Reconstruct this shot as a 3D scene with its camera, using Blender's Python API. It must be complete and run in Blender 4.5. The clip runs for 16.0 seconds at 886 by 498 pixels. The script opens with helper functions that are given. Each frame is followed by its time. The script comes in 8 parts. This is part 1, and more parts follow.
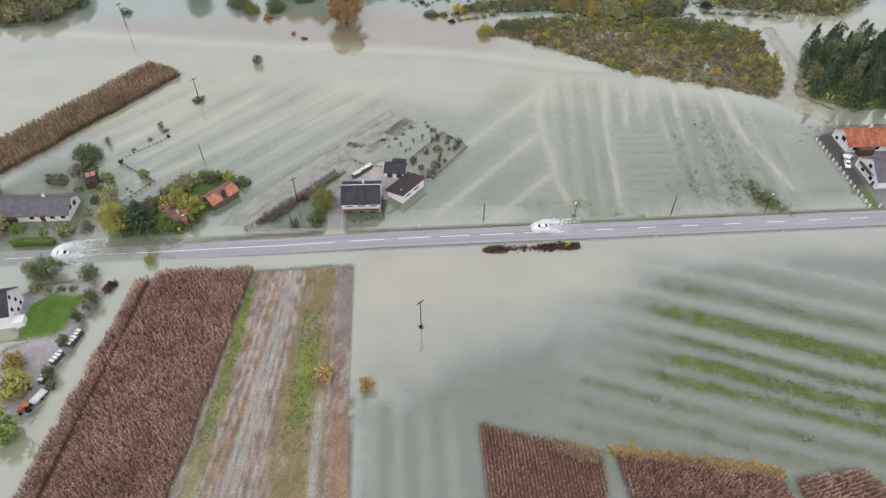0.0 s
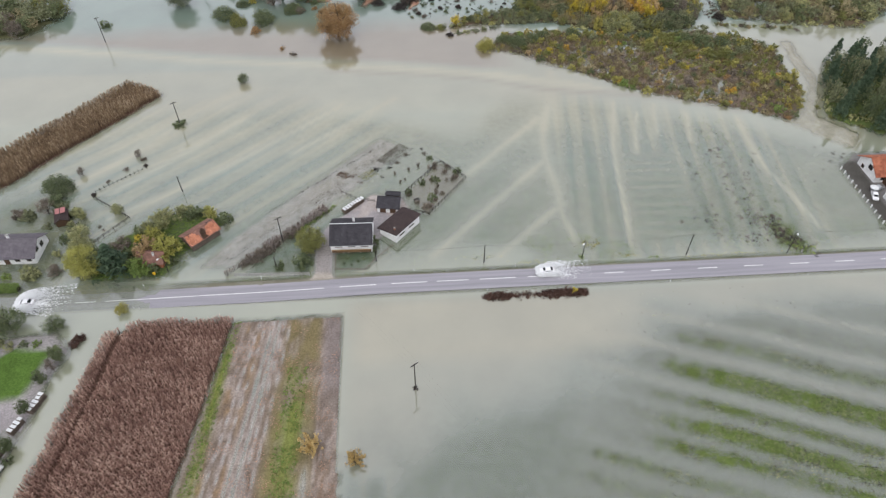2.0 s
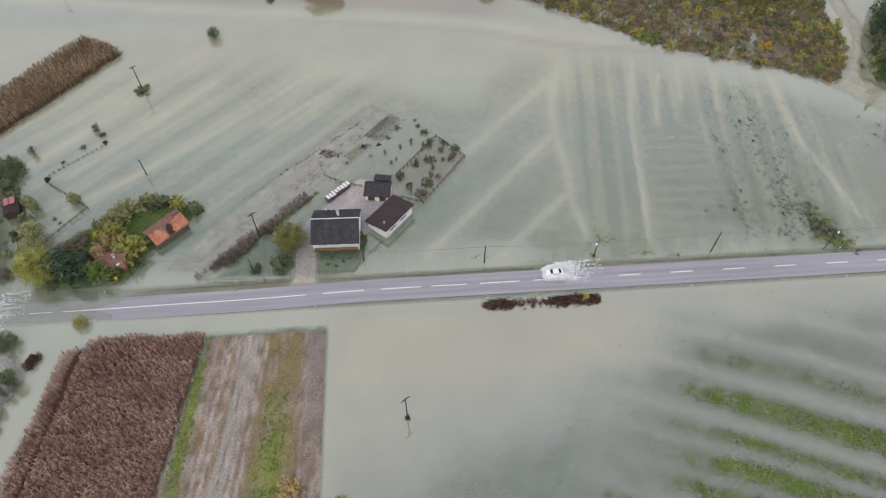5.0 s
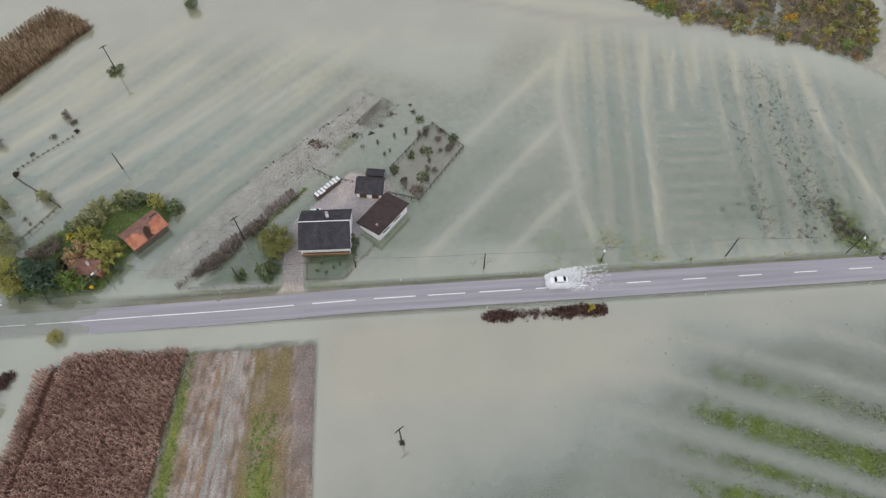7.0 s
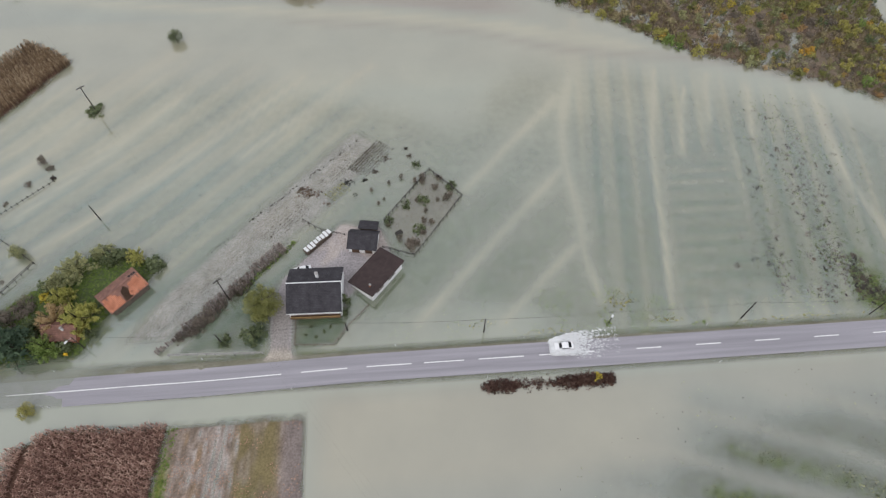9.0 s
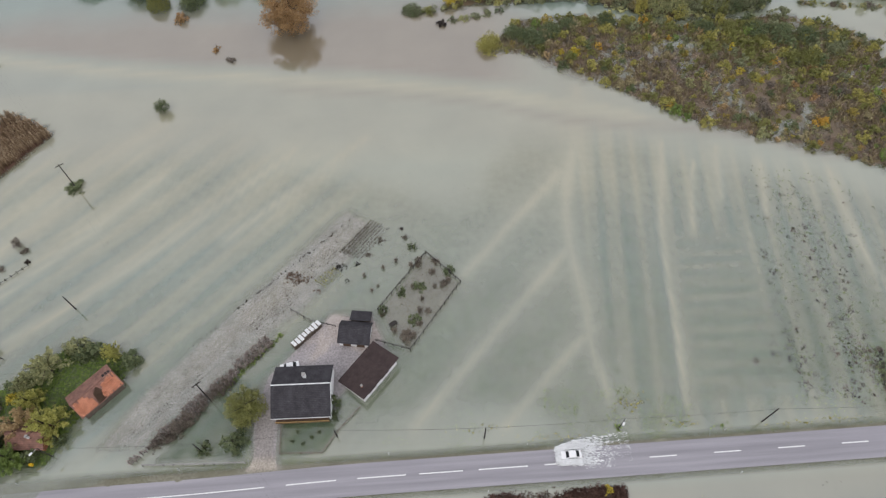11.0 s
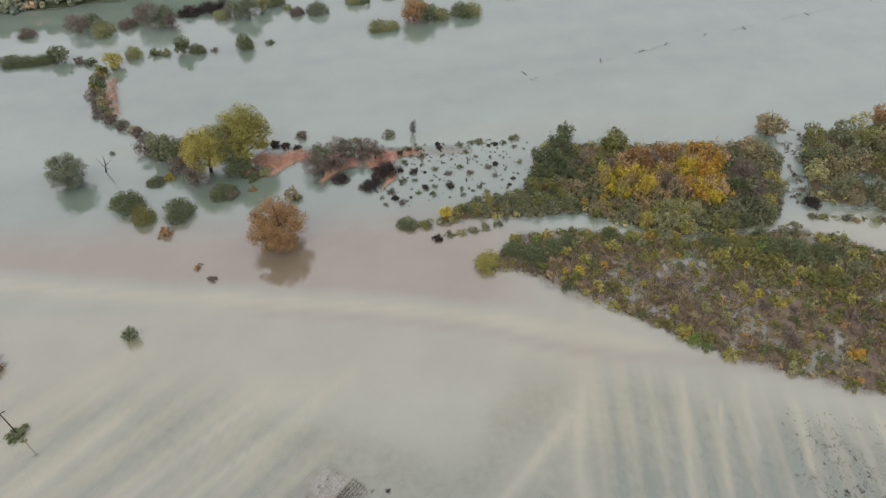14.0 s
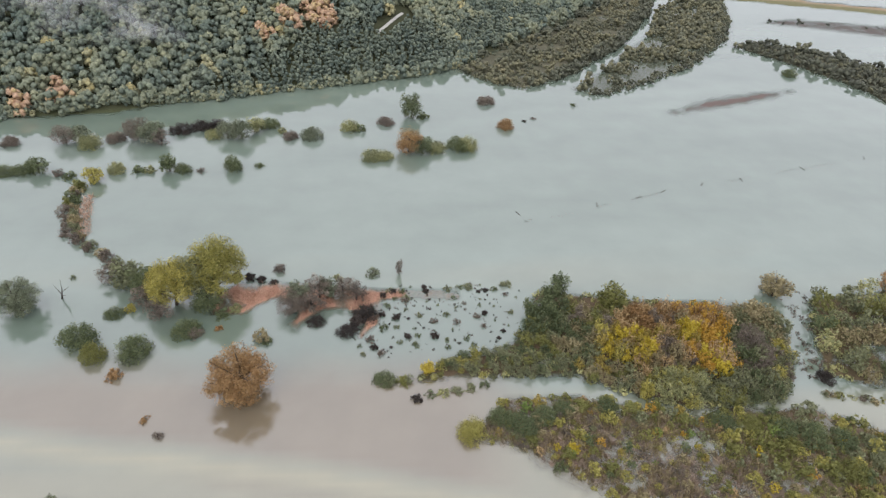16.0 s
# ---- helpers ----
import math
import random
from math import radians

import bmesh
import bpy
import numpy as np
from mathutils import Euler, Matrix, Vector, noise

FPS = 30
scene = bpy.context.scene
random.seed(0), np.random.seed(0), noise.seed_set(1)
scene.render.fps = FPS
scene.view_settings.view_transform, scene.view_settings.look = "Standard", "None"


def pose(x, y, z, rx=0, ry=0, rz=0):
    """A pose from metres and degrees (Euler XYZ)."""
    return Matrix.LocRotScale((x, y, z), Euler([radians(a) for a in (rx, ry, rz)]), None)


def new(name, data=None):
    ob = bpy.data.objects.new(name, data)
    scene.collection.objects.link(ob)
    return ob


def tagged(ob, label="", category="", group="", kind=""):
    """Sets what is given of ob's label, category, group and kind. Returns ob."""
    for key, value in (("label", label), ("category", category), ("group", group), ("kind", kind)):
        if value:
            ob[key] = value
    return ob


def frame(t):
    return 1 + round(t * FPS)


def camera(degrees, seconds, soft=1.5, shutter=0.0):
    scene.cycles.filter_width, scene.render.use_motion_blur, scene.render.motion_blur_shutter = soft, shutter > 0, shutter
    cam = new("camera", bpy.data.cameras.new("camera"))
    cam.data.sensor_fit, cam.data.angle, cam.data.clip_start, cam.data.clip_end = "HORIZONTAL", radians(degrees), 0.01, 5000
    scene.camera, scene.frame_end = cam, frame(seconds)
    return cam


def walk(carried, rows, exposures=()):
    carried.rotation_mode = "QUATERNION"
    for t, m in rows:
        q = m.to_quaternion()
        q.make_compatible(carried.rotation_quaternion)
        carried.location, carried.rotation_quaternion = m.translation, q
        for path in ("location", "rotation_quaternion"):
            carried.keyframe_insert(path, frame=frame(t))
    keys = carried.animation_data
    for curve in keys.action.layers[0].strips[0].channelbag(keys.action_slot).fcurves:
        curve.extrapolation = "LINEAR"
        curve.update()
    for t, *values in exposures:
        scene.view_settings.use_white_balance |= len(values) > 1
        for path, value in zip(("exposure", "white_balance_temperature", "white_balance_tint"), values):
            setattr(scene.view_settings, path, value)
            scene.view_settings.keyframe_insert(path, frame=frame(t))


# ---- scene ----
cam = camera(69.1, 16.0, soft=1.3)
METRES, EYE, TILT, LEAN, TURN = 156.8, 135.0, 0.0, 0.0, -3.9
ROWS = [
    (0.0, 0.0, 0.0, 0.0, 0.14, -45.48, -0.14),
    (0.5, 0.0025, 0.0345, -0.0001, 0.15, -45.97, -0.07),
    (1.0, 0.0031, 0.0685, -0.0002, 0.11, -45.98, -0.08),
    (1.5, 0.005, 0.1017, -0.0006, 0.11, -45.99, -0.04),
    (2.0, 0.006, 0.1348, -0.0011, 0.08, -46.22, -0.03),
    (2.5, 0.008, 0.1676, -0.0015, 0.08, -47.36, 0.0),
    (3.0, 0.0094, 0.2005, -0.0017, 0.08, -48.67, 0.02),
    (3.5, 0.0103, 0.2328, -0.0022, 0.05, -49.96, 0.02),
    (4.0, 0.0117, 0.2642, -0.0029, 0.03, -51.22, 0.06),
    (6.5, 0.0197, 0.4168, -0.0048, 0.03, -57.77, 0.22),
    (7.0, 0.021, 0.4462, -0.0053, 0.02, -59.03, 0.24),
    (7.5, 0.0226, 0.4758, -0.0054, 0.01, -60.06, 0.28),
    (8.0, 0.0235, 0.505, -0.0057, -0.01, -60.13, 0.28),
    (10.5, 0.0288, 0.6484, -0.0078, -0.06, -58.06, 0.36),
    (11.0, 0.0299, 0.6775, -0.0084, -0.07, -57.42, 0.36),
    (11.5, 0.0314, 0.7082, -0.0081, -0.05, -55.92, 0.37),
    (12.0, 0.0334, 0.7381, -0.0081, -0.02, -53.58, 0.41),
    (12.5, 0.0346, 0.7683, -0.0081, -0.02, -51.23, 0.4),
    (13.0, 0.0363, 0.7985, -0.0077, 0.01, -49.01, 0.4),
    (13.5, 0.0386, 0.8303, -0.0078, 0.04, -46.69, 0.41),
    (14.0, 0.0398, 0.8625, -0.0073, 0.05, -44.38, 0.39),
    (14.5, 0.041, 0.8961, -0.0064, 0.08, -42.07, 0.34),
    (15.0, 0.042, 0.9296, -0.0063, 0.09, -39.69, 0.29),
    (15.5, 0.0427, 0.9631, -0.0059, 0.13, -37.39, -0.18),
    (16.0, 0.0433, 0.9988, -0.005, 1.26, -35.06, -2.77),
]
walk(cam, [(t, pose(0, 0, EYE, TILT, LEAN, TURN) @ pose(METRES * x, METRES * y, METRES * z, 90 + pitch, roll, yaw)) for t, x, y, z, yaw, pitch, roll in ROWS],
     exposures=[(0, 0.44, 6380, 10), (2, 0.37, 6380, 10), (4, 0.23, 6380, 10), (7.5, 0.14, 6400, 9), (11, 0.14, 6450, 10), (12.5, 0.2, 6520, 10.5), (14, 0.19, 6620, 13), (15, 0.28, 6540, 11.5), (16, 0.42, 6470, 11.5)])
# ---- light ----
SUN_EL, SUN_AZ = 52, 205
world = bpy.data.worlds.new("overcast_sky")
scene.world = world
world.use_nodes = True
wn, wl = world.node_tree.nodes, world.node_tree.links
sky = wn.new("ShaderNodeTexSky")
sky.sky_type, sky.sun_disc = "NISHITA", False
sky.sun_elevation, sky.sun_rotation = radians(SUN_EL), radians(SUN_AZ)
sky.air_density, sky.dust_density = 1.0, 4.0
cloud = wn.new("ShaderNodeMix")
cloud.data_type = "RGBA"
cloud.inputs["Factor"].default_value = 0.86
cloud.inputs["B"].default_value = (9.25, 9.3, 9.95, 1)
wl.new(sky.outputs["Color"], cloud.inputs["A"])
wl.new(cloud.outputs["Result"], wn["Background"].inputs["Color"])
wn["Background"].inputs["Strength"].default_value = 0.1
sun = new("sun", bpy.data.lights.new("sun", "SUN"))
sun.data.energy, sun.data.angle, sun.data.color = 0.6, radians(30), (1.0, 0.97, 0.93)
sun.matrix_world = pose(0, 0, 300, 90 - SUN_EL, 0, 180 - SUN_AZ)

# ---- tools for building ----
RNG = np.random.default_rng(7)
TABLE = RNG.random((256, 256))


def smooth(a, b, v):
    t = np.clip((v - a) / (b - a), 0, 1)
    return t * t * (3 - 2 * t)


def speck(x, y, size, shift=0):
    """Smooth random values from 0 to 1, with bumps of that size in metres."""
    u, v = x / size + shift * 17.3 + 1000, y / size + shift * 9.7 + 1000
    i, j = np.floor(u).astype(int), np.floor(v).astype(int)
    fu, fv = u - i, v - j
    fu, fv = fu * fu * (3 - 2 * fu), fv * fv * (3 - 2 * fv)
    at = lambda a, b: TABLE[a % 256, b % 256]
    return (at(i, j) * (1 - fu) + at(i + 1, j) * fu) * (1 - fv) + (at(i, j + 1) * (1 - fu) + at(i + 1, j + 1) * fu) * fv


def rough(x, y, size, shift=0):
    return 0.55 * speck(x, y, size, shift) + 0.3 * speck(x, y, size / 2.1, shift + 3) + 0.15 * speck(x, y, size / 4.3, shift + 5)


def line_gap(x, y, ax, ay, bx, by):
    """Distance from a stretch, and how far along it from 0 to 1."""
    dx, dy = bx - ax, by - ay
    s = np.clip(((x - ax) * dx + (y - ay) * dy) / (dx * dx + dy * dy), 0, 1)
    return np.hypot(x - ax - s * dx, y - ay - s * dy), s


def inside(x, y, ring):
    """Signed distance to a ring of corners, positive inside."""
    x, y = np.asarray(x, float), np.asarray(y, float)
    gap, odd = np.full(x.shape, 1e9), np.zeros(x.shape, bool)
    for (ax, ay), (bx, by) in zip(ring, ring[1:] + ring[:1]):
        gap = np.minimum(gap, line_gap(x, y, ax, ay, bx, by)[0])
        if ay != by:
            odd ^= ((ay > y) != (by > y)) & (x < (bx - ax) * (y - ay) / (by - ay) + ax)
    return np.where(odd, gap, -gap)


def spread(ring, count, apart=0.0):
    """Random places inside a ring."""
    r = np.array(ring)
    lo, hi = r.min(0), r.max(0)
    p = lo + RNG.random((count * 6, 2)) * (hi - lo)
    p = p[inside(p[:, 0], p[:, 1], ring) > 0]
    if apart:
        kept = []
        for q in p:
            if all((q[0] - k[0]) ** 2 + (q[1] - k[1]) ** 2 > apart * apart for k in kept):
                kept.append(q)
                if len(kept) >= count:
                    break
        return np.array(kept)
    return p[:count]


def planted(ring, step, jitter=0.33):
    """Places on a jittered triangular grid inside a ring."""
    r = np.array(ring)
    lo, hi = r.min(0), r.max(0)
    a, b = np.meshgrid(np.arange(lo[0], hi[0], step), np.arange(lo[1], hi[1], step * 0.87))
    a = a + 0.5 * step * (np.arange(a.shape[0]) % 2)[:, None]
    p = np.stack([a.ravel(), b.ravel()], 1) + RNG.normal(size=(a.size, 2)) * jitter * step * 0.6
    return RNG.permutation(p[inside(p[:, 0], p[:, 1], ring) > 0])


def mesh_from(name, verts, faces, material=None, tint=None, flat=True):
    """A mesh from an array of places and an array of triangles or quads."""
    verts, faces = np.asarray(verts, np.float32), np.asarray(faces, np.int32)
    n, k = faces.shape
    me = bpy.data.meshes.new(name)
    me.vertices.add(len(verts))
    me.vertices.foreach_set("co", verts.ravel())
    me.loops.add(n * k)
    me.loops.foreach_set("vertex_index", faces.ravel())
    me.polygons.add(n)
    me.polygons.foreach_set("loop_start", np.arange(0, n * k, k, dtype=np.int32))
    me.polygons.foreach_set("use_smooth", np.full(n, not flat))
    if tint is not None:
        layer = me.attributes.new("tint", "FLOAT", "POINT")
        layer.data.foreach_set("value", np.asarray(tint, np.float32))
    me.update(calc_edges=True)
    if material:
        me.materials.append(material)
    return me


def hang(name, data, parent=None, label=""):
    ob = new(name, data)
    ob.parent = parent
    if label:
        ob["label"] = label
    return ob


def part(name, bm, material, parent, label="", smooth_faces=False):
    me = bpy.data.meshes.new(name)
    bm.normal_update()
    bm.to_mesh(me)
    bm.free()
    me.materials.append(material)
    if smooth_faces:
        me.polygons.foreach_set("use_smooth", np.ones(len(me.polygons), bool))
    return hang(name, me, parent, label)


def base(name, x, y, z=0.0, turn=0.0, **tags):
    ob = new(name)
    ob.matrix_basis = pose(x, y, z, 0, 0, turn)
    ob.empty_display_size = 0.5
    return tagged(ob, **tags)


def box(bm, x0, x1, y0, y1, z0, z1, bevel=0.0):
    m = Matrix.Translation(((x0 + x1) / 2, (y0 + y1) / 2, (z0 + z1) / 2)) @ Matrix.Diagonal((x1 - x0, y1 - y0, z1 - z0, 1))
    made = bmesh.ops.create_cube(bm, size=1, matrix=m)
    if bevel:
        edges = list({e for v in made["verts"] for e in v.link_edges})
        bmesh.ops.bevel(bm, geom=edges, offset=bevel, segments=1, affect="EDGES")
    return bm


def block(x0, x1, y0, y1, z0, z1, bevel=0.0):
    return box(bmesh.new(), x0, x1, y0, y1, z0, z1, bevel)


def rod(bm, a, b, r0, r1=None, sides=8):
    a, b = Vector(a), Vector(b)
    m = Matrix.Translation((a + b) / 2) @ (b - a).to_track_quat("Z", "Y").to_matrix().to_4x4()
    bmesh.ops.create_cone(bm, cap_ends=True, segments=sides, radius1=r0, radius2=r0 if r1 is None else r1, depth=(b - a).length, matrix=m)
    return bm


def swarm(verts, faces, place, turn, size, lean=None):
    """Arrays for many copies of a small form, joined: places (n, 3), turns in radians, sizes (n,) or (n, 3)."""
    verts, faces = np.asarray(verts, float), np.asarray(faces, int)
    n, k = len(place), len(verts)
    size = np.asarray(size, float)
    size = np.repeat(size[:, None], 3, 1) if size.ndim == 1 else size
    v = verts[None] * size[:, None, :]
    if lean is not None:
        v[:, :, 0] += v[:, :, 2] * lean[:, 0:1]
        v[:, :, 1] += v[:, :, 2] * lean[:, 1:2]
    c, s = np.cos(turn)[:, None], np.sin(turn)[:, None]
    out = np.stack([v[:, :, 0] * c - v[:, :, 1] * s, v[:, :, 0] * s + v[:, :, 1] * c, v[:, :, 2]], 2) + np.asarray(place)[:, None, :]
    f = faces[None] + (np.arange(n) * k)[:, None, None]
    return out.reshape(-1, 3), f.reshape(-1, faces.shape[1])


# ---- materials ----
def material(name, colour=(0.5, 0.5, 0.5), roughness=0.7, metal=0.0, specular=0.3):
    m = bpy.data.materials.new(name)
    m.use_nodes = True
    b = m.node_tree.nodes["Principled BSDF"]
    b.inputs["Base Color"].default_value = (*colour, 1)
    b.inputs["Roughness"].default_value = roughness
    b.inputs["Metallic"].default_value = metal
    b.inputs["Specular IOR Level"].default_value = specular
    return m, m.node_tree.nodes, m.node_tree.links, b


def blend(nodes, links, factor, a, b, mode="MIX"):
    """A colour mix; each input is a socket, a number or a colour."""
    mix = nodes.new("ShaderNodeMix")
    mix.data_type, mix.blend_type = "RGBA", mode
    for key, value in (("Factor", factor), ("A", a), ("B", b)):
        if isinstance(value, bpy.types.NodeSocket):
            links.new(value, mix.inputs[key])
        elif key == "Factor":
            mix.inputs[key].default_value = value
        else:
            mix.inputs[key].default_value = (*value, 1)
    return mix.outputs["Result"]


def ramp(nodes, links, source, *stops):
    r = nodes.new("ShaderNodeValToRGB")
    while len(r.color_ramp.elements) < len(stops):
        r.color_ramp.elements.new(0.5)
    for e, (at, value) in zip(r.color_ramp.elements, stops):
        e.position, e.color = at, (*value, 1) if isinstance(value, tuple) else (value, value, value, 1)
    links.new(source, r.inputs["Fac"])
    return r.outputs["Color"]


def grain(nodes, links, scale, detail=3.0, stretch=None, coords="Object"):
    tc = nodes.new("ShaderNodeTexCoord")
    n = nodes.new("ShaderNodeTexNoise")
    n.inputs["Scale"].default_value, n.inputs["Detail"].default_value = scale, detail
    if stretch:
        mp = nodes.new("ShaderNodeMapping")
        mp.inputs["Scale"].default_value = stretch
        links.new(tc.outputs[coords], mp.inputs["Vector"])
        links.new(mp.outputs["Vector"], n.inputs["Vector"])
    else:
        links.new(tc.outputs[coords], n.inputs["Vector"])
    return n.outputs["Fac"]


def relief(nodes, links, shader, source, strength, distance):
    b = nodes.new("ShaderNodeBump")
    b.inputs["Strength"].default_value, b.inputs["Distance"].default_value = strength, distance
    links.new(source, b.inputs["Height"])
    links.new(b.outputs["Normal"], shader.inputs["Normal"])


def plain(name, colour, roughness=0.7, worn=0.25, scale=1.5, metal=0.0, bump=0.0, specular=0.3):
    """A painted, stony or wooden surface with stains and fine grain."""
    m, nodes, links, b = material(name, colour, roughness, metal, specular)
    dark = tuple(c * (1 - worn) for c in colour)
    pale = tuple(min(1, c * (1 + worn * 0.5)) for c in colour)
    large = ramp(nodes, links, grain(nodes, links, scale), (0.3, dark), (0.7, pale))
    fine = ramp(nodes, links, grain(nodes, links, scale * 9), (0.3, 0.82), (0.7, 1.0))
    links.new(blend(nodes, links, 1.0, large, fine, "MULTIPLY"), b.inputs["Base Color"])
    if bump:
        relief(nodes, links, b, grain(nodes, links, scale * 9), 0.6, bump)
    return m


def leaf(name, *colours, through_light=0.25, dapple=0.0):
    """Leaves, whose colour goes by clump and by tree."""
    m, nodes, links, b = material(name, colours[0], 0.65, 0, 0.2)
    attr = nodes.new("ShaderNodeAttribute")
    attr.attribute_name = "tint"
    each = nodes.new("ShaderNodeObjectInfo")
    add = nodes.new("ShaderNodeMath")
    add.operation, add.inputs[1].default_value = "MULTIPLY_ADD", 0.22
    links.new(each.outputs["Random"], add.inputs[0])
    links.new(attr.outputs["Fac"], add.inputs[2])
    low = nodes.new("ShaderNodeMath")
    low.operation, low.inputs[1].default_value = "SUBTRACT", 0.11
    links.new(add.outputs[0], low.inputs[0])
    stops = [(i / max(1, len(colours) - 1), c) for i, c in enumerate(colours)]
    tone = ramp(nodes, links, low.outputs[0], *stops)
    if dapple:
        sprays = grain(nodes, links, dapple, 5)
        tone = blend(nodes, links, 1.0, tone, ramp(nodes, links, sprays, (0.32, 0.76), (0.68, 1.26)), "MULTIPLY")
        relief(nodes, links, b, sprays, 0.8, 0.7)
    links.new(tone, b.inputs["Base Color"])
    glow = nodes.new("ShaderNodeBsdfTranslucent")
    links.new(tone, glow.inputs["Color"])
    mix = nodes.new("ShaderNodeMixShader")
    mix.inputs[0].default_value = through_light
    links.new(b.outputs[0], mix.inputs[1])
    links.new(glow.outputs[0], mix.inputs[2])
    links.new(mix.outputs[0], nodes["Material Output"].inputs["Surface"])
    return m


def soil_material():
    """Ground cover: a colour for each place, with clods, tufts and small stones."""
    m, nodes, links, b = material("ground_cover", (0.2, 0.2, 0.1), 0.9, 0, 0.15)
    attr = nodes.new("ShaderNodeAttribute")
    attr.attribute_name = "cover"
    fine = ramp(nodes, links, grain(nodes, links, 2.4, 7), (0.28, 0.70), (0.72, 1.24))
    wide = ramp(nodes, links, grain(nodes, links, 0.21, 4), (0.3, 0.82), (0.7, 1.12))
    tone = blend(nodes, links, 1.0, attr.outputs["Color"], fine, "MULTIPLY")
    links.new(blend(nodes, links, 1.0, tone, wide, "MULTIPLY"), b.inputs["Base Color"])
    relief(nodes, links, b, grain(nodes, links, 3.0, 5), 0.8, 0.08)
    return m


def water_material():
    """Muddy flood water: the silt hides the ground where it is deep; still, so that it mirrors the sky."""
    m, nodes, links, b = material("flood_water", (0.4, 0.38, 0.32), 0.03, 0, 0.5)
    b.inputs["IOR"].default_value = 2.5
    attr = nodes.new("ShaderNodeAttribute")
    attr.attribute_name = "state"
    split = nodes.new("ShaderNodeSeparateColor")
    links.new(attr.outputs["Color"], split.inputs["Color"])
    swirl = grain(nodes, links, 0.06, 5, (1, 1, 1))
    soft = ramp(nodes, links, swirl, (0.3, 0.93), (0.7, 1.05))
    tone = ramp(nodes, links, split.outputs["Green"], (0.0, DEEP_WATER), (0.24, GREEN_WATER), (0.52, PALE_WATER), (1.0, SILT_WATER))
    tone = blend(nodes, links, split.outputs["Blue"], tone, BROWN_WATER)
    links.new(blend(nodes, links, 1.0, tone, soft, "MULTIPLY"), b.inputs["Base Color"])
    relief(nodes, links, b, grain(nodes, links, 0.9, 3), 0.06, 0.012)
    clear = nodes.new("ShaderNodeBsdfTransparent")
    clear.inputs["Color"].default_value = (0.93, 0.95, 0.93, 1)
    mix = nodes.new("ShaderNodeMixShader")
    wisps = ramp(nodes, links, grain(nodes, links, 0.45, 7), (0.3, 0.0), (0.7, 1.0))
    shallow = nodes.new("ShaderNodeMath")
    shallow.operation, shallow.inputs[0].default_value = "SUBTRACT", 1.0
    links.new(split.outputs["Red"], shallow.inputs[1])
    veil = nodes.new("ShaderNodeMath")
    veil.operation = "MULTIPLY"
    links.new(wisps, veil.inputs[0])
    links.new(shallow.outputs[0], veil.inputs[1])
    thick = nodes.new("ShaderNodeMath")
    thick.operation, thick.use_clamp, thick.inputs[1].default_value = "MULTIPLY_ADD", True, 0.33
    links.new(veil.outputs[0], thick.inputs[0])
    links.new(split.outputs["Red"], thick.inputs[2])
    links.new(thick.outputs[0], mix.inputs[0])
    links.new(clear.outputs[0], mix.inputs[1])
    links.new(b.outputs[0], mix.inputs[2])
    links.new(mix.outputs[0], nodes["Material Output"].inputs["Surface"])
    return m


DEEP_WATER, GREEN_WATER, PALE_WATER, SILT_WATER, BROWN_WATER = (0.142, 0.188, 0.15), (0.197, 0.25, 0.203), (0.244, 0.265, 0.197), (0.32, 0.308, 0.204), (0.205, 0.168, 0.116)
SOIL = soil_material()
FLOOD = water_material()


def asphalt_material():
    m, nodes, links, b = material("wet_asphalt", (0.16, 0.157, 0.166), 0.55, 0, 0.4)
    streak = ramp(nodes, links, grain(nodes, links, 0.5, 4, (0.06, 1.6, 1)), (0.3, (0.24, 0.23, 0.25)), (0.7, (0.34, 0.325, 0.35)))
    fine = ramp(nodes, links, grain(nodes, links, 14, 4), (0.3, 0.86), (0.7, 1.08))
    links.new(blend(nodes, links, 1.0, streak, fine, "MULTIPLY"), b.inputs["Base Color"])
    relief(nodes, links, b, grain(nodes, links, 30, 3), 0.3, 0.01)
    return m


def roof_material(name, dark, pale, moss, course=0.33):
    """Roof tiles in courses, with moss and weather stains."""
    m, nodes, links, b = material(name, dark, 0.8, 0, 0.25)
    tone = ramp(nodes, links, grain(nodes, links, 0.7, 5), (0.3, dark), (0.7, pale))
    spots = ramp(nodes, links, grain(nodes, links, 2.6, 5), (0.58, 0.0), (0.72, 0.6))
    tone = blend(nodes, links, spots, tone, moss)
    tc = nodes.new("ShaderNodeTexCoord")
    brick = nodes.new("ShaderNodeTexBrick")
    brick.inputs["Scale"].default_value = 1.0
    brick.inputs["Brick Width"].default_value, brick.inputs["Row Height"].default_value = 0.3, course
    brick.inputs["Mortar Size"].default_value = 0.03
    brick.inputs["Color1"].default_value, brick.inputs["Color2"].default_value = (1, 1, 1, 1), (0.78, 0.78, 0.78, 1)
    brick.inputs["Mortar"].default_value = (0.5, 0.5, 0.5, 1)
    links.new(tc.outputs["Object"], brick.inputs["Vector"])
    links.new(blend(nodes, links, 1.0, tone, brick.outputs["Color"], "MULTIPLY"), b.inputs["Base Color"])
    relief(nodes, links, b, brick.outputs["Fac"], 0.5, -0.03)
    return m


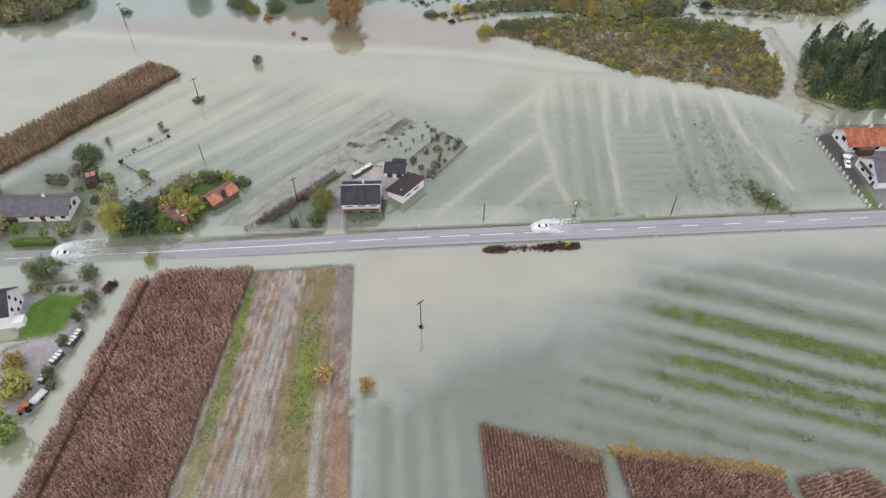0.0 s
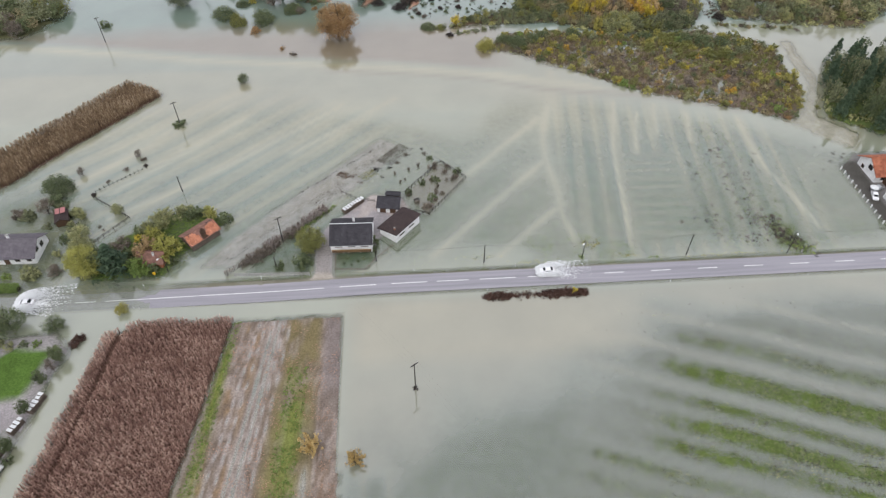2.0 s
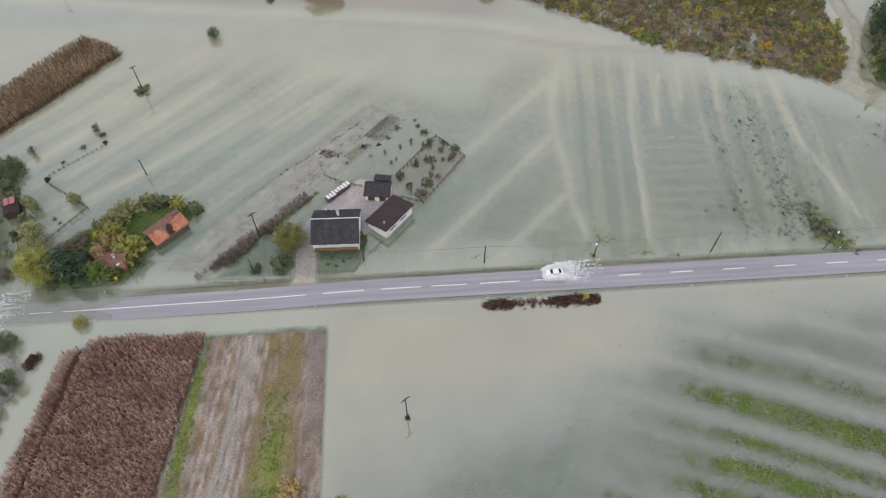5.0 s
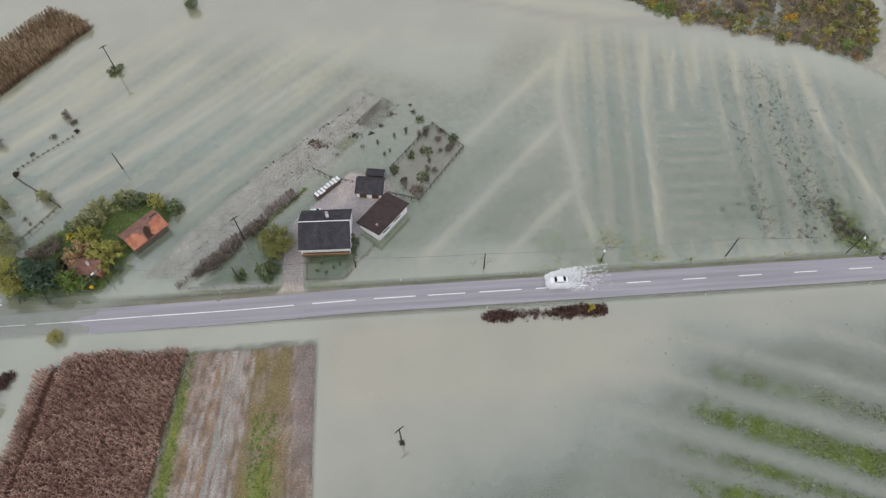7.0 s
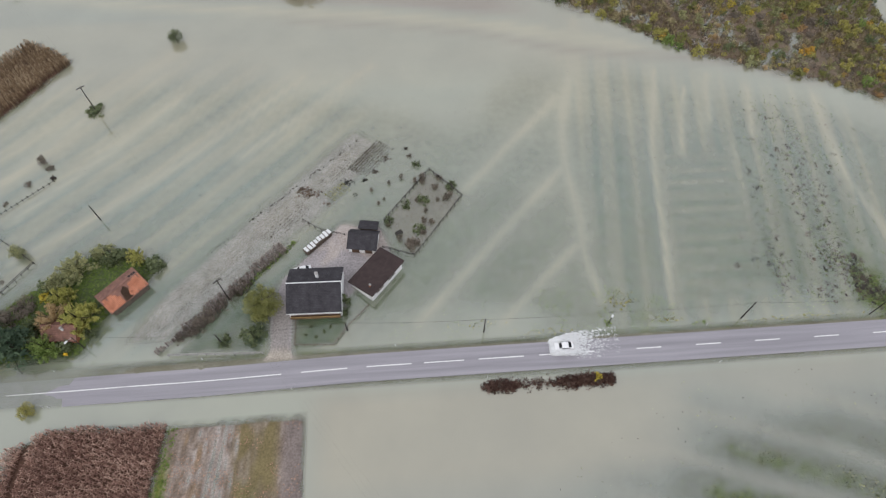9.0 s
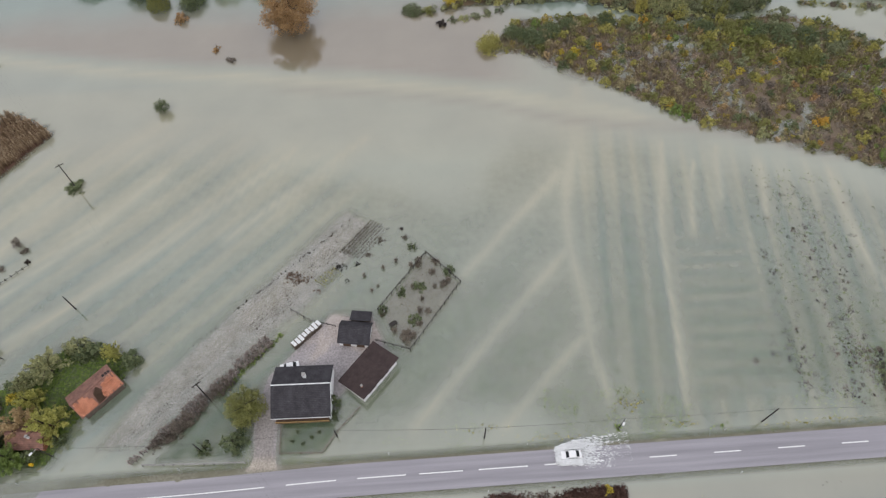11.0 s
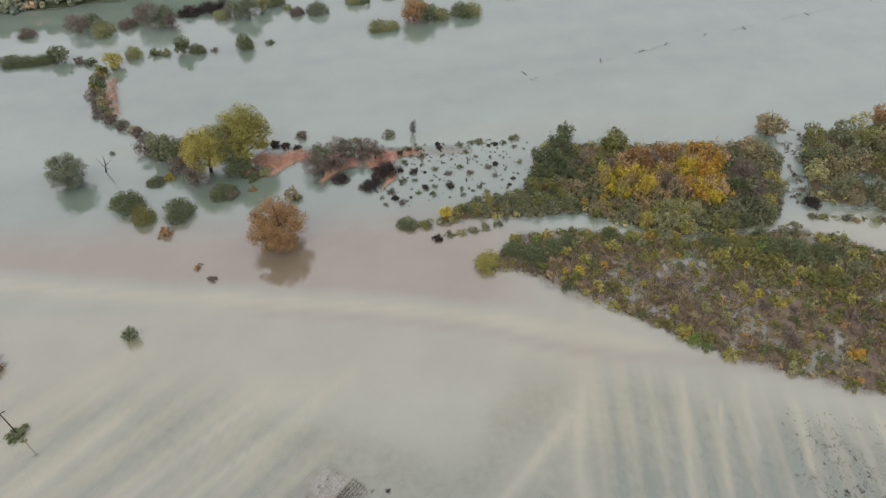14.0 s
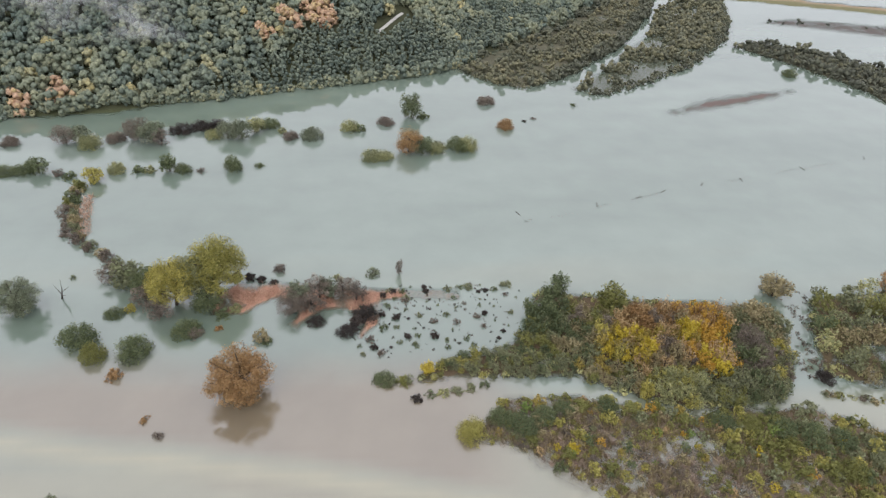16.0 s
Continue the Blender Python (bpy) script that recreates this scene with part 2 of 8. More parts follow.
ASPHALT = asphalt_material()
ROOF_DARK = roof_material("dark_roof_tiles", (0.0382, 0.0357, 0.0408), (0.0723, 0.068, 0.0765), (0.0935, 0.0935, 0.085))
ROOF_BROWN = roof_material("brown_roof_tiles", (0.051, 0.0354, 0.034), (0.0782, 0.0544, 0.0517), (0.0816, 0.0748, 0.0612))
ROOF_GREY = roof_material("violet_grey_roof_tiles", (0.125, 0.112, 0.128), (0.19, 0.17, 0.188), (0.18, 0.172, 0.165))
ROOF_RED = roof_material("orange_clay_tiles", (0.30, 0.085, 0.045), (0.58, 0.22, 0.12), (0.2, 0.11, 0.075))
WHITE = plain("white_render", (0.86, 0.86, 0.85), 0.85, 0.12, 0.6, bump=0.01)
PAINT = plain("road_paint", (0.85, 0.85, 0.84), 0.7, 0.12, 3.0)
GLASS_DARK, _, _, _ = material("window_glass", (0.02, 0.022, 0.025), 0.06, 0, 0.6)
FRAME_BROWN = plain("brown_timber", (0.11, 0.065, 0.04), 0.7, 0.3, 4)
OCHRE = plain("ochre_timber", (0.42, 0.27, 0.11), 0.7, 0.3, 4)
TIMBER = plain("weathered_timber", (0.16, 0.125, 0.10), 0.85, 0.35, 3)
POLE = plain("tarred_pole_timber", (0.045, 0.04, 0.036), 0.85, 0.3, 3)
METAL = plain("galvanised_metal", (0.5, 0.5, 0.5), 0.45, 0.15, 2, metal=0.7)
CONCRETE = plain("concrete", (0.36, 0.35, 0.33), 0.9, 0.25, 1.2, bump=0.01)
BRICK = plain("bare_brickwork", (0.42, 0.17, 0.09), 0.9, 0.35, 2.5)
BARK = plain("bark", (0.075, 0.06, 0.05), 0.9, 0.4, 4)
SHEET = plain("white_sheet_metal", (0.74, 0.75, 0.74), 0.5, 0.15, 1.5)
RUBBER = plain("black_rubber", (0.02, 0.02, 0.02), 0.8, 0.2, 3)

LEAF_DARK = leaf("dark_green_leaves", (0.058, 0.075, 0.042), (0.135, 0.165, 0.08), (0.215, 0.245, 0.12))
LEAF_GREEN = leaf("green_leaves", (0.0846, 0.128, 0.043), (0.194, 0.271, 0.0736), (0.358, 0.424, 0.117))
LEAF_OLIVE = leaf("olive_leaves", (0.131, 0.143, 0.0776), (0.304, 0.316, 0.156), (0.5, 0.475, 0.217))
LEAF_GOLD = leaf("golden_olive_leaves", (0.14, 0.119, 0.042), (0.336, 0.266, 0.07), (0.504, 0.406, 0.112))
LEAF_YELLOW = leaf("yellow_leaves", (0.30, 0.22, 0.03), (0.56, 0.45, 0.06), (0.72, 0.60, 0.12))
LEAF_LEMON = leaf("lemon_green_leaves", (0.20, 0.185, 0.05), (0.42, 0.375, 0.10), (0.62, 0.555, 0.17))
LEAF_RUST = leaf("rust_brown_leaves", (0.16, 0.095, 0.042), (0.345, 0.215, 0.098), (0.50, 0.335, 0.165))
LEAF_PINE = leaf("conifer_needles", (0.032, 0.056, 0.036), (0.078, 0.118, 0.07), (0.132, 0.185, 0.105))
LEAF_WILLOW = leaf("grey_green_leaves", (0.0827, 0.0998, 0.0711), (0.194, 0.22, 0.143), (0.314, 0.339, 0.22))
LEAF_TWIG = leaf("bare_twigs", (0.075, 0.062, 0.05), (0.165, 0.138, 0.11), (0.29, 0.245, 0.19), through_light=0.05)
LEAF_LIME = leaf("yellowing_green_leaves", (0.15, 0.145, 0.042), (0.325, 0.305, 0.085), (0.51, 0.46, 0.15))
LEAF_POPLAR = leaf("pale_yellow_green_leaves", (0.22, 0.22, 0.065), (0.46, 0.45, 0.13), (0.68, 0.63, 0.22), through_light=0.35)
# Greyed and lightened in part to stand in for haze over distant trees.
LEAF_ALDER = leaf("grey_olive_leaves", (0.098, 0.108, 0.066), (0.205, 0.22, 0.12), (0.33, 0.34, 0.195))
LEAF_OAK = leaf("tawny_olive_leaves", (0.15, 0.125, 0.07), (0.31, 0.265, 0.145), (0.47, 0.41, 0.24))
LEAF_BRIAR = leaf("purple_brown_briars", (0.14, 0.10, 0.08), (0.27, 0.195, 0.15), (0.42, 0.32, 0.25))
LEAF_TAN = leaf("pale_tan_leaves", (0.26, 0.17, 0.08), (0.46, 0.33, 0.17), (0.62, 0.48, 0.28))
LEAF_AMBER = leaf("amber_leaves", (0.26, 0.15, 0.03), (0.54, 0.33, 0.06), (0.70, 0.49, 0.12))
LEAF_MOSS = leaf("dull_olive_leaves", (0.095, 0.10, 0.036), (0.205, 0.21, 0.068), (0.32, 0.315, 0.11))
LEAF_BLACK = leaf("dark_bramble_leaves", (0.029, 0.0272, 0.0255), (0.0605, 0.0518, 0.0465), (0.113, 0.0867, 0.0693))
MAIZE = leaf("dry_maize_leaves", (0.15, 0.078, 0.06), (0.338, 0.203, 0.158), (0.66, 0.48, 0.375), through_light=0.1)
GRASS = leaf("grass_blades", (0.075, 0.115, 0.03), (0.14, 0.205, 0.045), (0.26, 0.30, 0.09))
REED = leaf("dry_reed_stems", (0.30, 0.17, 0.11), (0.48, 0.30, 0.21), (0.62, 0.43, 0.31), through_light=0.1)
# Pale bluish tones: haze over the far hillside is put into the colour.
HAZED_WOODS = leaf("mixed_autumn_woods", (0.135, 0.178, 0.152), (0.212, 0.252, 0.192), (0.30, 0.322, 0.215), (0.41, 0.395, 0.235), (0.55, 0.455, 0.20), (0.58, 0.385, 0.275), through_light=0.15, dapple=0.9)
BANKS = leaf("brown_green_bank_scrub", (0.085, 0.09, 0.072), (0.15, 0.16, 0.115), (0.24, 0.235, 0.145), (0.33, 0.29, 0.17), through_light=0.15, dapple=0.9)
STALKS = leaf("grey_brown_stalks", (0.12, 0.095, 0.085), (0.235, 0.19, 0.168), (0.42, 0.355, 0.315), through_light=0.1)
MAIZE_OCHRE = leaf("ochre_maize_leaves", (0.12, 0.08, 0.05), (0.265, 0.182, 0.105), (0.50, 0.39, 0.26), through_light=0.1)
# ---- ground and flood water ----
def lines(*stretches, far=3500.0, growth=1.3):
    """Grid lines: stretches of (start, end, step) in order, and ever wider steps outside them."""
    core = [v for lo, hi, step in stretches for v in np.linspace(lo, hi, round((hi - lo) / step), endpoint=False)] + [stretches[-1][1]]
    after, before, s = [], [], 3.0
    while (after or core)[-1] < far:
        s *= growth
        after.append((after or core)[-1] + s)
    s = 3.0
    while (before or core[:1])[-1] > -far:
        s *= growth
        before.append((before or core[:1])[-1] - s)
    return np.array(before[::-1] + core + after)


HEATH = [(36, 263), (50, 257.5), (75, 239.5), (92, 227), (123, 214.5), (141, 205), (148, 214), (154, 226), (153, 240), (156, 256), (150, 262), (133, 272), (96, 270), (62, 277), (46, 275)]
WOOD = [(12, 281), (25, 284), (30, 290), (50, 296.5), (57, 304), (60, 318), (64, 323), (84, 321), (100, 319), (124, 317.5), (136, 316), (140, 306), (136, 290), (130, 280), (126, 275), (112, 272), (97, 272), (80, 277), (68, 284), (46, 283.5), (28, 283)]
NW_WOOD = [(-215, 271), (-185, 279.5), (-175, 282), (-157, 285.5), (-151, 294), (-146, 305), (-150, 316), (-215, 316)]
EAST_WOOD = [(158, 320), (151, 308), (147, 297), (143, 284), (152, 281), (175, 274), (200, 270), (240, 300), (240, 330), (172, 322)]
SPRUCES = [(154, 209), (160, 203), (168, 195), (200, 196), (215, 225), (194, 246), (171, 244), (164, 228)]
REEDS = [(-42, 311), (-41, 320), (-36, 326), (-24, 326.5), (-8, 324), (10, 323), (30, 323.5), (38, 321), (36, 318.5), (22, 319), (11, 317), (11, 305), (6, 299), (3.5, 301), (6, 306), (5, 311), (-4, 313), (-8, 311), (-14, 303.5), (-17, 306), (-14, 313), (-22, 318), (-31, 310)]
YARD = [(-25.6, 141), (-20, 141), (-20, 150), (-9, 150), (-9, 153), (3, 165), (0, 174), (-10, 175.5), (-18, 167), (-24, 161), (-26.5, 152)]
ISLAND = [(-67, 143.5), (-63.5, 152), (-55, 162), (-53, 167), (-60, 168), (-68, 172), (-87, 158), (-88, 143)]
GARDEN = [(-58, 147), (-49, 146.5), (-22, 172), (-17, 176), (2, 199), (-7, 205), (-46, 164)]
ORCHARD = [(0.7, 175), (7.5, 164.5), (20.5, 181), (12.7, 190)]
WEST_YARD = [(-100, 105), (-91, 104), (-87.5, 108), (-84, 121), (-90, 127), (-104, 126), (-112, 118)]
LAWN = [(-103, 106.5), (-92, 107.5), (-89.5, 121), (-99, 122), (-104, 118)]
FARM = [(-130, 140), (-98, 140), (-95, 150), (-98, 172), (-108, 182), (-120, 178), (-135, 165)]
EAST_YARD = [(144.5, 142), (200, 142), (200, 186), (152, 186), (145, 179)]
HILL = [(-700, 420), (-172, 450), (-124, 459), (-76, 489), (-34, 505), (44, 541), (66, 560), (120, 620), (190, 720), (260, 900), (400, 1500), (-700, 1500)]
FLAT_WOOD = [(44, 541), (68, 514), (87, 507), (114, 526), (166, 589), (215, 680), (260, 800), (190, 720), (120, 620), (66, 560)]
SPIT = [(128, 498), (137, 502), (165, 521), (207, 558), (252, 616), (274, 662), (296, 731), (262, 735), (240, 712), (222, 688), (196, 622), (165, 577), (138, 537), (115, 509), (122, 504)]
EAST_BANK = [(250, 600), (275, 565), (294, 531), (302, 502), (420, 430), (420, 500), (338, 560), (306, 595), (269, 613)]
BAR = [(157, 475.7), (182, 482), (222, 498), (258, 520), (224, 511), (187, 496)]
FAR_FIELD = [(300, 738), (430, 703), (700, 630), (720, 655), (440, 730), (310, 765)]
FAR_MUD = [(300, 664), (330, 655), (384, 636), (600, 575), (620, 610), (420, 668), (330, 682)]
ROAD_Y, ROAD_HALF = 137.5, 3.15
PAPER_MAIZE = [(-77, 124.5), (-70, 128.4), (-45.2, 127.7), (-54.5, 58), (-56, 48), (-92, 48), (-86.6, 64)]


def strip_share(x, y):
    """Across the bare strips south of the road: 0 at their western edge, 1 at the eastern."""
    west, east = -45.2 - (127.7 - y) * 0.134, -17.1 + (127 - y) * 0.022
    return (x - west) / (east - west)


def streaks(x, y, rows):
    """Plumes of silt along stretches: rows of two ends and a width."""
    out = np.zeros(x.shape)
    for ax, ay, bx, by, w in rows:
        wob = (rough(x, y, 26, 2) - 0.5) * 3
        gap, s = line_gap(x + wob, y + wob * 0.5, ax, ay, bx, by)
        out = np.maximum(out, (0.65 * np.exp(-(gap / (0.6 * w)) ** 2) + 0.35 * np.exp(-(gap / (2.2 * w)) ** 2)) * (0.45 + 0.75 * rough(x, y, 9, 5)))
    return out


CREAM_LINE = ((-160, -106, -80, -55, -31, -7, 17, 40, 54, 69, 100), (278, 267.4, 262.1, 258.1, 255.2, 252.1, 248, 242.6, 238.1, 233.6, 224))
BROWN_LINE = ((-60, -38, -15, 9, 32, 53, 75, 96, 111, 130), (257, 252.5, 248.7, 244.9, 240.2, 233.1, 228.2, 224.1, 219.4, 212))
NORTH_PLUMES = [(60, 244, 53, 216, 2.6), (53, 216, 52, 214, 2.4), (52, 214, 48, 192, 2.4), (48, 192, 49, 172, 2.0), (49, 172, 48, 164, 1.7), (48, 164, 50, 150, 1.4), (79, 222, 72, 190, 1.1), (72, 190, 66, 148, 0.8), (94, 219, 89.7, 201, 1.2), (86, 214, 80, 192, 0.7),
                (49, 166.6, 37.6, 156.5, 1.7), (37.6, 156.5, 27, 146, 1.7), (47, 188, 32, 172.5, 1.8), (32, 172.5, 8.5, 147.5, 1.8), (48.7, 212, 22, 183.5, 2.0), (121, 207, 120, 184, 1.5), (120, 184, 125, 152, 1.2), (104, 214, 100, 196, 0.8)]
WEST_PLUMES = [(-89, 170, -70, 182, 1.6), (-70, 182, -51, 198, 1.7), (-51, 198, -21.5, 225, 2.2), (-92, 181, -70, 203.5, 1.3), (-70, 203.5, -56, 219, 1.4), (-108, 182, -92, 199, 3.2), (-92, 199, -77, 221, 3.4), (-77, 221, -60, 238, 3.4), (-37, 197.6, -15, 217, 1.6), (-15, 217, -2, 229, 1.6), (-30, 176, -8, 197, 1.2)]


def flood(x, y):
    """Depth of the water (negative where ground stands out), its silt, its brown, and the colour of the ground."""
    n1, n2, n3 = rough(x, y, 22), rough(x, y, 6, 1), rough(x, y, 2.2, 2)
    depth = np.full(x.shape, 1.6)
    silt = 0.62 + 0.5 * (rough(x, y, 60, 4) - 0.5)
    brown = np.zeros(x.shape)
    cover = np.zeros(x.shape + (3,)) + np.array((0.13, 0.15, 0.075))

    def lay(mask, colour):
        cover[:] = cover * (1 - mask[..., None]) + np.array(colour) * mask[..., None]

    # river and pools in the north
    river = smooth(300, 345, y)
    silt = silt * (1 - river) + 0.13 * river
    pool = smooth(272, 286, y) * (1 - smooth(312, 345, y))
    silt = silt * (1 - pool) + 0.10 * pool
    # Stretched silt tones, partly standing in for uneven sheen on the river.
    streak = rough(x * 0.25 + 0.2 * y, y * 1.6 - 0.3 * x, 30, 31)
    silt += river * (0.30 * (streak - 0.5) + 0.12 * smooth(380, 330, y))
    crest = np.interp(x, *CREAM_LINE) + 2.2 * (n1 - 0.5)
    north = y - crest
    brown = np.maximum(brown, 0.93 * smooth(0.5, 8, north) * (1 - smooth(276, 298, y + 8 * (n1 - 0.5))) * (1 - smooth(30, 62, x)))
    brown = np.maximum(brown, 0.62 * np.exp(-((y - np.interp(x, *BROWN_LINE) + 2.5 * (n1 - 0.5)) / 2.6) ** 2) * smooth(-60, -10, x) * (1 - smooth(118, 140, x)))
    brown = np.maximum(brown, 0.34 * smooth(134, 131, y) * smooth(-20, -12, x))
    brown = np.maximum(brown, 0.20 * smooth(216, 232, y) * (1 - smooth(262, 275, y)))
    pale_band = np.exp(-(north / np.where(north > 0, 1.8, 3.6)) ** 2) * (1 - smooth(62, 95, x)) * (0.55 + 0.6 * rough(x, y, 18, 33))
    brown *= 1 - 0.8 * pale_band
    beige = smooth(200, 222, y + 10 * (n1 - 0.5)) * (1 - smooth(250, 262, y)) * (1 - smooth(70, 100, x))
    silt = np.maximum(silt, (0.60 + 0.25 * rough(x * 0.8 + y * 0.5, y * 1.4, 24, 35)) * beige)
    silt = silt + 0.5 * pale_band
    # flooded meadows north of the road
    meadow = smooth(-7, 12, inside(x, y, [(-140, 141), (150, 141), (160, 185), (120, 209), (88, 224), (40, 226), (20, 212), (-6, 222), (-60, 236), (-140, 215)]) + 14 * (n1 - 0.5))
    plume = np.maximum(streaks(x, y, NORTH_PLUMES), streaks(x, y, WEST_PLUMES))
    depth = depth * (1 - meadow) + meadow * (0.25 + 0.28 * smooth(158, 205, y) + 0.20 * (n1 - 0.5) + 0.10 * (n2 - 0.5) + 0.10 * (n3 - 0.5))
    silt = silt * (1 - meadow) + meadow * (0.34 + 0.30 * n1 + 0.3 * smooth(185, 215, y))
    lay(meadow, (0.225, 0.255, 0.18))
    lay(meadow * smooth(0.45, 0.7, n2) * 0.7, (0.245, 0.24, 0.175))
    lay(meadow * smooth(0.5, 0.75, rough(x, y, 9, 8)) * 0.6, (0.15, 0.205, 0.125))
    depth += 0.14 * meadow * (1 - smooth(-45, -12, x)) * smooth(146, 160, y)
    depth += 0.55 * plume * (meadow + 0.2)
    silt += 0.36 * plume
    # old plough lines: slanting in the west, running north in the east, across between them
    west = meadow * (1 - smooth(-14, 4, x)) * smooth(-130, -110, x)
    wave = np.sin((0.70 * x - 0.72 * y + 3.0 * (rough(x, y, 24, 3) - 0.5)) * 0.72) + 0.5 * np.sin((0.70 * x - 0.72 * y) * 1.9)
    east = meadow * smooth(50, 56, x) * (1 - smooth(126, 134, x))
    wave_e = np.sin((x - 0.14 * (y - 150) + 2.0 * (rough(x, y, 24, 4) - 0.5)) * 0.95) + 0.5 * np.sin((x - 0.14 * (y - 150)) * 2.3)
    cross = smooth(0, 4, inside(x, y, [(67, 147), (92, 147), (93, 192), (73, 192)]))
    wave_c = np.sin((y + 0.05 * x + 1.5 * (rough(x, y, 15, 5) - 0.5)) * 1.5)
    lines_all = west * wave + east * (wave_e * (1 - cross) + wave_c * cross)
    depth += 0.07 * lines_all
    silt += 0.17 * lines_all
    near_road = smooth(9, 1.5, np.abs(y - ROAD_Y) - ROAD_HALF) * (y > ROAD_Y) * smooth(-54, -40, x) * (1 - smooth(143, 147, x))
    depth -= near_road * (0.10 + 0.26 * smooth(0.45, 0.75, n2))
    lay(near_road * smooth(0.4, 0.6, n2), (0.15, 0.19, 0.05))
    # furrowed, weedy part of the meadow in the east
    weed = smooth(-6, 6, inside(x, y, [(84, 150), (97, 185), (101, 212), (123, 206), (126, 180), (112, 146)]))
    depth -= weed * 0.07 * smooth(0.45, 0.85, n2)
    gap, s = line_gap(x, y, 101, 172, 117, 143)
    tail = np.exp(-(gap / 5) ** 2) * smooth(0.25, 0.8, s)
    depth -= tail * 0.34 * smooth(0.35, 0.7, n2)
    furrow = 0.5 + 0.5 * np.sin(x * 1.9 + 0.35 * y)
    lay(weed * 0.5, (0.10, 0.12, 0.06))
    # strips of meadow in the south-east
    c = 0.37 * x + 0.929 * y + 2.4 * (rough(x, y, 30, 6) - 0.5)
    field = smooth(0, 16, inside(x, y, [(12, 62), (44, 117), (66, 131), (170, 131), (170, 40), (12, 40)]) + 14 * (n1 - 0.5))
    clear = smooth(-8, 16, inside(x, y, [(-16, 96), (44, 112), (60, 60), (60, 40), (-16, 40)]) + 14 * (n1 - 0.5))
    depth = depth * (1 - clear) + clear * (0.30 + 0.2 * (n1 - 0.5))
    depth = depth * (1 - field) + field * (0.315 + 0.09 * (n2 - 0.5) + 0.06 * (n3 - 0.5))
    silt = silt * (1 - field) + field * 0.22
    starts = np.interp(c, (80, 95, 102, 109, 114, 123, 133, 142), (30, 34, 52, 57, 62, 64, 66, 72))
    ends = smooth(-9, 12, x - starts + 12 * (n2 - 0.5) + 8 * (n3 - 0.5)) * (1 - smooth(128, 140, x))
    ridge = np.zeros(x.shape)
    for at, w, h in ((123.0, 3.9, 0.50), (114.3, 2.5, 0.40), (108.0, 3.3, 0.46), (101.8, 2.7, 0.40), (94.8, 2.8, 0.29), (132.8, 3.2, 0.29), (141.5, 3.2, 0.15), (88.5, 3.0, 0.26), (82, 3.0, 0.25), (76, 3, 0.25)):
        ridge = np.maximum(ridge, h * np.exp(-((c - at) / w) ** 2))
    gully = np.zeros(x.shape)
    for at, w, k in ((149, 2.0, 0.9), (138.5, 1.6, 0.9), (128.2, 1.8, 0.9), (117.8, 1.5, 0.7), (111.2, 1.0, 0.22), (104.7, 1.0, 0.1), (98.0, 2.0, 0.28), (91.6, 1.3, 0.08), (85.2, 1.3, 0.08)):
        gully = np.maximum(gully, k * np.exp(-((c - at) / w) ** 2))
    depth -= field * ends * (ridge * (0.66 + 0.34 * n2) + 0.20 * (n3 - 0.5) * smooth(0.06, 0.25, ridge))
    depth += field * gully * 0.30
    silt += field * (0.24 * gully - 0.06 * (1 - gully))
    lay(field, (0.185, 0.19, 0.14))
    lay(field * smooth(0.04, 0.26, ridge) * (0.35 + 0.65 * n2), (0.20, 0.205, 0.15))
    lay(field * smooth(0.14, 0.30, ridge * ends) * (0.45 + 0.55 * smooth(0.35, 0.6, n3)), (0.115, 0.155, 0.04))
    lay(field * ends * smooth(0.55, 0.75, n3) * smooth(0.3, 0.15, ridge) * 0.5, (0.17, 0.14, 0.09))
    # silty pool south of the road, and the clear end of it
    silt -= clear * 0.42 * (1 - field)
    silt += 0.35 * smooth(108, 116, y) * (1 - smooth(128, 133, y)) * smooth(-18, -10, x) * (1 - smooth(40, 70, x))
    lay(clear * (1 - field), (0.105, 0.135, 0.075))
    plot = smooth(-3, 5, 6 * (n2 - 0.5) + inside(x, y, [(-14.5, 44), (-14.5, 84), (12.6, 77), (12.6, 44)])) * (1 - field)
    depth = depth * (1 - plot) + plot * (0.34 + 0.10 * np.sin(x * 1.05 + 0.6) + 0.1 * (n2 - 0.5))
    silt = silt * (1 - plot) + plot * (0.15 + 0.3 * smooth(0.4, 1.0, np.sin(x * 1.05 + 0.6)))
    lay(plot, (0.14, 0.175, 0.11))
    # bare strips west of that pool
    u = strip_share(x, y)
    bare = smooth(-0.01, 0.01, u) * (1 - smooth(0.99, 1.01, u + 0.02 * (n3 - 0.5))) * smooth(128.4, 127.4, y + 0.8 * (n3 - 0.5))
    depth = depth * (1 - bare) + bare * (-0.10 - 0.14 * (n2 - 0.5))
    lay(bare, (0.255, 0.208, 0.172))
    lay(bare * smooth(0.35, 0.7, n2) * 0.7, (0.30, 0.25, 0.215))
    wander = u + 0.012 * (rough(x, y, 30, 7) - 0.5)
    blotch, fleck = rough(x, y * 0.35, 2.4, 37), rough(x * 2.2, y * 0.7, 1.6, 39)
    lay(bare * 0.75 * smooth(0.1, 0.9, np.sin(wander * 140)) * smooth(0.3, 0.55, rough(x, y, 3.0, 11)), (0.17, 0.125, 0.095))
    lay(bare * 0.3 * smooth(0.2, 0.9, np.sin(wander * 52 + 1)) * smooth(0.35, 0.6, rough(x, y, 5.0, 13)), (0.38, 0.33, 0.305))
    lay(bare * 0.8 * smooth(0.46, 0.62, blotch) * smooth(0.10, 0.16, u) * (1 - smooth(0.26, 0.36, u)), (0.235, 0.155, 0.085))
    lay(bare * 0.8 * smooth(0.50, 0.64, fleck), (0.16, 0.12, 0.09))
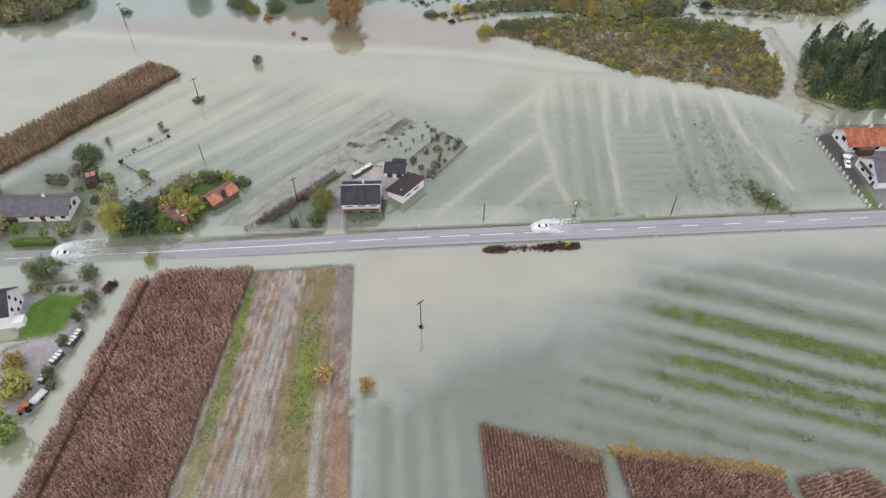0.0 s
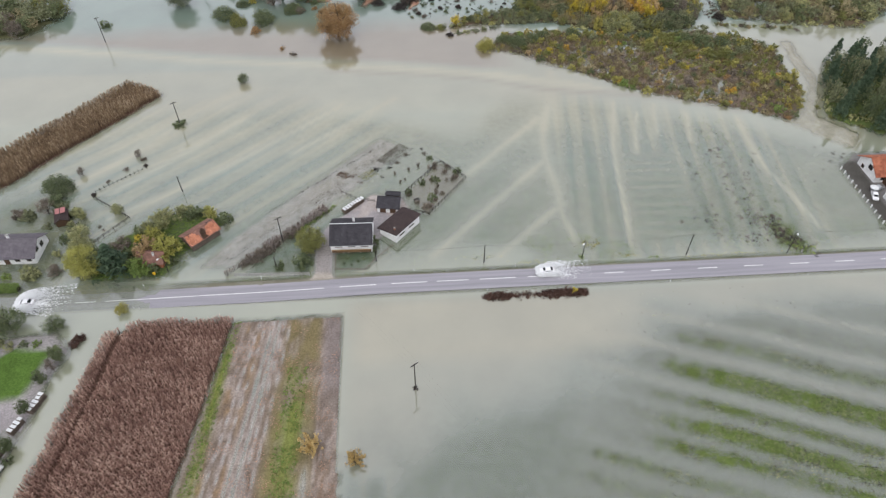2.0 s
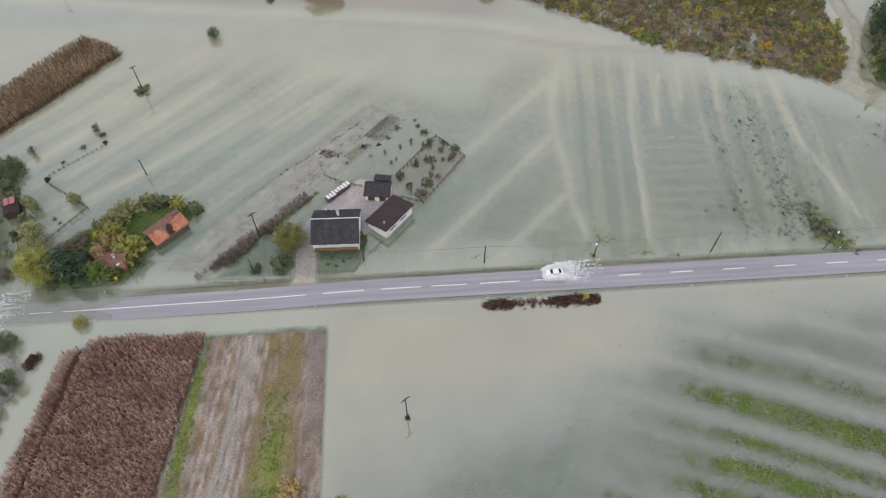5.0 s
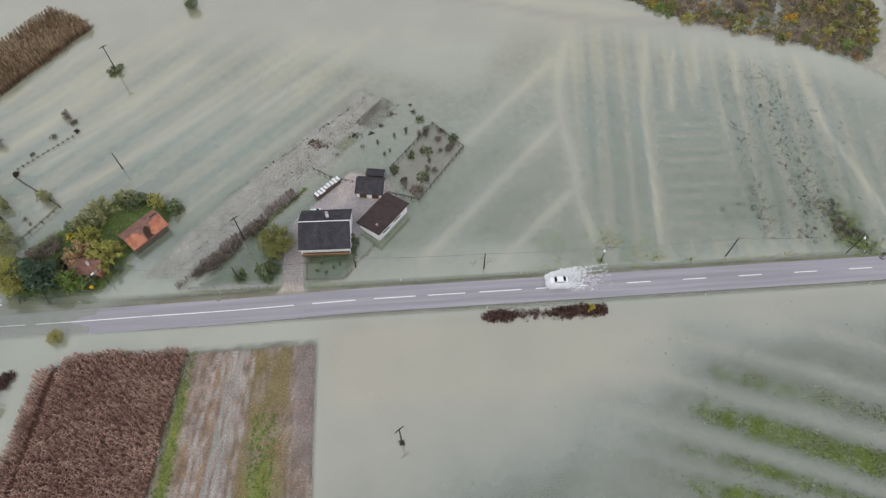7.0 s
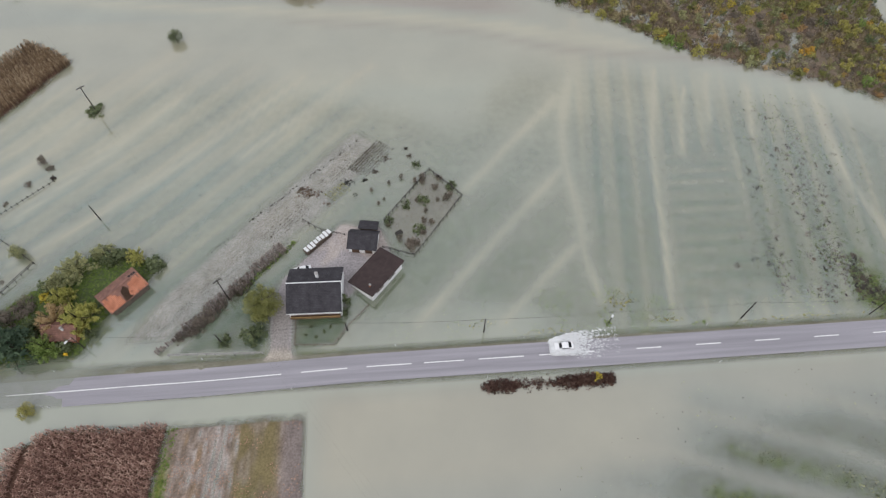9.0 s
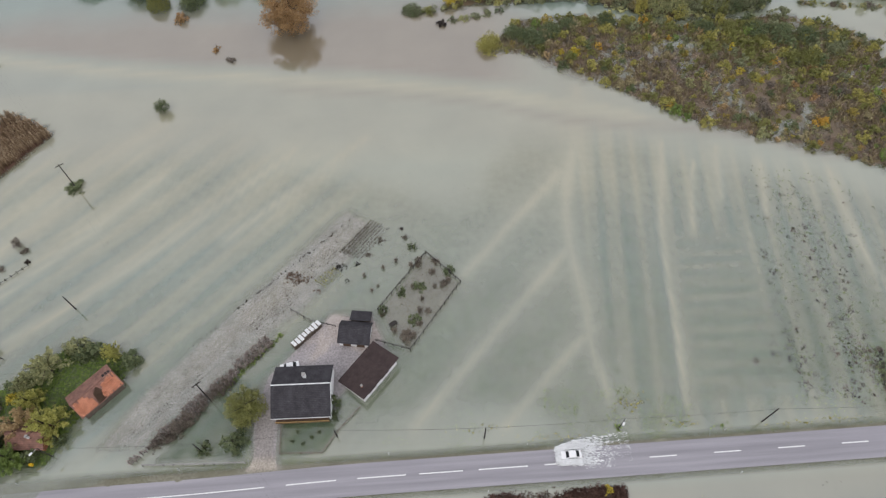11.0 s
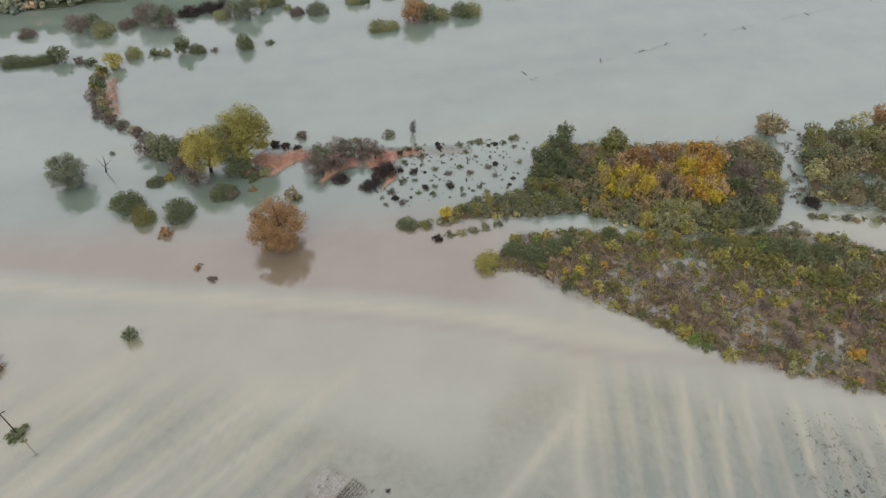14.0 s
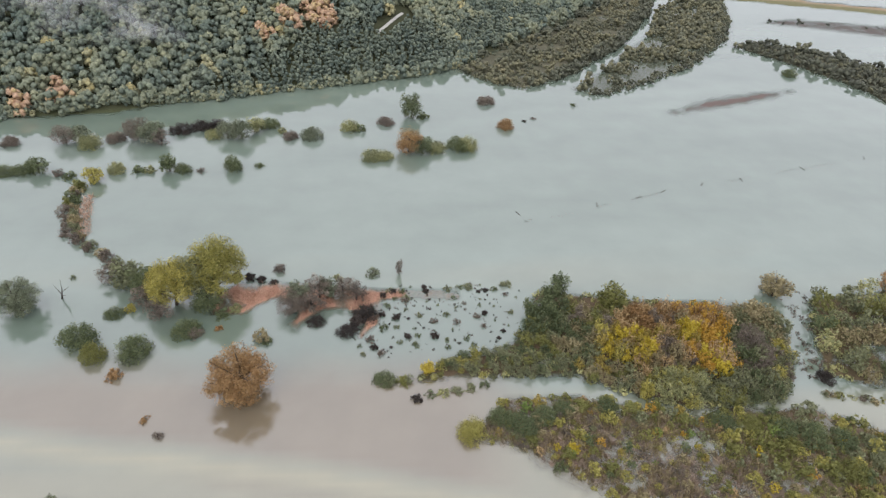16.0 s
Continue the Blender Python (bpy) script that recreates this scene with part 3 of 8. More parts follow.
    lay(bare * smooth(0.46, 0.56, u) * (1 - smooth(0.78, 0.86, u)) * (0.35 + 0.65 * smooth(0.3, 0.6, blotch)), (0.185, 0.15, 0.075))
    lay(bare * smooth(0.82, 0.9, u) * smooth(92, 110, y + 20 * (n2 - 0.5)) * 0.8, (0.205, 0.172, 0.16))
    lay(bare * smooth(0.84, 0.9, u) * (1 - smooth(74, 90, y + 14 * (n2 - 0.5))) * 0.8, (0.24, 0.155, 0.10))
    lay(bare * (1 - smooth(0.01, 0.035, u)) * 0.8, (0.33, 0.29, 0.25))
    green = np.exp(-((u - 0.055 - 0.0016 * (110 - y)) / 0.04) ** 2) * smooth(72, 92, y) * (1 - smooth(116, 125, y)) * smooth(0.15, 0.5, n2)
    green = np.maximum(green, 0.9 * np.exp(-((u - 0.66 - 0.05 * (n2 - 0.5)) / 0.085) ** 2) * smooth(70, 88, y) * (1 - smooth(98, 120, y)) * smooth(0.2, 0.5, n2 + 0.3 * (n3 - 0.5)))
    green = np.maximum(green, 0.6 * np.exp(-((u - 0.10) / 0.06) ** 2) * (1 - smooth(80, 90, y)) * smooth(0.4, 0.6, n2))
    lay(bare * green, (0.165, 0.19, 0.045))
    track = np.zeros(x.shape)
    mid = 0.40 - (122 - y) * 0.0014
    for off, w in ((-0.030, 0.014), (0.026, 0.016), (0.07, 0.006), (0.125, 0.006), (-0.10, 0.005), (-0.16, 0.005)):
        track = np.maximum(track, np.exp(-((u - mid - off) / w) ** 2) * smooth(0.25, 0.55, n2 + 0.2 + (0.2 if abs(off) < 0.04 else -0.1)))
    track = np.maximum(track, np.exp(-((u - 0.785) / 0.022) ** 2) * (1 - smooth(82, 88, y)))
    depth += bare * track * 0.20
    silt -= 0.3 * bare * track
    lay(bare * track * 0.8, (0.46, 0.42, 0.40))
    # maize stands in wet earth
    for ring in (PAPER_MAIZE, [(13.3, 76), (28, 70.8), (40.8, 66.2), (38.5, 48), (13.2, 48)], [(43, 67), (78, 59), (80, 50), (44, 50)], [(80.5, 58), (97, 59), (101, 50), (81, 50)], [(-88, 237), (-103, 246), (-142, 190), (-135, 175)]):
        m = smooth(-0.6, 0.6, inside(x, y, ring))
        depth = depth * (1 - m) + m * (0.04 * n3 - 0.03)
        lay(m, (0.13, 0.075, 0.055))
    # road bank
    bank = smooth(1.6, 0.2, np.abs(y - ROAD_Y) - ROAD_HALF)
    crest = -0.10 + (0.36 + 0.10 * (n2 - 0.5) + 0.08 * (n3 - 0.5)) * smooth(-48, -76, x)
    depth = depth * (1 - bank) + bank * crest
    lay(bank, (0.19, 0.18, 0.13))
    lay(bank * smooth(0.4, 0.6, n2), (0.22, 0.21, 0.16))
    # yards, islands and gardens
    for ring, edge, level, colour, patchy in (
            (YARD, 1.2, -0.05, (0.33, 0.305, 0.305), 0.16), (ISLAND, 2.5, -0.25, (0.105, 0.13, 0.062), 0.3), (WEST_YARD, 2.0, -0.22, (0.30, 0.28, 0.27), 0.15),
            (FARM, 5, 0.10, (0.17, 0.18, 0.12), 0.4), (EAST_YARD, 1.5, -0.15, (0.20, 0.19, 0.18), 0.2)):
        m = smooth(-edge, edge, inside(x, y, ring) + 0.8 * edge * (n2 - 0.5))
        depth = depth * (1 - m) + m * (level + patchy * (n2 - 0.5))
        lay(m, colour)
    lay(smooth(0, 1, x - 144) * smooth(148.2, 147, x - 0.10 * (y - 142)) * smooth(141.6, 143, y) * smooth(183, 180, y), (0.085, 0.08, 0.07))
    lay(smooth(0, 1, x - 143.6) * smooth(149, 147, x) * smooth(141.6, 143, y) * smooth(154, 150, y), (0.12, 0.15, 0.055))
    lay(smooth(-1, 1, inside(x, y, YARD)) * smooth(0.45, 0.62, n2) * smooth(160, 164, y), (0.42, 0.37, 0.34))
    m = smooth(-0.8, 0.8, inside(x, y, [(-19.6, 143.6), (-11, 143.2), (-8.5, 147), (-9.2, 150.6), (-19.6, 150.6)]))
    depth = depth * (1 - m) + m * (0.05 + 0.06 * (n3 - 0.5))
    lay(m, (0.075, 0.115, 0.055))
    m = smooth(-0.8, 0.8, inside(x, y, [(-46, 143.4), (-27.2, 143), (-27.2, 160), (-30.5, 161)]))
    depth = depth * (1 - m) + m * (0.10 + 0.08 * (n2 - 0.5))
    lay(m, (0.10, 0.14, 0.085))
    m = smooth(-0.5, 0.5, inside(x, y, [(-26.4, 140.4), (-20.0, 140.2), (-21.1, 143), (-21.1, 154), (-25.2, 154), (-25.3, 143)]) + 0.5 * (n3 - 0.5))
    depth = depth * (1 - m) + m * (-0.07 + 0.05 * (n3 - 0.5))
    lay(m, (0.29, 0.265, 0.25))
    lay(m * smooth(144, 141.6, y), (0.44, 0.39, 0.33))
    lawn = smooth(-0.6, 0.6, inside(x, y, LAWN))
    depth = depth * (1 - lawn) - 0.3 * lawn
    lay(lawn, (0.085, 0.15, 0.028))
    m = smooth(-1, 1, inside(x, y, [(-96, 80), (-90, 84), (-86.5, 108), (-91, 107), (-104, 105), (-112, 92)]))
    depth = depth * (1 - m) + m * (0.10 * (n2 - 0.55) - 0.02)
    lay(m, (0.36, 0.33, 0.33))
    m = smooth(-1.5, 1.5, inside(x, y, GARDEN) + 1.5 * (n2 - 0.5))
    rows = 0.5 + 0.5 * np.sin((x * 0.76 - y * 0.65) * 3.6)
    depth = depth * (1 - m) + m * (0.11 - 0.08 * rows * n2 - 0.06 * n3)
    lay(m, (0.44, 0.40, 0.39))
    along, across = x * 0.68 + y * 0.73, x * 0.73 - y * 0.68
    lay(m * smooth(0.5, 0.7, n3) * 0.4, (0.31, 0.27, 0.255))
    lay(m * 0.4 * smooth(0.3, 0.9, np.sin(across * 4.2)) * smooth(0.45, 0.65, rough(x, y, 2.6, 15)), (0.25, 0.22, 0.205))
    silt += 0.1 * m
    lay(smooth(-0.6, 0.6, inside(x, y, [(-8.6, 192.2), (-0.9, 201.3), (4.5, 198.3), (-3.1, 189)])) * (0.6 + 0.4 * n3), (0.23, 0.215, 0.195))
    lay(smooth(-0.6, 0.6, inside(x, y, [(-14.8, 184.3), (-9.9, 188.2), (-7.1, 185.3), (-11.8, 182)])) * 0.6, (0.25, 0.25, 0.19))
    m = smooth(-1.0, 1.0, inside(x, y, ORCHARD))
    depth = depth * (1 - m) + m * (0.12 + 0.12 * (n2 - 0.5))
    silt += 0.25 * m
    lay(m, (0.27, 0.245, 0.225))
    # rough land in the north-east
    for ring, level, colour in ((HEATH, -0.10, (0.185, 0.145, 0.105)), (WOOD, -0.10, (0.13, 0.095, 0.06)), (EAST_WOOD, -0.10, (0.13, 0.10, 0.06)), (NW_WOOD, -0.10, (0.12, 0.12, 0.06)), (SPRUCES, -0.2, (0.10, 0.13, 0.04)), (REEDS, -0.08, (0.46, 0.26, 0.185))):
        m = smooth(-1.6, 1.2, inside(x, y, ring) + 3.4 * (n2 - 0.5))
        depth = depth * (1 - m) + m * (level + 0.55 * smooth(0.52, 0.8, n2) * (1 if level > -0.15 else 0))
        lay(m, colour)
        silt -= 0.1 * m
    for ring in ([(73, 255), (75, 263), (90, 262), (86, 253)], [(138, 242), (140, 249), (152, 252), (152, 238)], [(52, 256), (60, 252), (70, 246), (68, 243), (58, 249)], [(122, 313), (127, 317), (131, 312), (125, 309)]):
        m = smooth(-3, 2, inside(x, y, ring) + 5 * (n2 - 0.5)) * smooth(0.35, 0.55, n2)
        depth = depth * (1 - m) + m * 0.16
        lay(m, (0.36, 0.31, 0.28))
    # Pale bed colour stands in for sky reflected in the side channel's water.
    m = smooth(-2.0, 1.6, inside(x, y, [(138, 205), (147, 211), (153, 222), (158, 232), (158, 246), (160, 262), (166, 262), (163, 246), (163, 234), (157, 218), (151, 208), (161, 196), (155, 187), (147, 194)]) + 3 * (n2 - 0.5))
    depth = depth * (1 - m) + m * (0.06 + 0.05 * (n3 - 0.5))
    silt += 0.4 * m
    lay(m, (0.50, 0.46, 0.40))
    m = smooth(-2.5, 2.5, inside(x, y, [(110.5, 158), (108.8, 149), (112.5, 140.6), (119.5, 140.6), (117, 150), (113.5, 158)]) + 6 * (n3 - 0.5))
    depth = depth * (1 - m) + m * (0.03 + 0.22 * (n3 - 0.5))
    lay(m * smooth(0.3, 0.6, n3), (0.13, 0.17, 0.05))
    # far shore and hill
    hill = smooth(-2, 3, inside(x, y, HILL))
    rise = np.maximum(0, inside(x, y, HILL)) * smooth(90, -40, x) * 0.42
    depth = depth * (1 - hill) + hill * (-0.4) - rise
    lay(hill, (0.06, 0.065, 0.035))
    for ring, level, colour, edge in ((FLAT_WOOD, -0.02, (0.13, 0.125, 0.085), 3), (SPIT, 0.12, (0.12, 0.11, 0.07), 3), (EAST_BANK, -0.3, (0.08, 0.075, 0.05), 3), (BAR, -0.02, (0.17, 0.13, 0.115), 3),
                                      (FAR_FIELD, -0.2, (0.20, 0.19, 0.10), 3), (FAR_MUD, 0.0, (0.14, 0.12, 0.11), 6)):
        m = smooth(-edge, edge, inside(x, y, ring) + edge * 1.6 * (n1 - 0.5))
        depth = depth * (1 - m) + m * (level + 0.2 * (n2 - 0.5))
        lay(m, colour)
    lay(smooth(-2, 2, inside(x, y, FAR_FIELD)) * smooth(752, 758, y + 0.27 * (x - 300)), (0.36, 0.27, 0.18))
    grow = smooth(1500, 2600, np.hypot(x, y))
    depth = depth * (1 - grow) - 4 * grow
    return depth, np.clip(silt, 0, 1), np.clip(brown, 0, 1), np.clip(cover, 0, 1)


def sheet(name, gx, gy, gz, mat, layer, col):
    """A grid as one sheet with a colour for each place."""
    idx = np.arange(gx.size).reshape(gx.shape)
    faces = np.stack([idx[:-1, :-1], idx[:-1, 1:], idx[1:, 1:], idx[1:, :-1]], -1).reshape(-1, 4)
    me = mesh_from(name, np.stack([gx.ravel(), gy.ravel(), gz.ravel()], 1), faces, mat, flat=False)
    at = me.attributes.new(layer, "FLOAT_COLOR", "POINT")
    at.data.foreach_set("color", np.concatenate([col.reshape(-1, 3), np.ones((col.size // 3, 1))], 1).astype(np.float32).ravel())
    return tagged(new(name, me), kind="structure")


GX, GY = np.meshgrid(lines((-320, -145, 3.0), (-145, -58, 1.4), (-58, 20, 0.65), (20, 170, 1.25), (170, 430, 3.2)), lines((40, 141, 1.3), (141, 205, 0.8), (205, 335, 1.5), (335, 720, 3.0)))
DEPTH, SILT, BROWN, COVER = flood(GX, GY)
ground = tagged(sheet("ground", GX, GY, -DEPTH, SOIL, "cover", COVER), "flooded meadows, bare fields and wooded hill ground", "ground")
WX, WY = np.meshgrid(lines((-320, -145, 4.5), (-145, -58, 2.2), (-58, 20, 1.4), (20, 132, 1.1), (132, 170, 2.2), (170, 430, 6)), lines((40, 131, 1.1), (131, 205, 1.7), (205, 335, 2.6), (335, 720, 6)))
deep, silty, browned, _ = flood(WX, WY)
HIDE = 1 - np.exp(-2.1 * np.maximum(deep, 0.0))
HIDE = np.clip(0.94 * HIDE + 0.06 * smooth(0, 0.05, deep), 0, 1)
water = tagged(sheet("water", WX, WY, np.zeros(WX.shape), FLOOD, "state", np.stack([HIDE, silty, browned], -1)), "still, silty, grey-green flood water over fields", "water")


def ground_z(x, y):
    """Height of the ground at places, read off the grid."""
    x, y = np.atleast_1d(np.asarray(x, float)), np.atleast_1d(np.asarray(y, float))
    xs, ys = GX[0], GY[:, 0]
    i, j = np.clip(np.searchsorted(xs, x) - 1, 0, len(xs) - 2), np.clip(np.searchsorted(ys, y) - 1, 0, len(ys) - 2)
    u, v = (x - xs[i]) / (xs[i + 1] - xs[i]), (y - ys[j]) / (ys[j + 1] - ys[j])
    return -((DEPTH[j, i] * (1 - u) + DEPTH[j, i + 1] * u) * (1 - v) + (DEPTH[j + 1, i] * (1 - u) + DEPTH[j + 1, i + 1] * u) * v)


# ---- road ----
def road_level(x):
    return 0.14 - 0.16 * float(smooth(-46, -80, np.array(x)))


def road_shift(x):
    """The road bends gently southwards in the west."""
    return -0.1 - 0.85 * float(smooth(0, -46, np.array(x))) - 0.25 * float(smooth(-46, -85, np.array(x)))


def ribbon(name, x0, x1, y0, y1, lift, mat, parent=None, label="", step=4.0):
    xs = np.linspace(x0, x1, max(2, int((x1 - x0) / step) + 1))
    v, f = [], []
    for x in xs:
        z = road_level(x) + lift
        c = road_shift(x)
        worn = 0.018 * float(smooth(-30, -50, np.array(x))) if y1 - y0 > 1 else 0.0
        w0, w1, w2 = (worn * (math.sin(0.9 * x + k) + math.sin(0.37 * x + 2 * k)) for k in (0, 1.7, 3.1))
        v += [(x, y0 + c, z - 0.03 + w0), (x, (y0 + y1) / 2 + c, z + 0.4 * w1), (x, y1 + c, z - 0.03 + w2), (x, y1 + c, z - 0.4), (x, y0 + c, z - 0.4)]
    for i in range(len(xs) - 1):
        for a, b in ((0, 1), (1, 2), (2, 3), (4, 0)):
            f.append((5 * i + a, 5 * i + 5 + a, 5 * i + 5 + b, 5 * i + b))
    return hang(name, mesh_from(name, v, f, mat, flat=True), parent, label)


road = tagged(ribbon("road", -900, 900, ROAD_Y - ROAD_HALF, ROAD_Y + ROAD_HALF, 0.0, ASPHALT, step=2.0), "wet grey asphalt country road, partly flooded", "road", kind="structure")
for x0, x1 in [(-118, -110), (-104, -92), (-89, -83.4), (-81, -22.5), (-18.2, -8.2), (-4, 5.8), (8.5, 17.3), (20.5, 30.5), (33.9, 46.1)] + [(55.5 + 13.35 * i, 61.1 + 13.35 * i) for i in range(10)]:
    for a in np.arange(x0, x1, 12):
        ob = ribbon("lane_marking", float(a), float(min(a + 12, x1)), ROAD_Y + 0.08, ROAD_Y + 0.30, 0.03, PAINT, road)
# ---- plants: forms shared by many trees ----
def ball(n):
    v = RNG.normal(size=(n, 3))
    return v / np.linalg.norm(v, axis=1, keepdims=True)


def leaf_cards(place, normal, size, thin=0.6):
    """Small pointed leaves at places, facing along normals."""
    n = len(place)
    a = np.cross(normal, ball(n))
    a /= np.linalg.norm(a, axis=1, keepdims=True) + 1e-9
    b = np.cross(normal, a)
    s = size[:, None]
    v = np.stack([place + a * s * 1.25, place - a * s * 0.75 - b * s * thin, place - a * s * 0.75 + b * s * thin], 1).reshape(-1, 3)
    return v, np.arange(3 * n).reshape(n, 3)


def leaf_diamonds(place, normal, size, thin=0.6):
    """Small diamond leaves at places, facing along normals."""
    n = len(place)
    a = np.cross(normal, ball(n))
    a /= np.linalg.norm(a, axis=1, keepdims=True) + 1e-9
    b = np.cross(normal, a)
    s = size[:, None]
    v = np.stack([place - a * s, place - b * s * thin, place + a * s, place + b * s * thin], 1).reshape(-1, 3)
    return v, np.arange(4 * n).reshape(n, 4)


def crown_form(name, mat, shape, r, h, clumps, leaves, size, thin=0.6):
    """A crown of leaf clumps round a tree of radius r and height h that stands at the origin."""
    k = ball(clumps)
    q = RNG.random(clumps) ** 0.4
    if shape == "round":
        c = k * q[:, None] * np.array((r * 0.84, r * 0.84, h * 0.43)) + np.array((0, 0, h * 0.51))
        rc = r * (0.21 + 0.15 * RNG.random(clumps))
    elif shape == "egg":
        q = RNG.random(clumps) ** 0.38
        c = k * q[:, None] * np.array((r * 0.84, r * 0.84, h * 0.42)) + np.array((0, 0, h * 0.46))
        rc = r * (0.15 + 0.11 * RNG.random(clumps))
    elif shape == "plume":
        limb = ball(44)
        limb[:, 2] = np.abs(limb[:, 2]) + 0.12
        limb /= np.linalg.norm(limb, axis=1, keepdims=True)
        reach = 0.66 + 0.38 * RNG.random(44)
        li = RNG.integers(0, 44, clumps)
        t = 0.22 + 0.76 * RNG.random(clumps) ** 0.8
        c = limb[li] * (t * reach[li])[:, None] * np.array((r * 0.96, r * 0.96, h * 0.8)) + k * r * 0.06
        c[:, 2] += h * (0.2 - 0.12 * t * (1 - limb[li][:, 2]))
        rc = r * (0.17 - 0.10 * t)
    elif shape == "dome":
        c = k * q[:, None] * np.array((r * 0.82, r * 0.82, h * 0.72))
        c[:, 2] = np.abs(c[:, 2]) + h * 0.06
        rc = r * (0.18 + 0.16 * RNG.random(clumps))
    elif shape == "spread":
        c = k * q[:, None] * np.array((r * 0.85, r * 0.85, h * 0.33)) + np.array((0, 0, h * 0.62))
        c[:, 2] -= 0.25 * h * (np.hypot(c[:, 0], c[:, 1]) / r) ** 2
        rc = r * (0.15 + 0.13 * RNG.random(clumps))
    else:
        t = RNG.random(clumps) ** 0.75
        ang = RNG.random(clumps) * 6.283
        rad = r * (1 - t) * (0.45 + 0.5 * RNG.random(clumps))
        c = np.stack([rad * np.cos(ang), rad * np.sin(ang), h * (0.06 + 0.9 * t)], 1)
        rc = r * (0.28 * (1 - t) + 0.10)
    ci = RNG.integers(0, clumps, leaves)
    d = ball(leaves)
    p = c[ci] + rc[ci][:, None] * d * (0.45 + 0.5 * RNG.random((leaves, 1)))
    p[:, 2] = np.maximum(p[:, 2], 0.02)
    out = d + 0.7 * ball(leaves) + np.array((0, 0, 0.25))
    out /= np.linalg.norm(out, axis=1, keepdims=True)
    v, f = leaf_cards(p, out, size * (0.6 + 0.8 * RNG.random(leaves)), thin)
    tint = np.clip(0.5 + 0.45 * (RNG.random(clumps)[ci] - 0.5) + 0.34 * (RNG.random(leaves) - 0.5), 0.02, 0.98)
    return mesh_from(name, v, f, mat, np.repeat(tint, 3))


def trunk_form(r, h, lean=0.04, limbs=6, low=0.25):
    bm = bmesh.new()
    rod(bm, (0, 0, -0.5), (lean * h, 0, h * 0.45), 0.035 * h * 0.8 + 0.06, 0.025 * h * 0.8, 7)
    rod(bm, (lean * h, 0, h * 0.44), (lean * h * 0.6, 0.05 * h, h * 0.88), 0.02 * h, 0.006 * h, 6)
    for i in range(limbs):
        a, z = i * 2.4 + 0.5, h * (low + 0.4 * i / limbs)
        rod(bm, (lean * z, 0, z), (0.72 * r * math.cos(a), 0.72 * r * math.sin(a), min(h * 0.9, z + 0.3 * h)), 0.012 * h, 0.004 * h, 5)
    me = bpy.data.meshes.new("trunk")
    bm.to_mesh(me)
    bm.free()
    me.materials.append(BARK)
    return me


FORMS = {}
for kind, mat in (("dark", LEAF_DARK), ("green", LEAF_GREEN), ("olive", LEAF_OLIVE), ("gold", LEAF_GOLD), ("yellow", LEAF_YELLOW), ("rust", LEAF_RUST), ("willow", LEAF_WILLOW), ("lime", LEAF_LIME), ("tan", LEAF_TAN), ("alder", LEAF_ALDER), ("oak", LEAF_OAK), ("amber", LEAF_AMBER), ("moss", LEAF_MOSS), ("lemon", LEAF_LEMON)):
    FORMS[kind] = [(crown_form("crown", mat, "round", 4, 8, 70, 1400, 0.31), trunk_form(4, 8), 4, 8) for _ in range(2)]
    FORMS[kind + "_bush_small"] = [(crown_form("foliage", mat, "dome", 1.4, 2.0, 22, 260, 0.17), None, 1.4, 2.0) for _ in range(3)]
    FORMS[kind + "_wood"] = [(crown_form("crown", mat, "round", 4, 8, 42, 350, 0.41), trunk_form(4, 8), 4, 8) for _ in range(3)]
    FORMS[kind + "_bush"] = [(crown_form("foliage", mat, "dome", 2, 3, 34, 560, 0.21), None, 2, 3) for _ in range(2)]
for kind, mat in (("dark", LEAF_DARK), ("olive", LEAF_OLIVE), ("lime", LEAF_LIME), ("rust", LEAF_RUST), ("willow", LEAF_WILLOW), ("lemon", LEAF_LEMON)):
    shape = "spread" if kind in ("olive", "lime", "lemon") else "egg"
    FORMS[kind + "_big"] = [(crown_form("crown", mat, shape, 8, 17, 190, 16000, 0.20), trunk_form(8, 17, 0.06, 9, 0.12), 8, 17)]
for kind, mat in (("moss", LEAF_MOSS), ("lime", LEAF_LIME), ("olive", LEAF_OLIVE), ("rust", LEAF_RUST), ("tan", LEAF_TAN), ("green", LEAF_GREEN), ("dark", LEAF_DARK), ("amber", LEAF_AMBER)):
    FORMS[kind + "_fine"] = [(crown_form("crown", mat, "egg", 6, 10, 120, 4600, 0.20), trunk_form(6, 10), 6, 10)]
for kind, mat in (("lime", LEAF_POPLAR), ("tan", LEAF_TAN), ("olive", LEAF_OLIVE), ("green", LEAF_GREEN)):
    FORMS[kind + "_plume"] = [(crown_form("crown", mat, "plume", 5, 8, 420, 9500, 0.135), trunk_form(5, 8, 0.03, 9, 0.12), 5, 8)]
FORMS["gold_plume"] = [(crown_form("crown", leaf("honey_leaves", (0.27, 0.18, 0.055), (0.53, 0.38, 0.15), (0.72, 0.57, 0.30)), "plume", 3, 5, 260, 3600, 0.12), trunk_form(3, 5, 0.03, 9, 0.12), 3, 5)]
FORMS["moss_dense"] = [(crown_form("crown", LEAF_MOSS, "egg", 5, 8, 210, 9000, 0.15), trunk_form(5, 8), 5, 8)]
FORMS["lime_dense"] = [(crown_form("crown", LEAF_POPLAR, "egg", 5, 8, 210, 9000, 0.15), trunk_form(5, 8), 5, 8)]
FORMS["pine_wood"] = FORMS["pine"] = [(crown_form("crown", LEAF_PINE, "cone", 3, 11, 90, 1500, 0.34, 0.4), trunk_form(1.0, 11, 0.0, 3), 3, 11) for _ in range(2)]
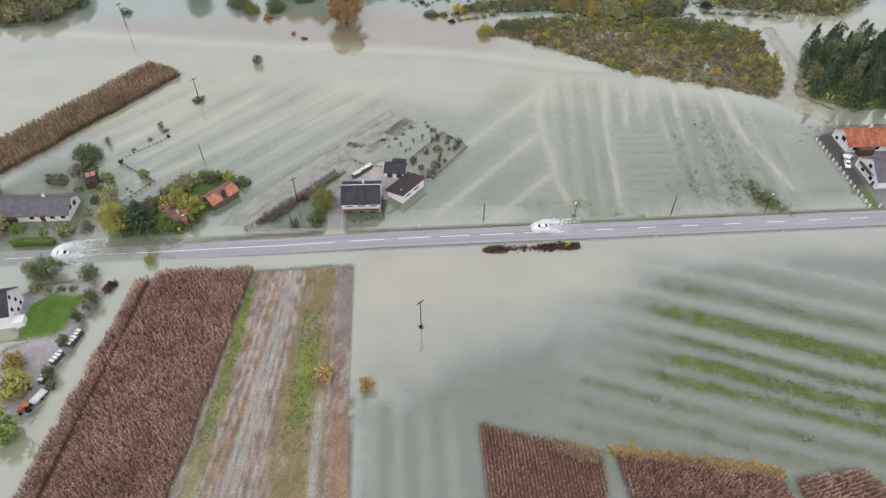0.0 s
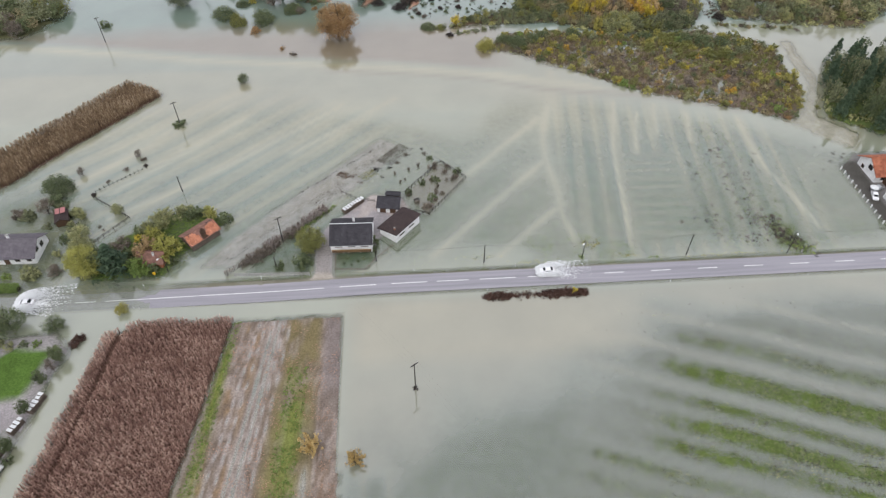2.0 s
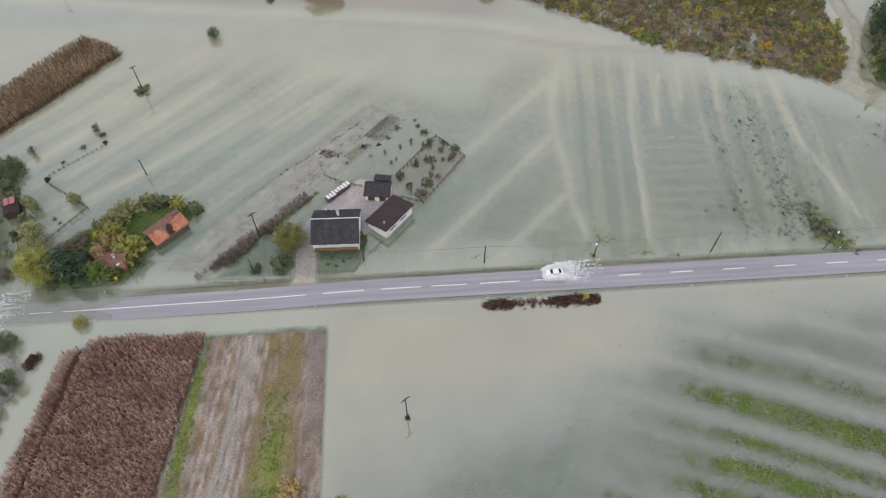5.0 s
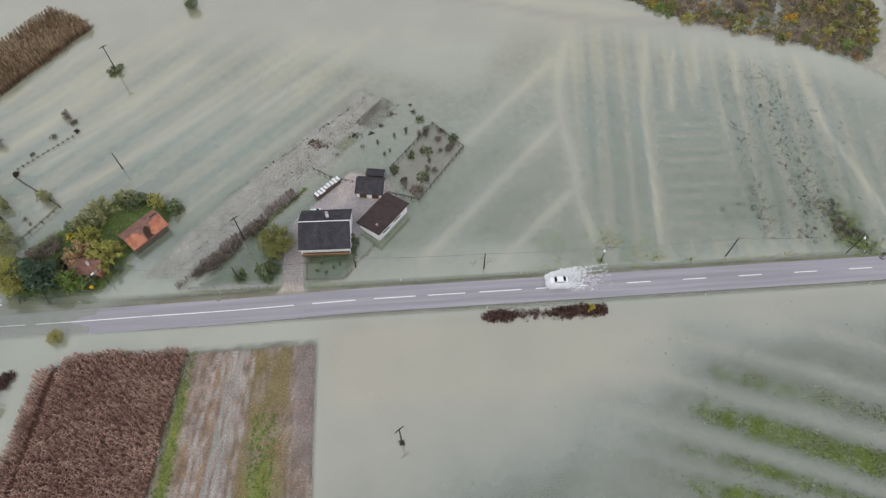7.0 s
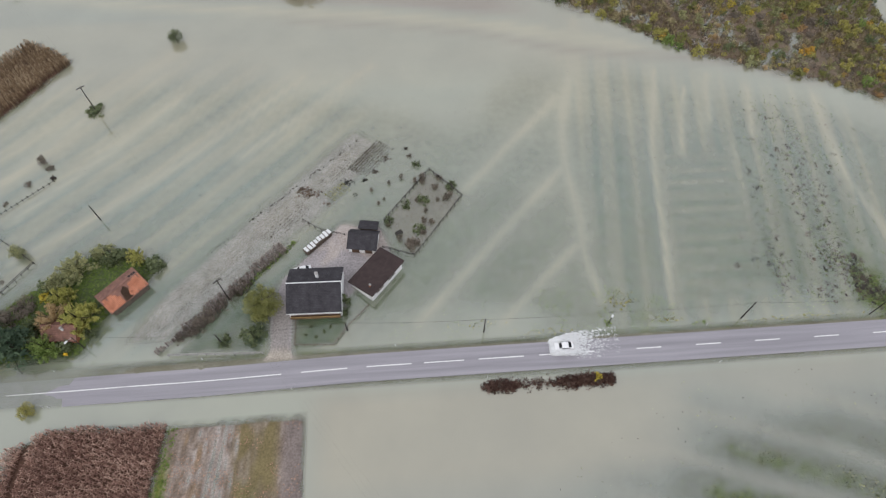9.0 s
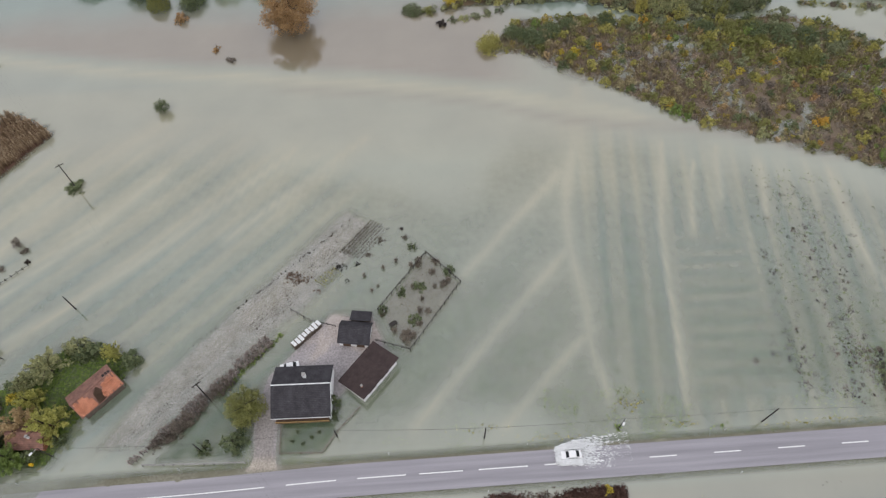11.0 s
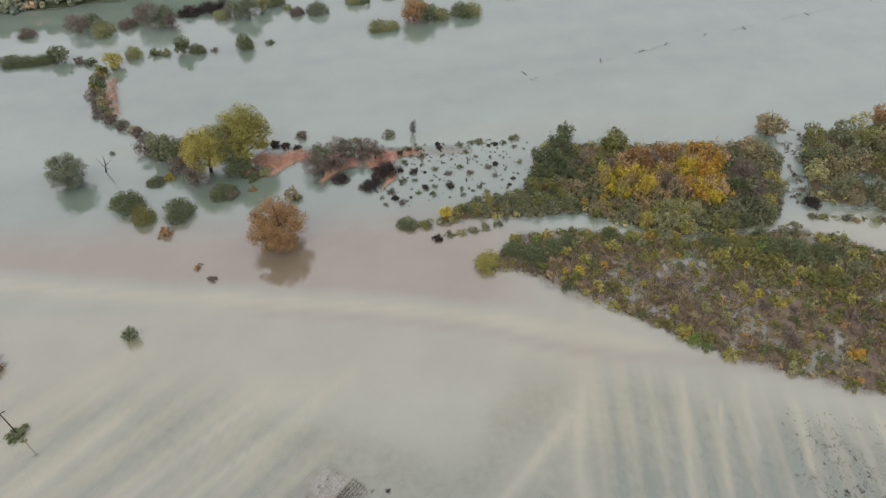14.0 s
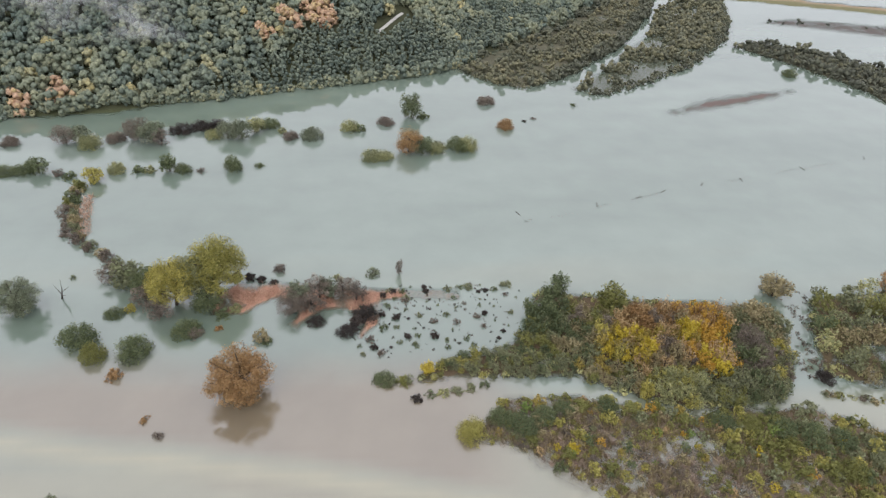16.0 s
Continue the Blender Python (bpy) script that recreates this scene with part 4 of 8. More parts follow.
FORMS["twig_wood"] = FORMS["twig"] = [(crown_form("twigs", LEAF_TWIG, "round", 3, 6, 40, 1100, 0.42, 0.13), trunk_form(3, 6, 0.05, 9, 0.12), 3, 6) for _ in range(2)]
FORMS["twig_bush"] = [(crown_form("twigs", LEAF_TWIG, "dome", 2, 3, 30, 700, 0.32, 0.16), None, 2, 3) for _ in range(2)]
FORMS["twig_bush_small"] = [(crown_form("twigs", LEAF_TWIG, "dome", 1.4, 2.0, 24, 300, 0.30, 0.16), None, 1.4, 2.0) for _ in range(2)]
FORMS["black_bush"] = [(crown_form("foliage", LEAF_BLACK, "dome", 2, 2.4, 34, 800, 0.22), None, 2, 2.4)]
FORMS["red_bush"] = [(crown_form("foliage", leaf("red_brown_leaves", (0.045, 0.025, 0.02), (0.10, 0.055, 0.042), (0.17, 0.105, 0.08)), "dome", 2, 3, 30, 620, 0.22), None, 2, 3)]
STEM = trunk_form(1.2, 2.2, 0.02, 5, 0.05)
TALLY = {}
LOOKS = {"dark": "dark green leafy", "green": "fresh green leafy", "olive": "olive green thinning", "gold": "golden olive autumn", "yellow": "bright yellow autumn", "rust": "rust brown autumn",
         "willow": "grey green willowy", "tan": "pale tan autumn", "alder": "grey olive leafy", "oak": "tawny olive autumn", "lemon": "lemon yellow-green autumn", "amber": "amber yellow autumn", "moss": "dull olive rounded", "lime": "yellowing green autumn", "pine": "dark blue-green needled", "twig": "bare grey-brown twiggy", "black": "blackish dense bramble", "red": "red-brown leafy"}


def plant(kind, x, y, r, h, where="standing in shallow flood water", group="", z=None):
    """A tree or shrub of its own: trunk or stem, and crown."""
    if kind.endswith("_bush") and r > 3 and kind + "_large" not in FORMS:
        FORMS[kind + "_large"] = [(crown_form("foliage", FORMS[kind][0][0].materials[0], "dome", 6, 7, 110, 4400, 0.215 if kind != "twig_bush" else 0.5, 0.6 if kind != "twig_bush" else 0.12), None, 6, 7)]
    if kind in ("olive", "willow", "dark", "gold", "rust", "twig") and r > 4.4 and y > 262 and kind + "_large" not in FORMS:
        FORMS[kind + "_large"] = [(crown_form("crown", FORMS[kind][0][0].materials[0], "round", 6, 10, 90, 3600, 0.26 if kind != "twig" else 0.5, 0.6 if kind != "twig" else 0.1), FORMS[kind][0][1], 6, 10)]
    forms = FORMS[kind]
    if kind.endswith("_bush") and r < 1.9:
        forms = FORMS.get(kind + "_small", forms)
    if r > (3 if kind.endswith("_bush") else 4.4):
        forms = FORMS.get(kind + "_large", forms)
    TALLY[kind] = TALLY.get(kind, -1) + 1
    crown, trunk, r0, h0 = forms[TALLY[kind] % len(forms)]
    low = kind.endswith("bush")
    look_word = LOOKS[kind.split("_")[0]]
    name = "shrub" if low else "tree"
    if z is None:
        z = max(-0.35, float(ground_z(x, y)[0])) - 0.02
    ob = base(name, x, y, z, (TALLY[kind] * 77 + x * 13) % 360, label=f"{look_word} {'shrub' if low else 'tree'} {where}", category=name, group=group)
    grow = 1.3 if y > 380 else 1.14
    ob.scale = (grow * r / r0, grow * r / r0, h * grow / h0)
    hang("foliage" if low else "crown", crown, ob)
    stem = hang("stem" if low else "trunk", trunk or STEM, ob)
    if forms is FORMS.get(kind + "_large") and not low:
        stem.scale = (1.3, 1.3, 1.15)
    return ob


# ---- trees and shrubs round the houses ----
for kind, x, y, r, h in (("moss_dense", -27.0, 152.9, 4.3, 7.4), ("dark_bush", -35.4, 145.8, 1.8, 2.8), ("dark_bush", -29, 146.2, 2.8, 4.6), ("dark_bush", -8.7, 153.6, 1.6, 3.2), ("dark_bush", -8.6, 150.6, 1.3, 2.4)):
    plant(kind, x, y, r, h, "in the flooded garden by the house")
for kind, x, y, r, h in (("pine", -80.6, 146.6, 5.2, 10), ("green_plume", -73.8, 145.8, 3.6, 6.5), ("lime_plume", -67.4, 152.2, 4.9, 7.8), ("tan_plume", -73.2, 152.4, 4.2, 6.6), ("lime_plume", -72.4, 157.5, 3.4, 6.8), ("olive_plume", -71.2, 165.3, 4.8, 5.6), ("olive_plume", -75, 162, 3.2, 4.6), ("dark_bush", -77.4, 147.6, 2.4, 4.6), ("dark_bush", -70.4, 146.4, 2.0, 3.4), ("dark_bush", -78.6, 152, 2.4, 4.0), ("dark_bush", -65.6, 149.6, 1.8, 2.6), ("dark_bush", -64.8, 168.2, 2.2, 3.6),
                         ("dark_bush", -77, 161.5, 2.4, 3.6), ("olive_bush", -66.5, 170, 3.0, 4.0), ("dark_bush", -62, 169, 2.6, 3.4), ("lime_plume", -58.5, 168.2, 2.6, 4.4), ("dark_bush", -53.8, 166.2, 2.7, 3.4),
                         ("twig_bush", -82, 157, 2.8, 3.2), ("yellow_bush", -77.6, 159, 1.5, 2.6), ("twig_bush", -85, 153.5, 3.0, 3.6), ("dark", -84, 148, 3.4, 7)):
    plant(kind, x, y, r, h, "on the overgrown plot round the old houses")
for kind, x, y, r, h in (("lime_dense", -88.3, 147, 4.8, 9.5), ("olive_fine", -91.2, 153, 3.6, 7.5), ("olive", -94.5, 160.5, 3.0, 5.5), ("dark_bush", -109, 184, 5.2, 5.4), ("olive_bush", -104, 146.4, 2.9, 4.4), ("green_bush", -118, 148, 2.4, 3.4), ("olive", -123, 148, 3, 5), ("dark", -129, 151, 3.2, 6.5),
                         ("twig", -108.5, 173, 2.5, 5), ("alder_bush", -113.5, 171, 2.6, 3.2), ("twig_bush", -117, 172, 2.4, 3.2), ("alder_bush", -104.8, 174.6, 2.2, 2.6), ("olive_bush", -100.4, 172.6, 1.9, 2.4), ("alder_bush", -106.4, 166.4, 1.8, 2.2), ("olive_bush", -99.6, 166.8, 1.6, 2.2), ("olive", -97.5, 170, 1.9, 4), ("dark_bush", -97.2, 165, 1.8, 3), ("dark_bush", -107, 178, 3, 3.4),
                         ("olive_bush", -99.5, 155, 1.5, 2.2), ("twig_bush", -98, 148, 2.2, 3), ("green_bush", -110.5, 147, 1.6, 2), ("twig", -131, 165, 3, 6), ("olive", -87, 171.5, 1.9, 3.6), ("dark_bush", -99, 161, 2, 3)):
    plant(kind, x, y, r, h, "in the flooded garden of the farmhouse")
for kind, x, y, r, h in (("dark_fine", -102.2, 128.4, 4.7, 6.6), ("dark_fine", -91, 128, 2.9, 4.2), ("red_bush", -84.4, 122.6, 1.6, 2.6), ("red_bush", -83.4, 124, 1.4, 2.4), ("dark", -86.6, 118, 1.9, 4.8), ("twig", -87.2, 115.2, 1.3, 3.8), ("dark", -88.7, 111.6, 1.7, 3.8),
                         ("dark", -89.4, 103.7, 1.6, 4.0), ("dark", -89.4, 94.2, 1.8, 4.4), ("dark_bush", -88.8, 91.4, 1.5, 2.6), ("lime", -96.2, 89.5, 4.6, 7), ("green", -94.4, 78.5, 4.7, 7.5), ("olive_bush", -100, 122.4, 1.7, 2.0), ("dark_bush", -97, 123, 1.4, 1.6),
                         ("olive_bush", -104, 123.4, 2, 2.4), ("green_bush", -93.8, 122.8, 1.4, 1.4), ("gold", -99, 97.5, 3, 5), ("olive", -107, 130, 2.6, 4.5), ("green_bush", -88, 120.6, 1.3, 1.8)):
    plant(kind, x, y, r, h, "beside the lawn and yard")
plant("lime_fine", -75, 132.4, 1.9, 3.4, "at the flooded road edge")
plant("gold_plume", -22.3, 90, 3.2, 4.8, "at the edge of bare field strips")
plant("gold_plume", -12.6, 86.3, 2.6, 4.6, "standing alone in flood water")
plant("dark_fine", -59.6, 243.6, 2.2, 4.2, "standing alone in flood water")
plant("dark_bush", -78, 217, 2.9, 2.2, "round the foot of a power pole")
plant("black_bush", 1.4, 104.2, 0.8, 0.9, "round the foot of a power pole")
plant("green_bush", 50.2, 144, 1.2, 0.9, "round the foot of a street lamp")
for kind, x, y, r, h in (("dark_bush", 18.0, 184.4, 1.7, 2.4), ("dark_bush", 10.6, 180.6, 1.7, 2.4), ("dark_bush", 6.3, 179.4, 1.4, 2.2), ("dark_bush", 1.9, 174.8, 1.5, 2.2), ("dark_bush", 9.2, 172, 1.7, 2.4), ("dark_bush", 9.5, 192, 1.3, 2.2), ("twig_bush", 13.9, 184.5, 1.0, 2.0), ("twig_bush", 16.4, 181, 1.2, 2.0), ("twig_bush", 7.6, 167.8, 2.0, 2.0), ("twig_bush", 12.4, 174, 0.9, 1.6), ("twig_bush", 10.6, 186.6, 1.0, 2.0), ("twig_bush", 7.8, 195, 0.9, 1.4), ("twig_bush", 14.8, 187.4, 1.2, 1.6)):
    plant(kind, x, y, r, h, "in the flooded fenced orchard", "fruit shrubs of the orchard")
for i in range(14):
    plant("green_bush", -33.6 + 0.93 * i, 157.4 + 0.98 * i, 0.8 + 0.12 * math.sin(i * 3), 1.1, "in a clipped row beside the yard", "green hedge row by the yard")
for i in range(7):
    plant(("red_bush", "twig_bush")[i % 2], (22.3, 24.4, 26.6, 39.6, 42.4, 45.4, 48.0)[i], 131.2 + 0.3 * math.sin(i * 2.2), 1.3, 0.9, "on a narrow bank beside the road", "shrubs on the narrow road bank")
plant("yellow_bush", 45.6, 131.7, 1.2, 1.9, "on a narrow bank beside the road")

for kind, x, y, r, h in (("twig_bush", -86, 197.6, 1.2, 1.8), ("twig", -88, 199.6, 1.3, 3.0), ("twig_bush", -90.4, 192.6, 1.2, 1.6), ("black_bush", -84.6, 194.6, 0.8, 1.2), ("twig", -104, 191, 1.2, 3.2), ("twig_bush", -94.6, 187, 0.9, 1.2), ("black_bush", -97, 180.6, 1.0, 1.4), ("twig_bush", -91, 166, 0.7, 1.2), ("twig_bush", -89.4, 164.4, 0.7, 1.0)):
    plant(kind, x, y, r, h, "beside stakes in the flooded meadow")

# ---- trees and shrubs on the flooded river land ----
for kind, x, y, r, h in (("rust_big", -25.0, 277.3, 8.9, 14.4), ("willow_big", -97.5, 311, 6.7, 11.4), ("dark_bush", -75.6, 297.6, 6.0, 5.6), ("dark_bush", -58.4, 293, 5.4, 5.8), ("moss_bush", -68.8, 291, 4.0, 5.6), ("rust_bush", -60.6, 283.6, 2.4, 3.2), ("dark_bush", -69.6, 309.6, 3.3, 2.6),
                         ("lemon_bush", -65.4, 311.4, 1.9, 3.2), ("lemon_big", -52.6, 314.4, 7.8, 16), ("lime_big", -40.6, 320.6, 9.6, 19), ("olive_big", -46.5, 318, 6.4, 15.5), ("alder", -70.5, 324.5, 5.4, 8.5), ("dark", -64.5, 321.5, 5, 8), ("twig", -76.5, 327, 4.4, 6.5), ("twig", -62, 315, 4.2, 6.5), ("dark", -42.5, 312.6, 5.2, 8.5), ("twig", -55.5, 309, 4.4, 7),
                         ("dark_bush", -46.0, 301.8, 4.6, 4.2), ("twig_bush", -43.0, 300.6, 2.6, 3.2), ("dark_bush", -37.4, 309.6, 2.8, 2.4), ("olive_bush", -34, 312, 2.2, 2.2), ("rust_bush", -36.6, 303, 1.6, 2.4), ("oak_bush", -23.4, 299, 2.7, 4.2), ("dark_bush", -21.4, 297.6, 1.8, 2.2), ("dark_bush", -89.3, 327.4, 1.4, 1.5),
                         ("rust_bush", -47.3, 268.8, 1.6, 2.2), ("twig_bush", -42.6, 263.4, 1.7, 1.8)):
    plant(kind, x, y, r, h)
for kind, x, y, r, h in (("twig", -16.2, 311.4, 5.0, 7.4), ("twig", -10, 312.4, 4.2, 6), ("willow", -15, 316.4, 3.6, 7), ("twig", -8.6, 318.6, 4.4, 7.5), ("twig", -1, 319.4, 4.2, 7), ("twig", 3.4, 317.6, 3.6, 6), ("willow", -6, 319, 3.2, 7), ("black_bush", -8.2, 306.6, 3.2, 2.4), ("black_bush", 1.4, 301.8, 3.6, 2.6), ("black_bush", 6.8, 309.8, 4.2, 3.8), ("black_bush", 4.0, 306, 3.0, 2.8),
                         ("black_bush", -37, 329, 2.0, 2.0), ("black_bush", -32.6, 328, 2.2, 2.2), ("black_bush", -28.4, 327.4, 2.0, 1.8), ("black_bush", -24.6, 326.2, 1.6, 1.6), ("twig_bush", -23.6, 333, 2.6, 3), ("willow_bush", 8, 331, 2.6, 3.0), ("olive_bush", -3.5, 329, 1.8, 2), ("twig", 17.0, 331.4, 1.4, 6), ("black_bush", -9, 325, 1.4, 1.4), ("black_bush", 12, 319.6, 1.4, 1.4), ("black_bush", 15, 321.4, 1.2, 1.2), ("alder_bush", 19.4, 318.4, 1.6, 1.8), ("black_bush", 26, 322.4, 1.3, 1.3), ("alder_bush", 33, 323.4, 1.7, 1.6), ("alder_bush", 40, 324.6, 2.0, 1.8), ("black_bush", 46, 323, 1.3, 1.2), ("alder_bush", 53, 326, 2.2, 2.2)):
    plant(kind, x, y, r, h, "on the reedy river bank")
for i in range(22):
    s = i / 21
    plant(("dark_bush", "moss_bush", "oak_bush", "twig_bush", "dark_bush")[i % 5] if i < 9 else ("twig_bush", "alder_bush", "twig_bush", "oak_bush")[i % 4], float(np.interp(s, (0, 0.35, 0.66, 0.85, 1), (-111, -108, -100.5, -90, -78.5))) + 1.7 * math.sin(i * 3), 387 - 51 * s, 1.9 + 1.3 * math.sin(i * 2.1) ** 2, 2.6 + 1.8 * math.sin(i * 1.3) ** 2, "on a narrow spit in the river", "shrubs along the narrow spit")
for kind, x, y, r, h in (("lemon", -106.6, 390.5, 3.4, 5.6), ("dark_bush", -145, 396.5, 4.5, 3), ("dark_bush", -138, 397, 4.5, 3.4), ("dark", -131.5, 397.6, 3.8, 5.6), ("twig_bush", -123, 396, 2.2, 3), ("dark_bush", -117.6, 394, 2.6, 3), ("olive_bush", -101, 399.5, 3.4, 4.6), ("dark_bush", -92.5, 400, 2.8, 2.8), ("olive_bush", -88, 400.5, 2.4, 2.8),
                         ("dark", -80, 401, 3.4, 6.6), ("dark_bush", -74.5, 401, 3.4, 4), ("twig_bush", -67, 401.5, 1.8, 2), ("dark_bush", -54.3, 403.6, 3.6, 6.6), ("dark_bush", -44, 407, 2, 1.8), ("dark_bush", -152, 397, 5, 3.2), ("dark_bush", -163, 398, 5, 3.4)):
    plant(kind, x, y, r, h, "in a row out in the flooded river")
for kind, x, y, r, h in (("twig_bush", -155, 428, 4, 3.6), ("twig", -132, 430, 5, 7), ("willow", -127, 433, 4, 6), ("olive_bush", -120.5, 427, 5, 6), ("twig_bush", -112, 434, 4, 4), ("twig", -103, 436, 5.5, 9), ("willow", -96, 434, 6, 8), ("twig", -91, 431, 4, 6), ("black_bush", -86, 445, 5, 4), ("black_bush", -78, 448, 5, 4),
                         ("black_bush", -71, 450, 5, 4), ("olive_bush", -70, 440, 4, 4), ("willow", -63, 439, 4.5, 7), ("willow", -57, 439, 4.6, 8), ("olive", -52, 447, 4, 6), ("dark_bush", -46, 452, 4, 5), ("olive_bush", -40, 447, 2.2, 2.5), ("twig_bush", -35, 441, 3.4, 3.6), ("willow_bush", -25, 442, 5, 5), ("olive_bush", -8, 452, 4.5, 4.6), ("dark_bush", -3, 451, 3, 3.4)):
    plant(kind, x, y - 5, r, h, "on a drowned river island")
for kind, x, y, r, h in (("twig_bush", 9, 459, 4, 3.6), ("dark", 22, 467, 5, 11), ("dark_bush", 28, 467, 3, 3), ("olive_bush", 4, 420.5, 4.6, 4.6), ("olive_bush", 10, 421, 3.6, 4), ("rust", 20.5, 428.5, 5.6, 9), ("dark", 26.5, 428, 4.6, 7), ("olive_bush", 33, 430, 4.5, 5), ("dark_bush", 43, 432.5, 5, 6), ("olive_bush", 48, 433, 4.6, 6),
                         ("rust_bush", 69, 457, 4, 5), ("twig_bush", 62, 489, 4.6, 4), ("dark_bush", 110.5, 488.4, 1.8, 1.8), ("black_bush", 80, 466, 1.4, 1.0), ("twig_bush", 85, 469, 1.6, 1.4), ("dark_bush", 263, 548, 4.6, 4)):
    plant(kind, x, y - 4, r, h, "on a small island in the flooded river")
for kind, x, y, r, h in (("lime_bush", 36.6, 263.6, 4.4, 4.8), ("oak", 144.6, 321.5, 5.4, 8), ("moss", 85.5, 313.5, 5.0, 9.5), ("dark", 70, 321, 3.4, 8), ("dark", 66, 316, 3.6, 8), ("oak", 129.5, 306, 5.2, 8.5), ("twig", 124, 295, 5, 8), ("olive_fine", 95, 281, 3.6, 5.6), ("olive_fine", 101.5, 279.5, 3.8, 5.6), ("lemon", 86, 276, 2.2, 6), ("yellow", 25.5, 285.4, 2.2, 4), ("dark_bush", 13.4, 282.4, 3.4, 2.8), ("moss_bush", 18.6, 281.6, 2.4, 2.4), ("black_bush", 22.4, 275.6, 1.8, 1.8), ("dark_bush", 26, 277, 1.8, 1.6), ("olive_bush", 29.6, 277.6, 2.0, 1.6), ("alder_bush", 33.4, 278.4, 2.0, 1.6), ("alder_bush", 37.4, 279.4, 2.0, 1.6), ("dark_bush", 41.4, 280.4, 1.8, 1.8), ("black_bush", 142, 283, 3.2, 3.0), ("rust", 187, 324, 4, 8), ("yellow_bush", 62, 258.5, 1.9, 2.4), ("dark_bush", 75.5, 241.6, 1.6, 2.4), ("green_bush", 86.4, 232.4, 2.2, 2.8)):
    plant(kind, x, y, r, h, "at the edge of flooded scrub")

for x, y in spread(ORCHARD, 7, 2.6):
    plant("twig_bush", float(x), float(y), 0.5 + 0.4 * RNG.random(), 1.2 + RNG.random(), "in the flooded fenced orchard", "fruit shrubs of the orchard")
for x, y in ((-17.5, 146), (-15.2, 145.4), (-13.4, 146.6), (-12, 147.6), (-16.4, 148)):
    plant("dark_bush", x, y, 0.5, 0.8, "in the flooded front garden", "small shrubs of the front garden")
# stretches of the riverside wood, each with its own mix: centre, kinds, crown radius, height
WOOD_MIX = (((34, 287), ("moss", "lime", "alder", "dark"), 1.7, 2.6), ((48, 290), ("moss", "alder", "alder", "dark"), 1.8, 3.0), ((60, 289), ("alder", "alder", "moss", "dark"), 1.9, 3.4), ((64, 306), ("dark", "alder", "moss", "dark", "alder"), 2.6, 6.5), ((70, 319), ("dark", "alder"), 2.4, 6),
            ((77, 308), ("alder", "moss", "twig", "oak"), 2.4, 5.5), ((85, 312), ("moss", "alder"), 2.6, 6), ((91, 304), ("rust", "rust", "tan"), 2.5, 7), ((101, 305), ("tan", "twig", "rust", "oak"), 2.3, 6.5), ((111, 307), ("rust", "amber", "tan"), 2.5, 7), ((82, 295), ("gold", "lemon", "yellow", "oak"), 2.3, 7),
            ((90, 293), ("gold", "tan", "yellow"), 2.3, 7), ((97, 290), ("tan", "twig", "oak", "tan"), 2.3, 6.5), ((107, 299), ("amber", "yellow", "gold"), 2.4, 7.5), ((110, 290), ("amber", "amber", "yellow", "tan"), 2.4, 6.5), ((98, 280), ("olive", "lime"), 2.2, 4.5), ((108, 276), ("alder", "moss", "alder"), 2.3, 4.5),
            ((120, 278), ("dark", "alder", "alder"), 2.5, 5), ((122, 291), ("twig", "dark", "alder"), 2.5, 6), ((130, 304), ("oak", "alder"), 2.6, 6.5), ((131, 287), ("alder", "lemon", "twig"), 2.1, 4), ((114, 315), ("twig", "twig", "alder"), 2.0, 3.2), ((98, 316), ("twig", "twig", "rust"), 1.9, 2.8), ((131, 315), ("twig", "alder"), 1.9, 3.0), ((75, 284), ("moss", "oak", "alder", "gold"), 2.0, 3.8), ((70, 297), ("alder", "dark", "alder", "oak"), 2.4, 5))
behind = []
for x, y in sorted(planted(WOOD, 2.75).tolist(), key=lambda q: q[1])[:470]:
    _, kinds, r, h = min(WOOD_MIX, key=lambda row: math.hypot(x - row[0][0], y - row[0][1]) + 2.5 * RNG.random())
    grown = 0.62 + 0.5 * RNG.random()
    kind = kinds[int(RNG.random() * len(kinds))] + "_wood"
    if y < 290:
        plant(kind, x, y, r * grown, h * grown, "in the flooded riverside wood", "trees of the riverside wood")
    else:
        behind.append((kind, (x, y, r * grown, h * grown)))


def grove(name, kinds, trees, label):
    """Trees too close to tell apart, joined by kind of leaf."""
    for kind in sorted(set(kinds)):
        vs, fs, ts, count = [], [], [], 0
        for i, ((x, y, r, h), k) in enumerate(zip(trees, kinds)):
            if k != kind:
                continue
            crown, _, r0, h0 = FORMS[kind][i % len(FORMS[kind])]
            v = np.empty(len(crown.vertices) * 3, np.float32)
            crown.vertices.foreach_get("co", v)
            a, q = RNG.random() * 6.28, v.reshape(-1, 3)
            s = 1.14 * r / r0
            z = max(-0.3, float(ground_z(x, y)[0]))
            vs.append(np.stack([x + s * (q[:, 0] * math.cos(a) - q[:, 1] * math.sin(a)), y + s * (q[:, 0] * math.sin(a) + q[:, 1] * math.cos(a)), z + q[:, 2] * 1.14 * h / h0], 1))
            n = len(q) // 3
            fs.append(np.arange(3 * n).reshape(n, 3) + count)
            ts.append(np.repeat(np.clip(0.5 + 0.25 * (RNG.random() - 0.5) + 0.7 * (RNG.random(n) - 0.5), 0.02, 0.98), 3))
            count += len(q)
        tagged(new(name, mesh_from(name, np.concatenate(vs), np.concatenate(fs), FORMS[kind][0][0].materials[0], np.concatenate(ts))), LOOKS[kind.split("_")[0]] + " " + label, "wood", kind="stuff")


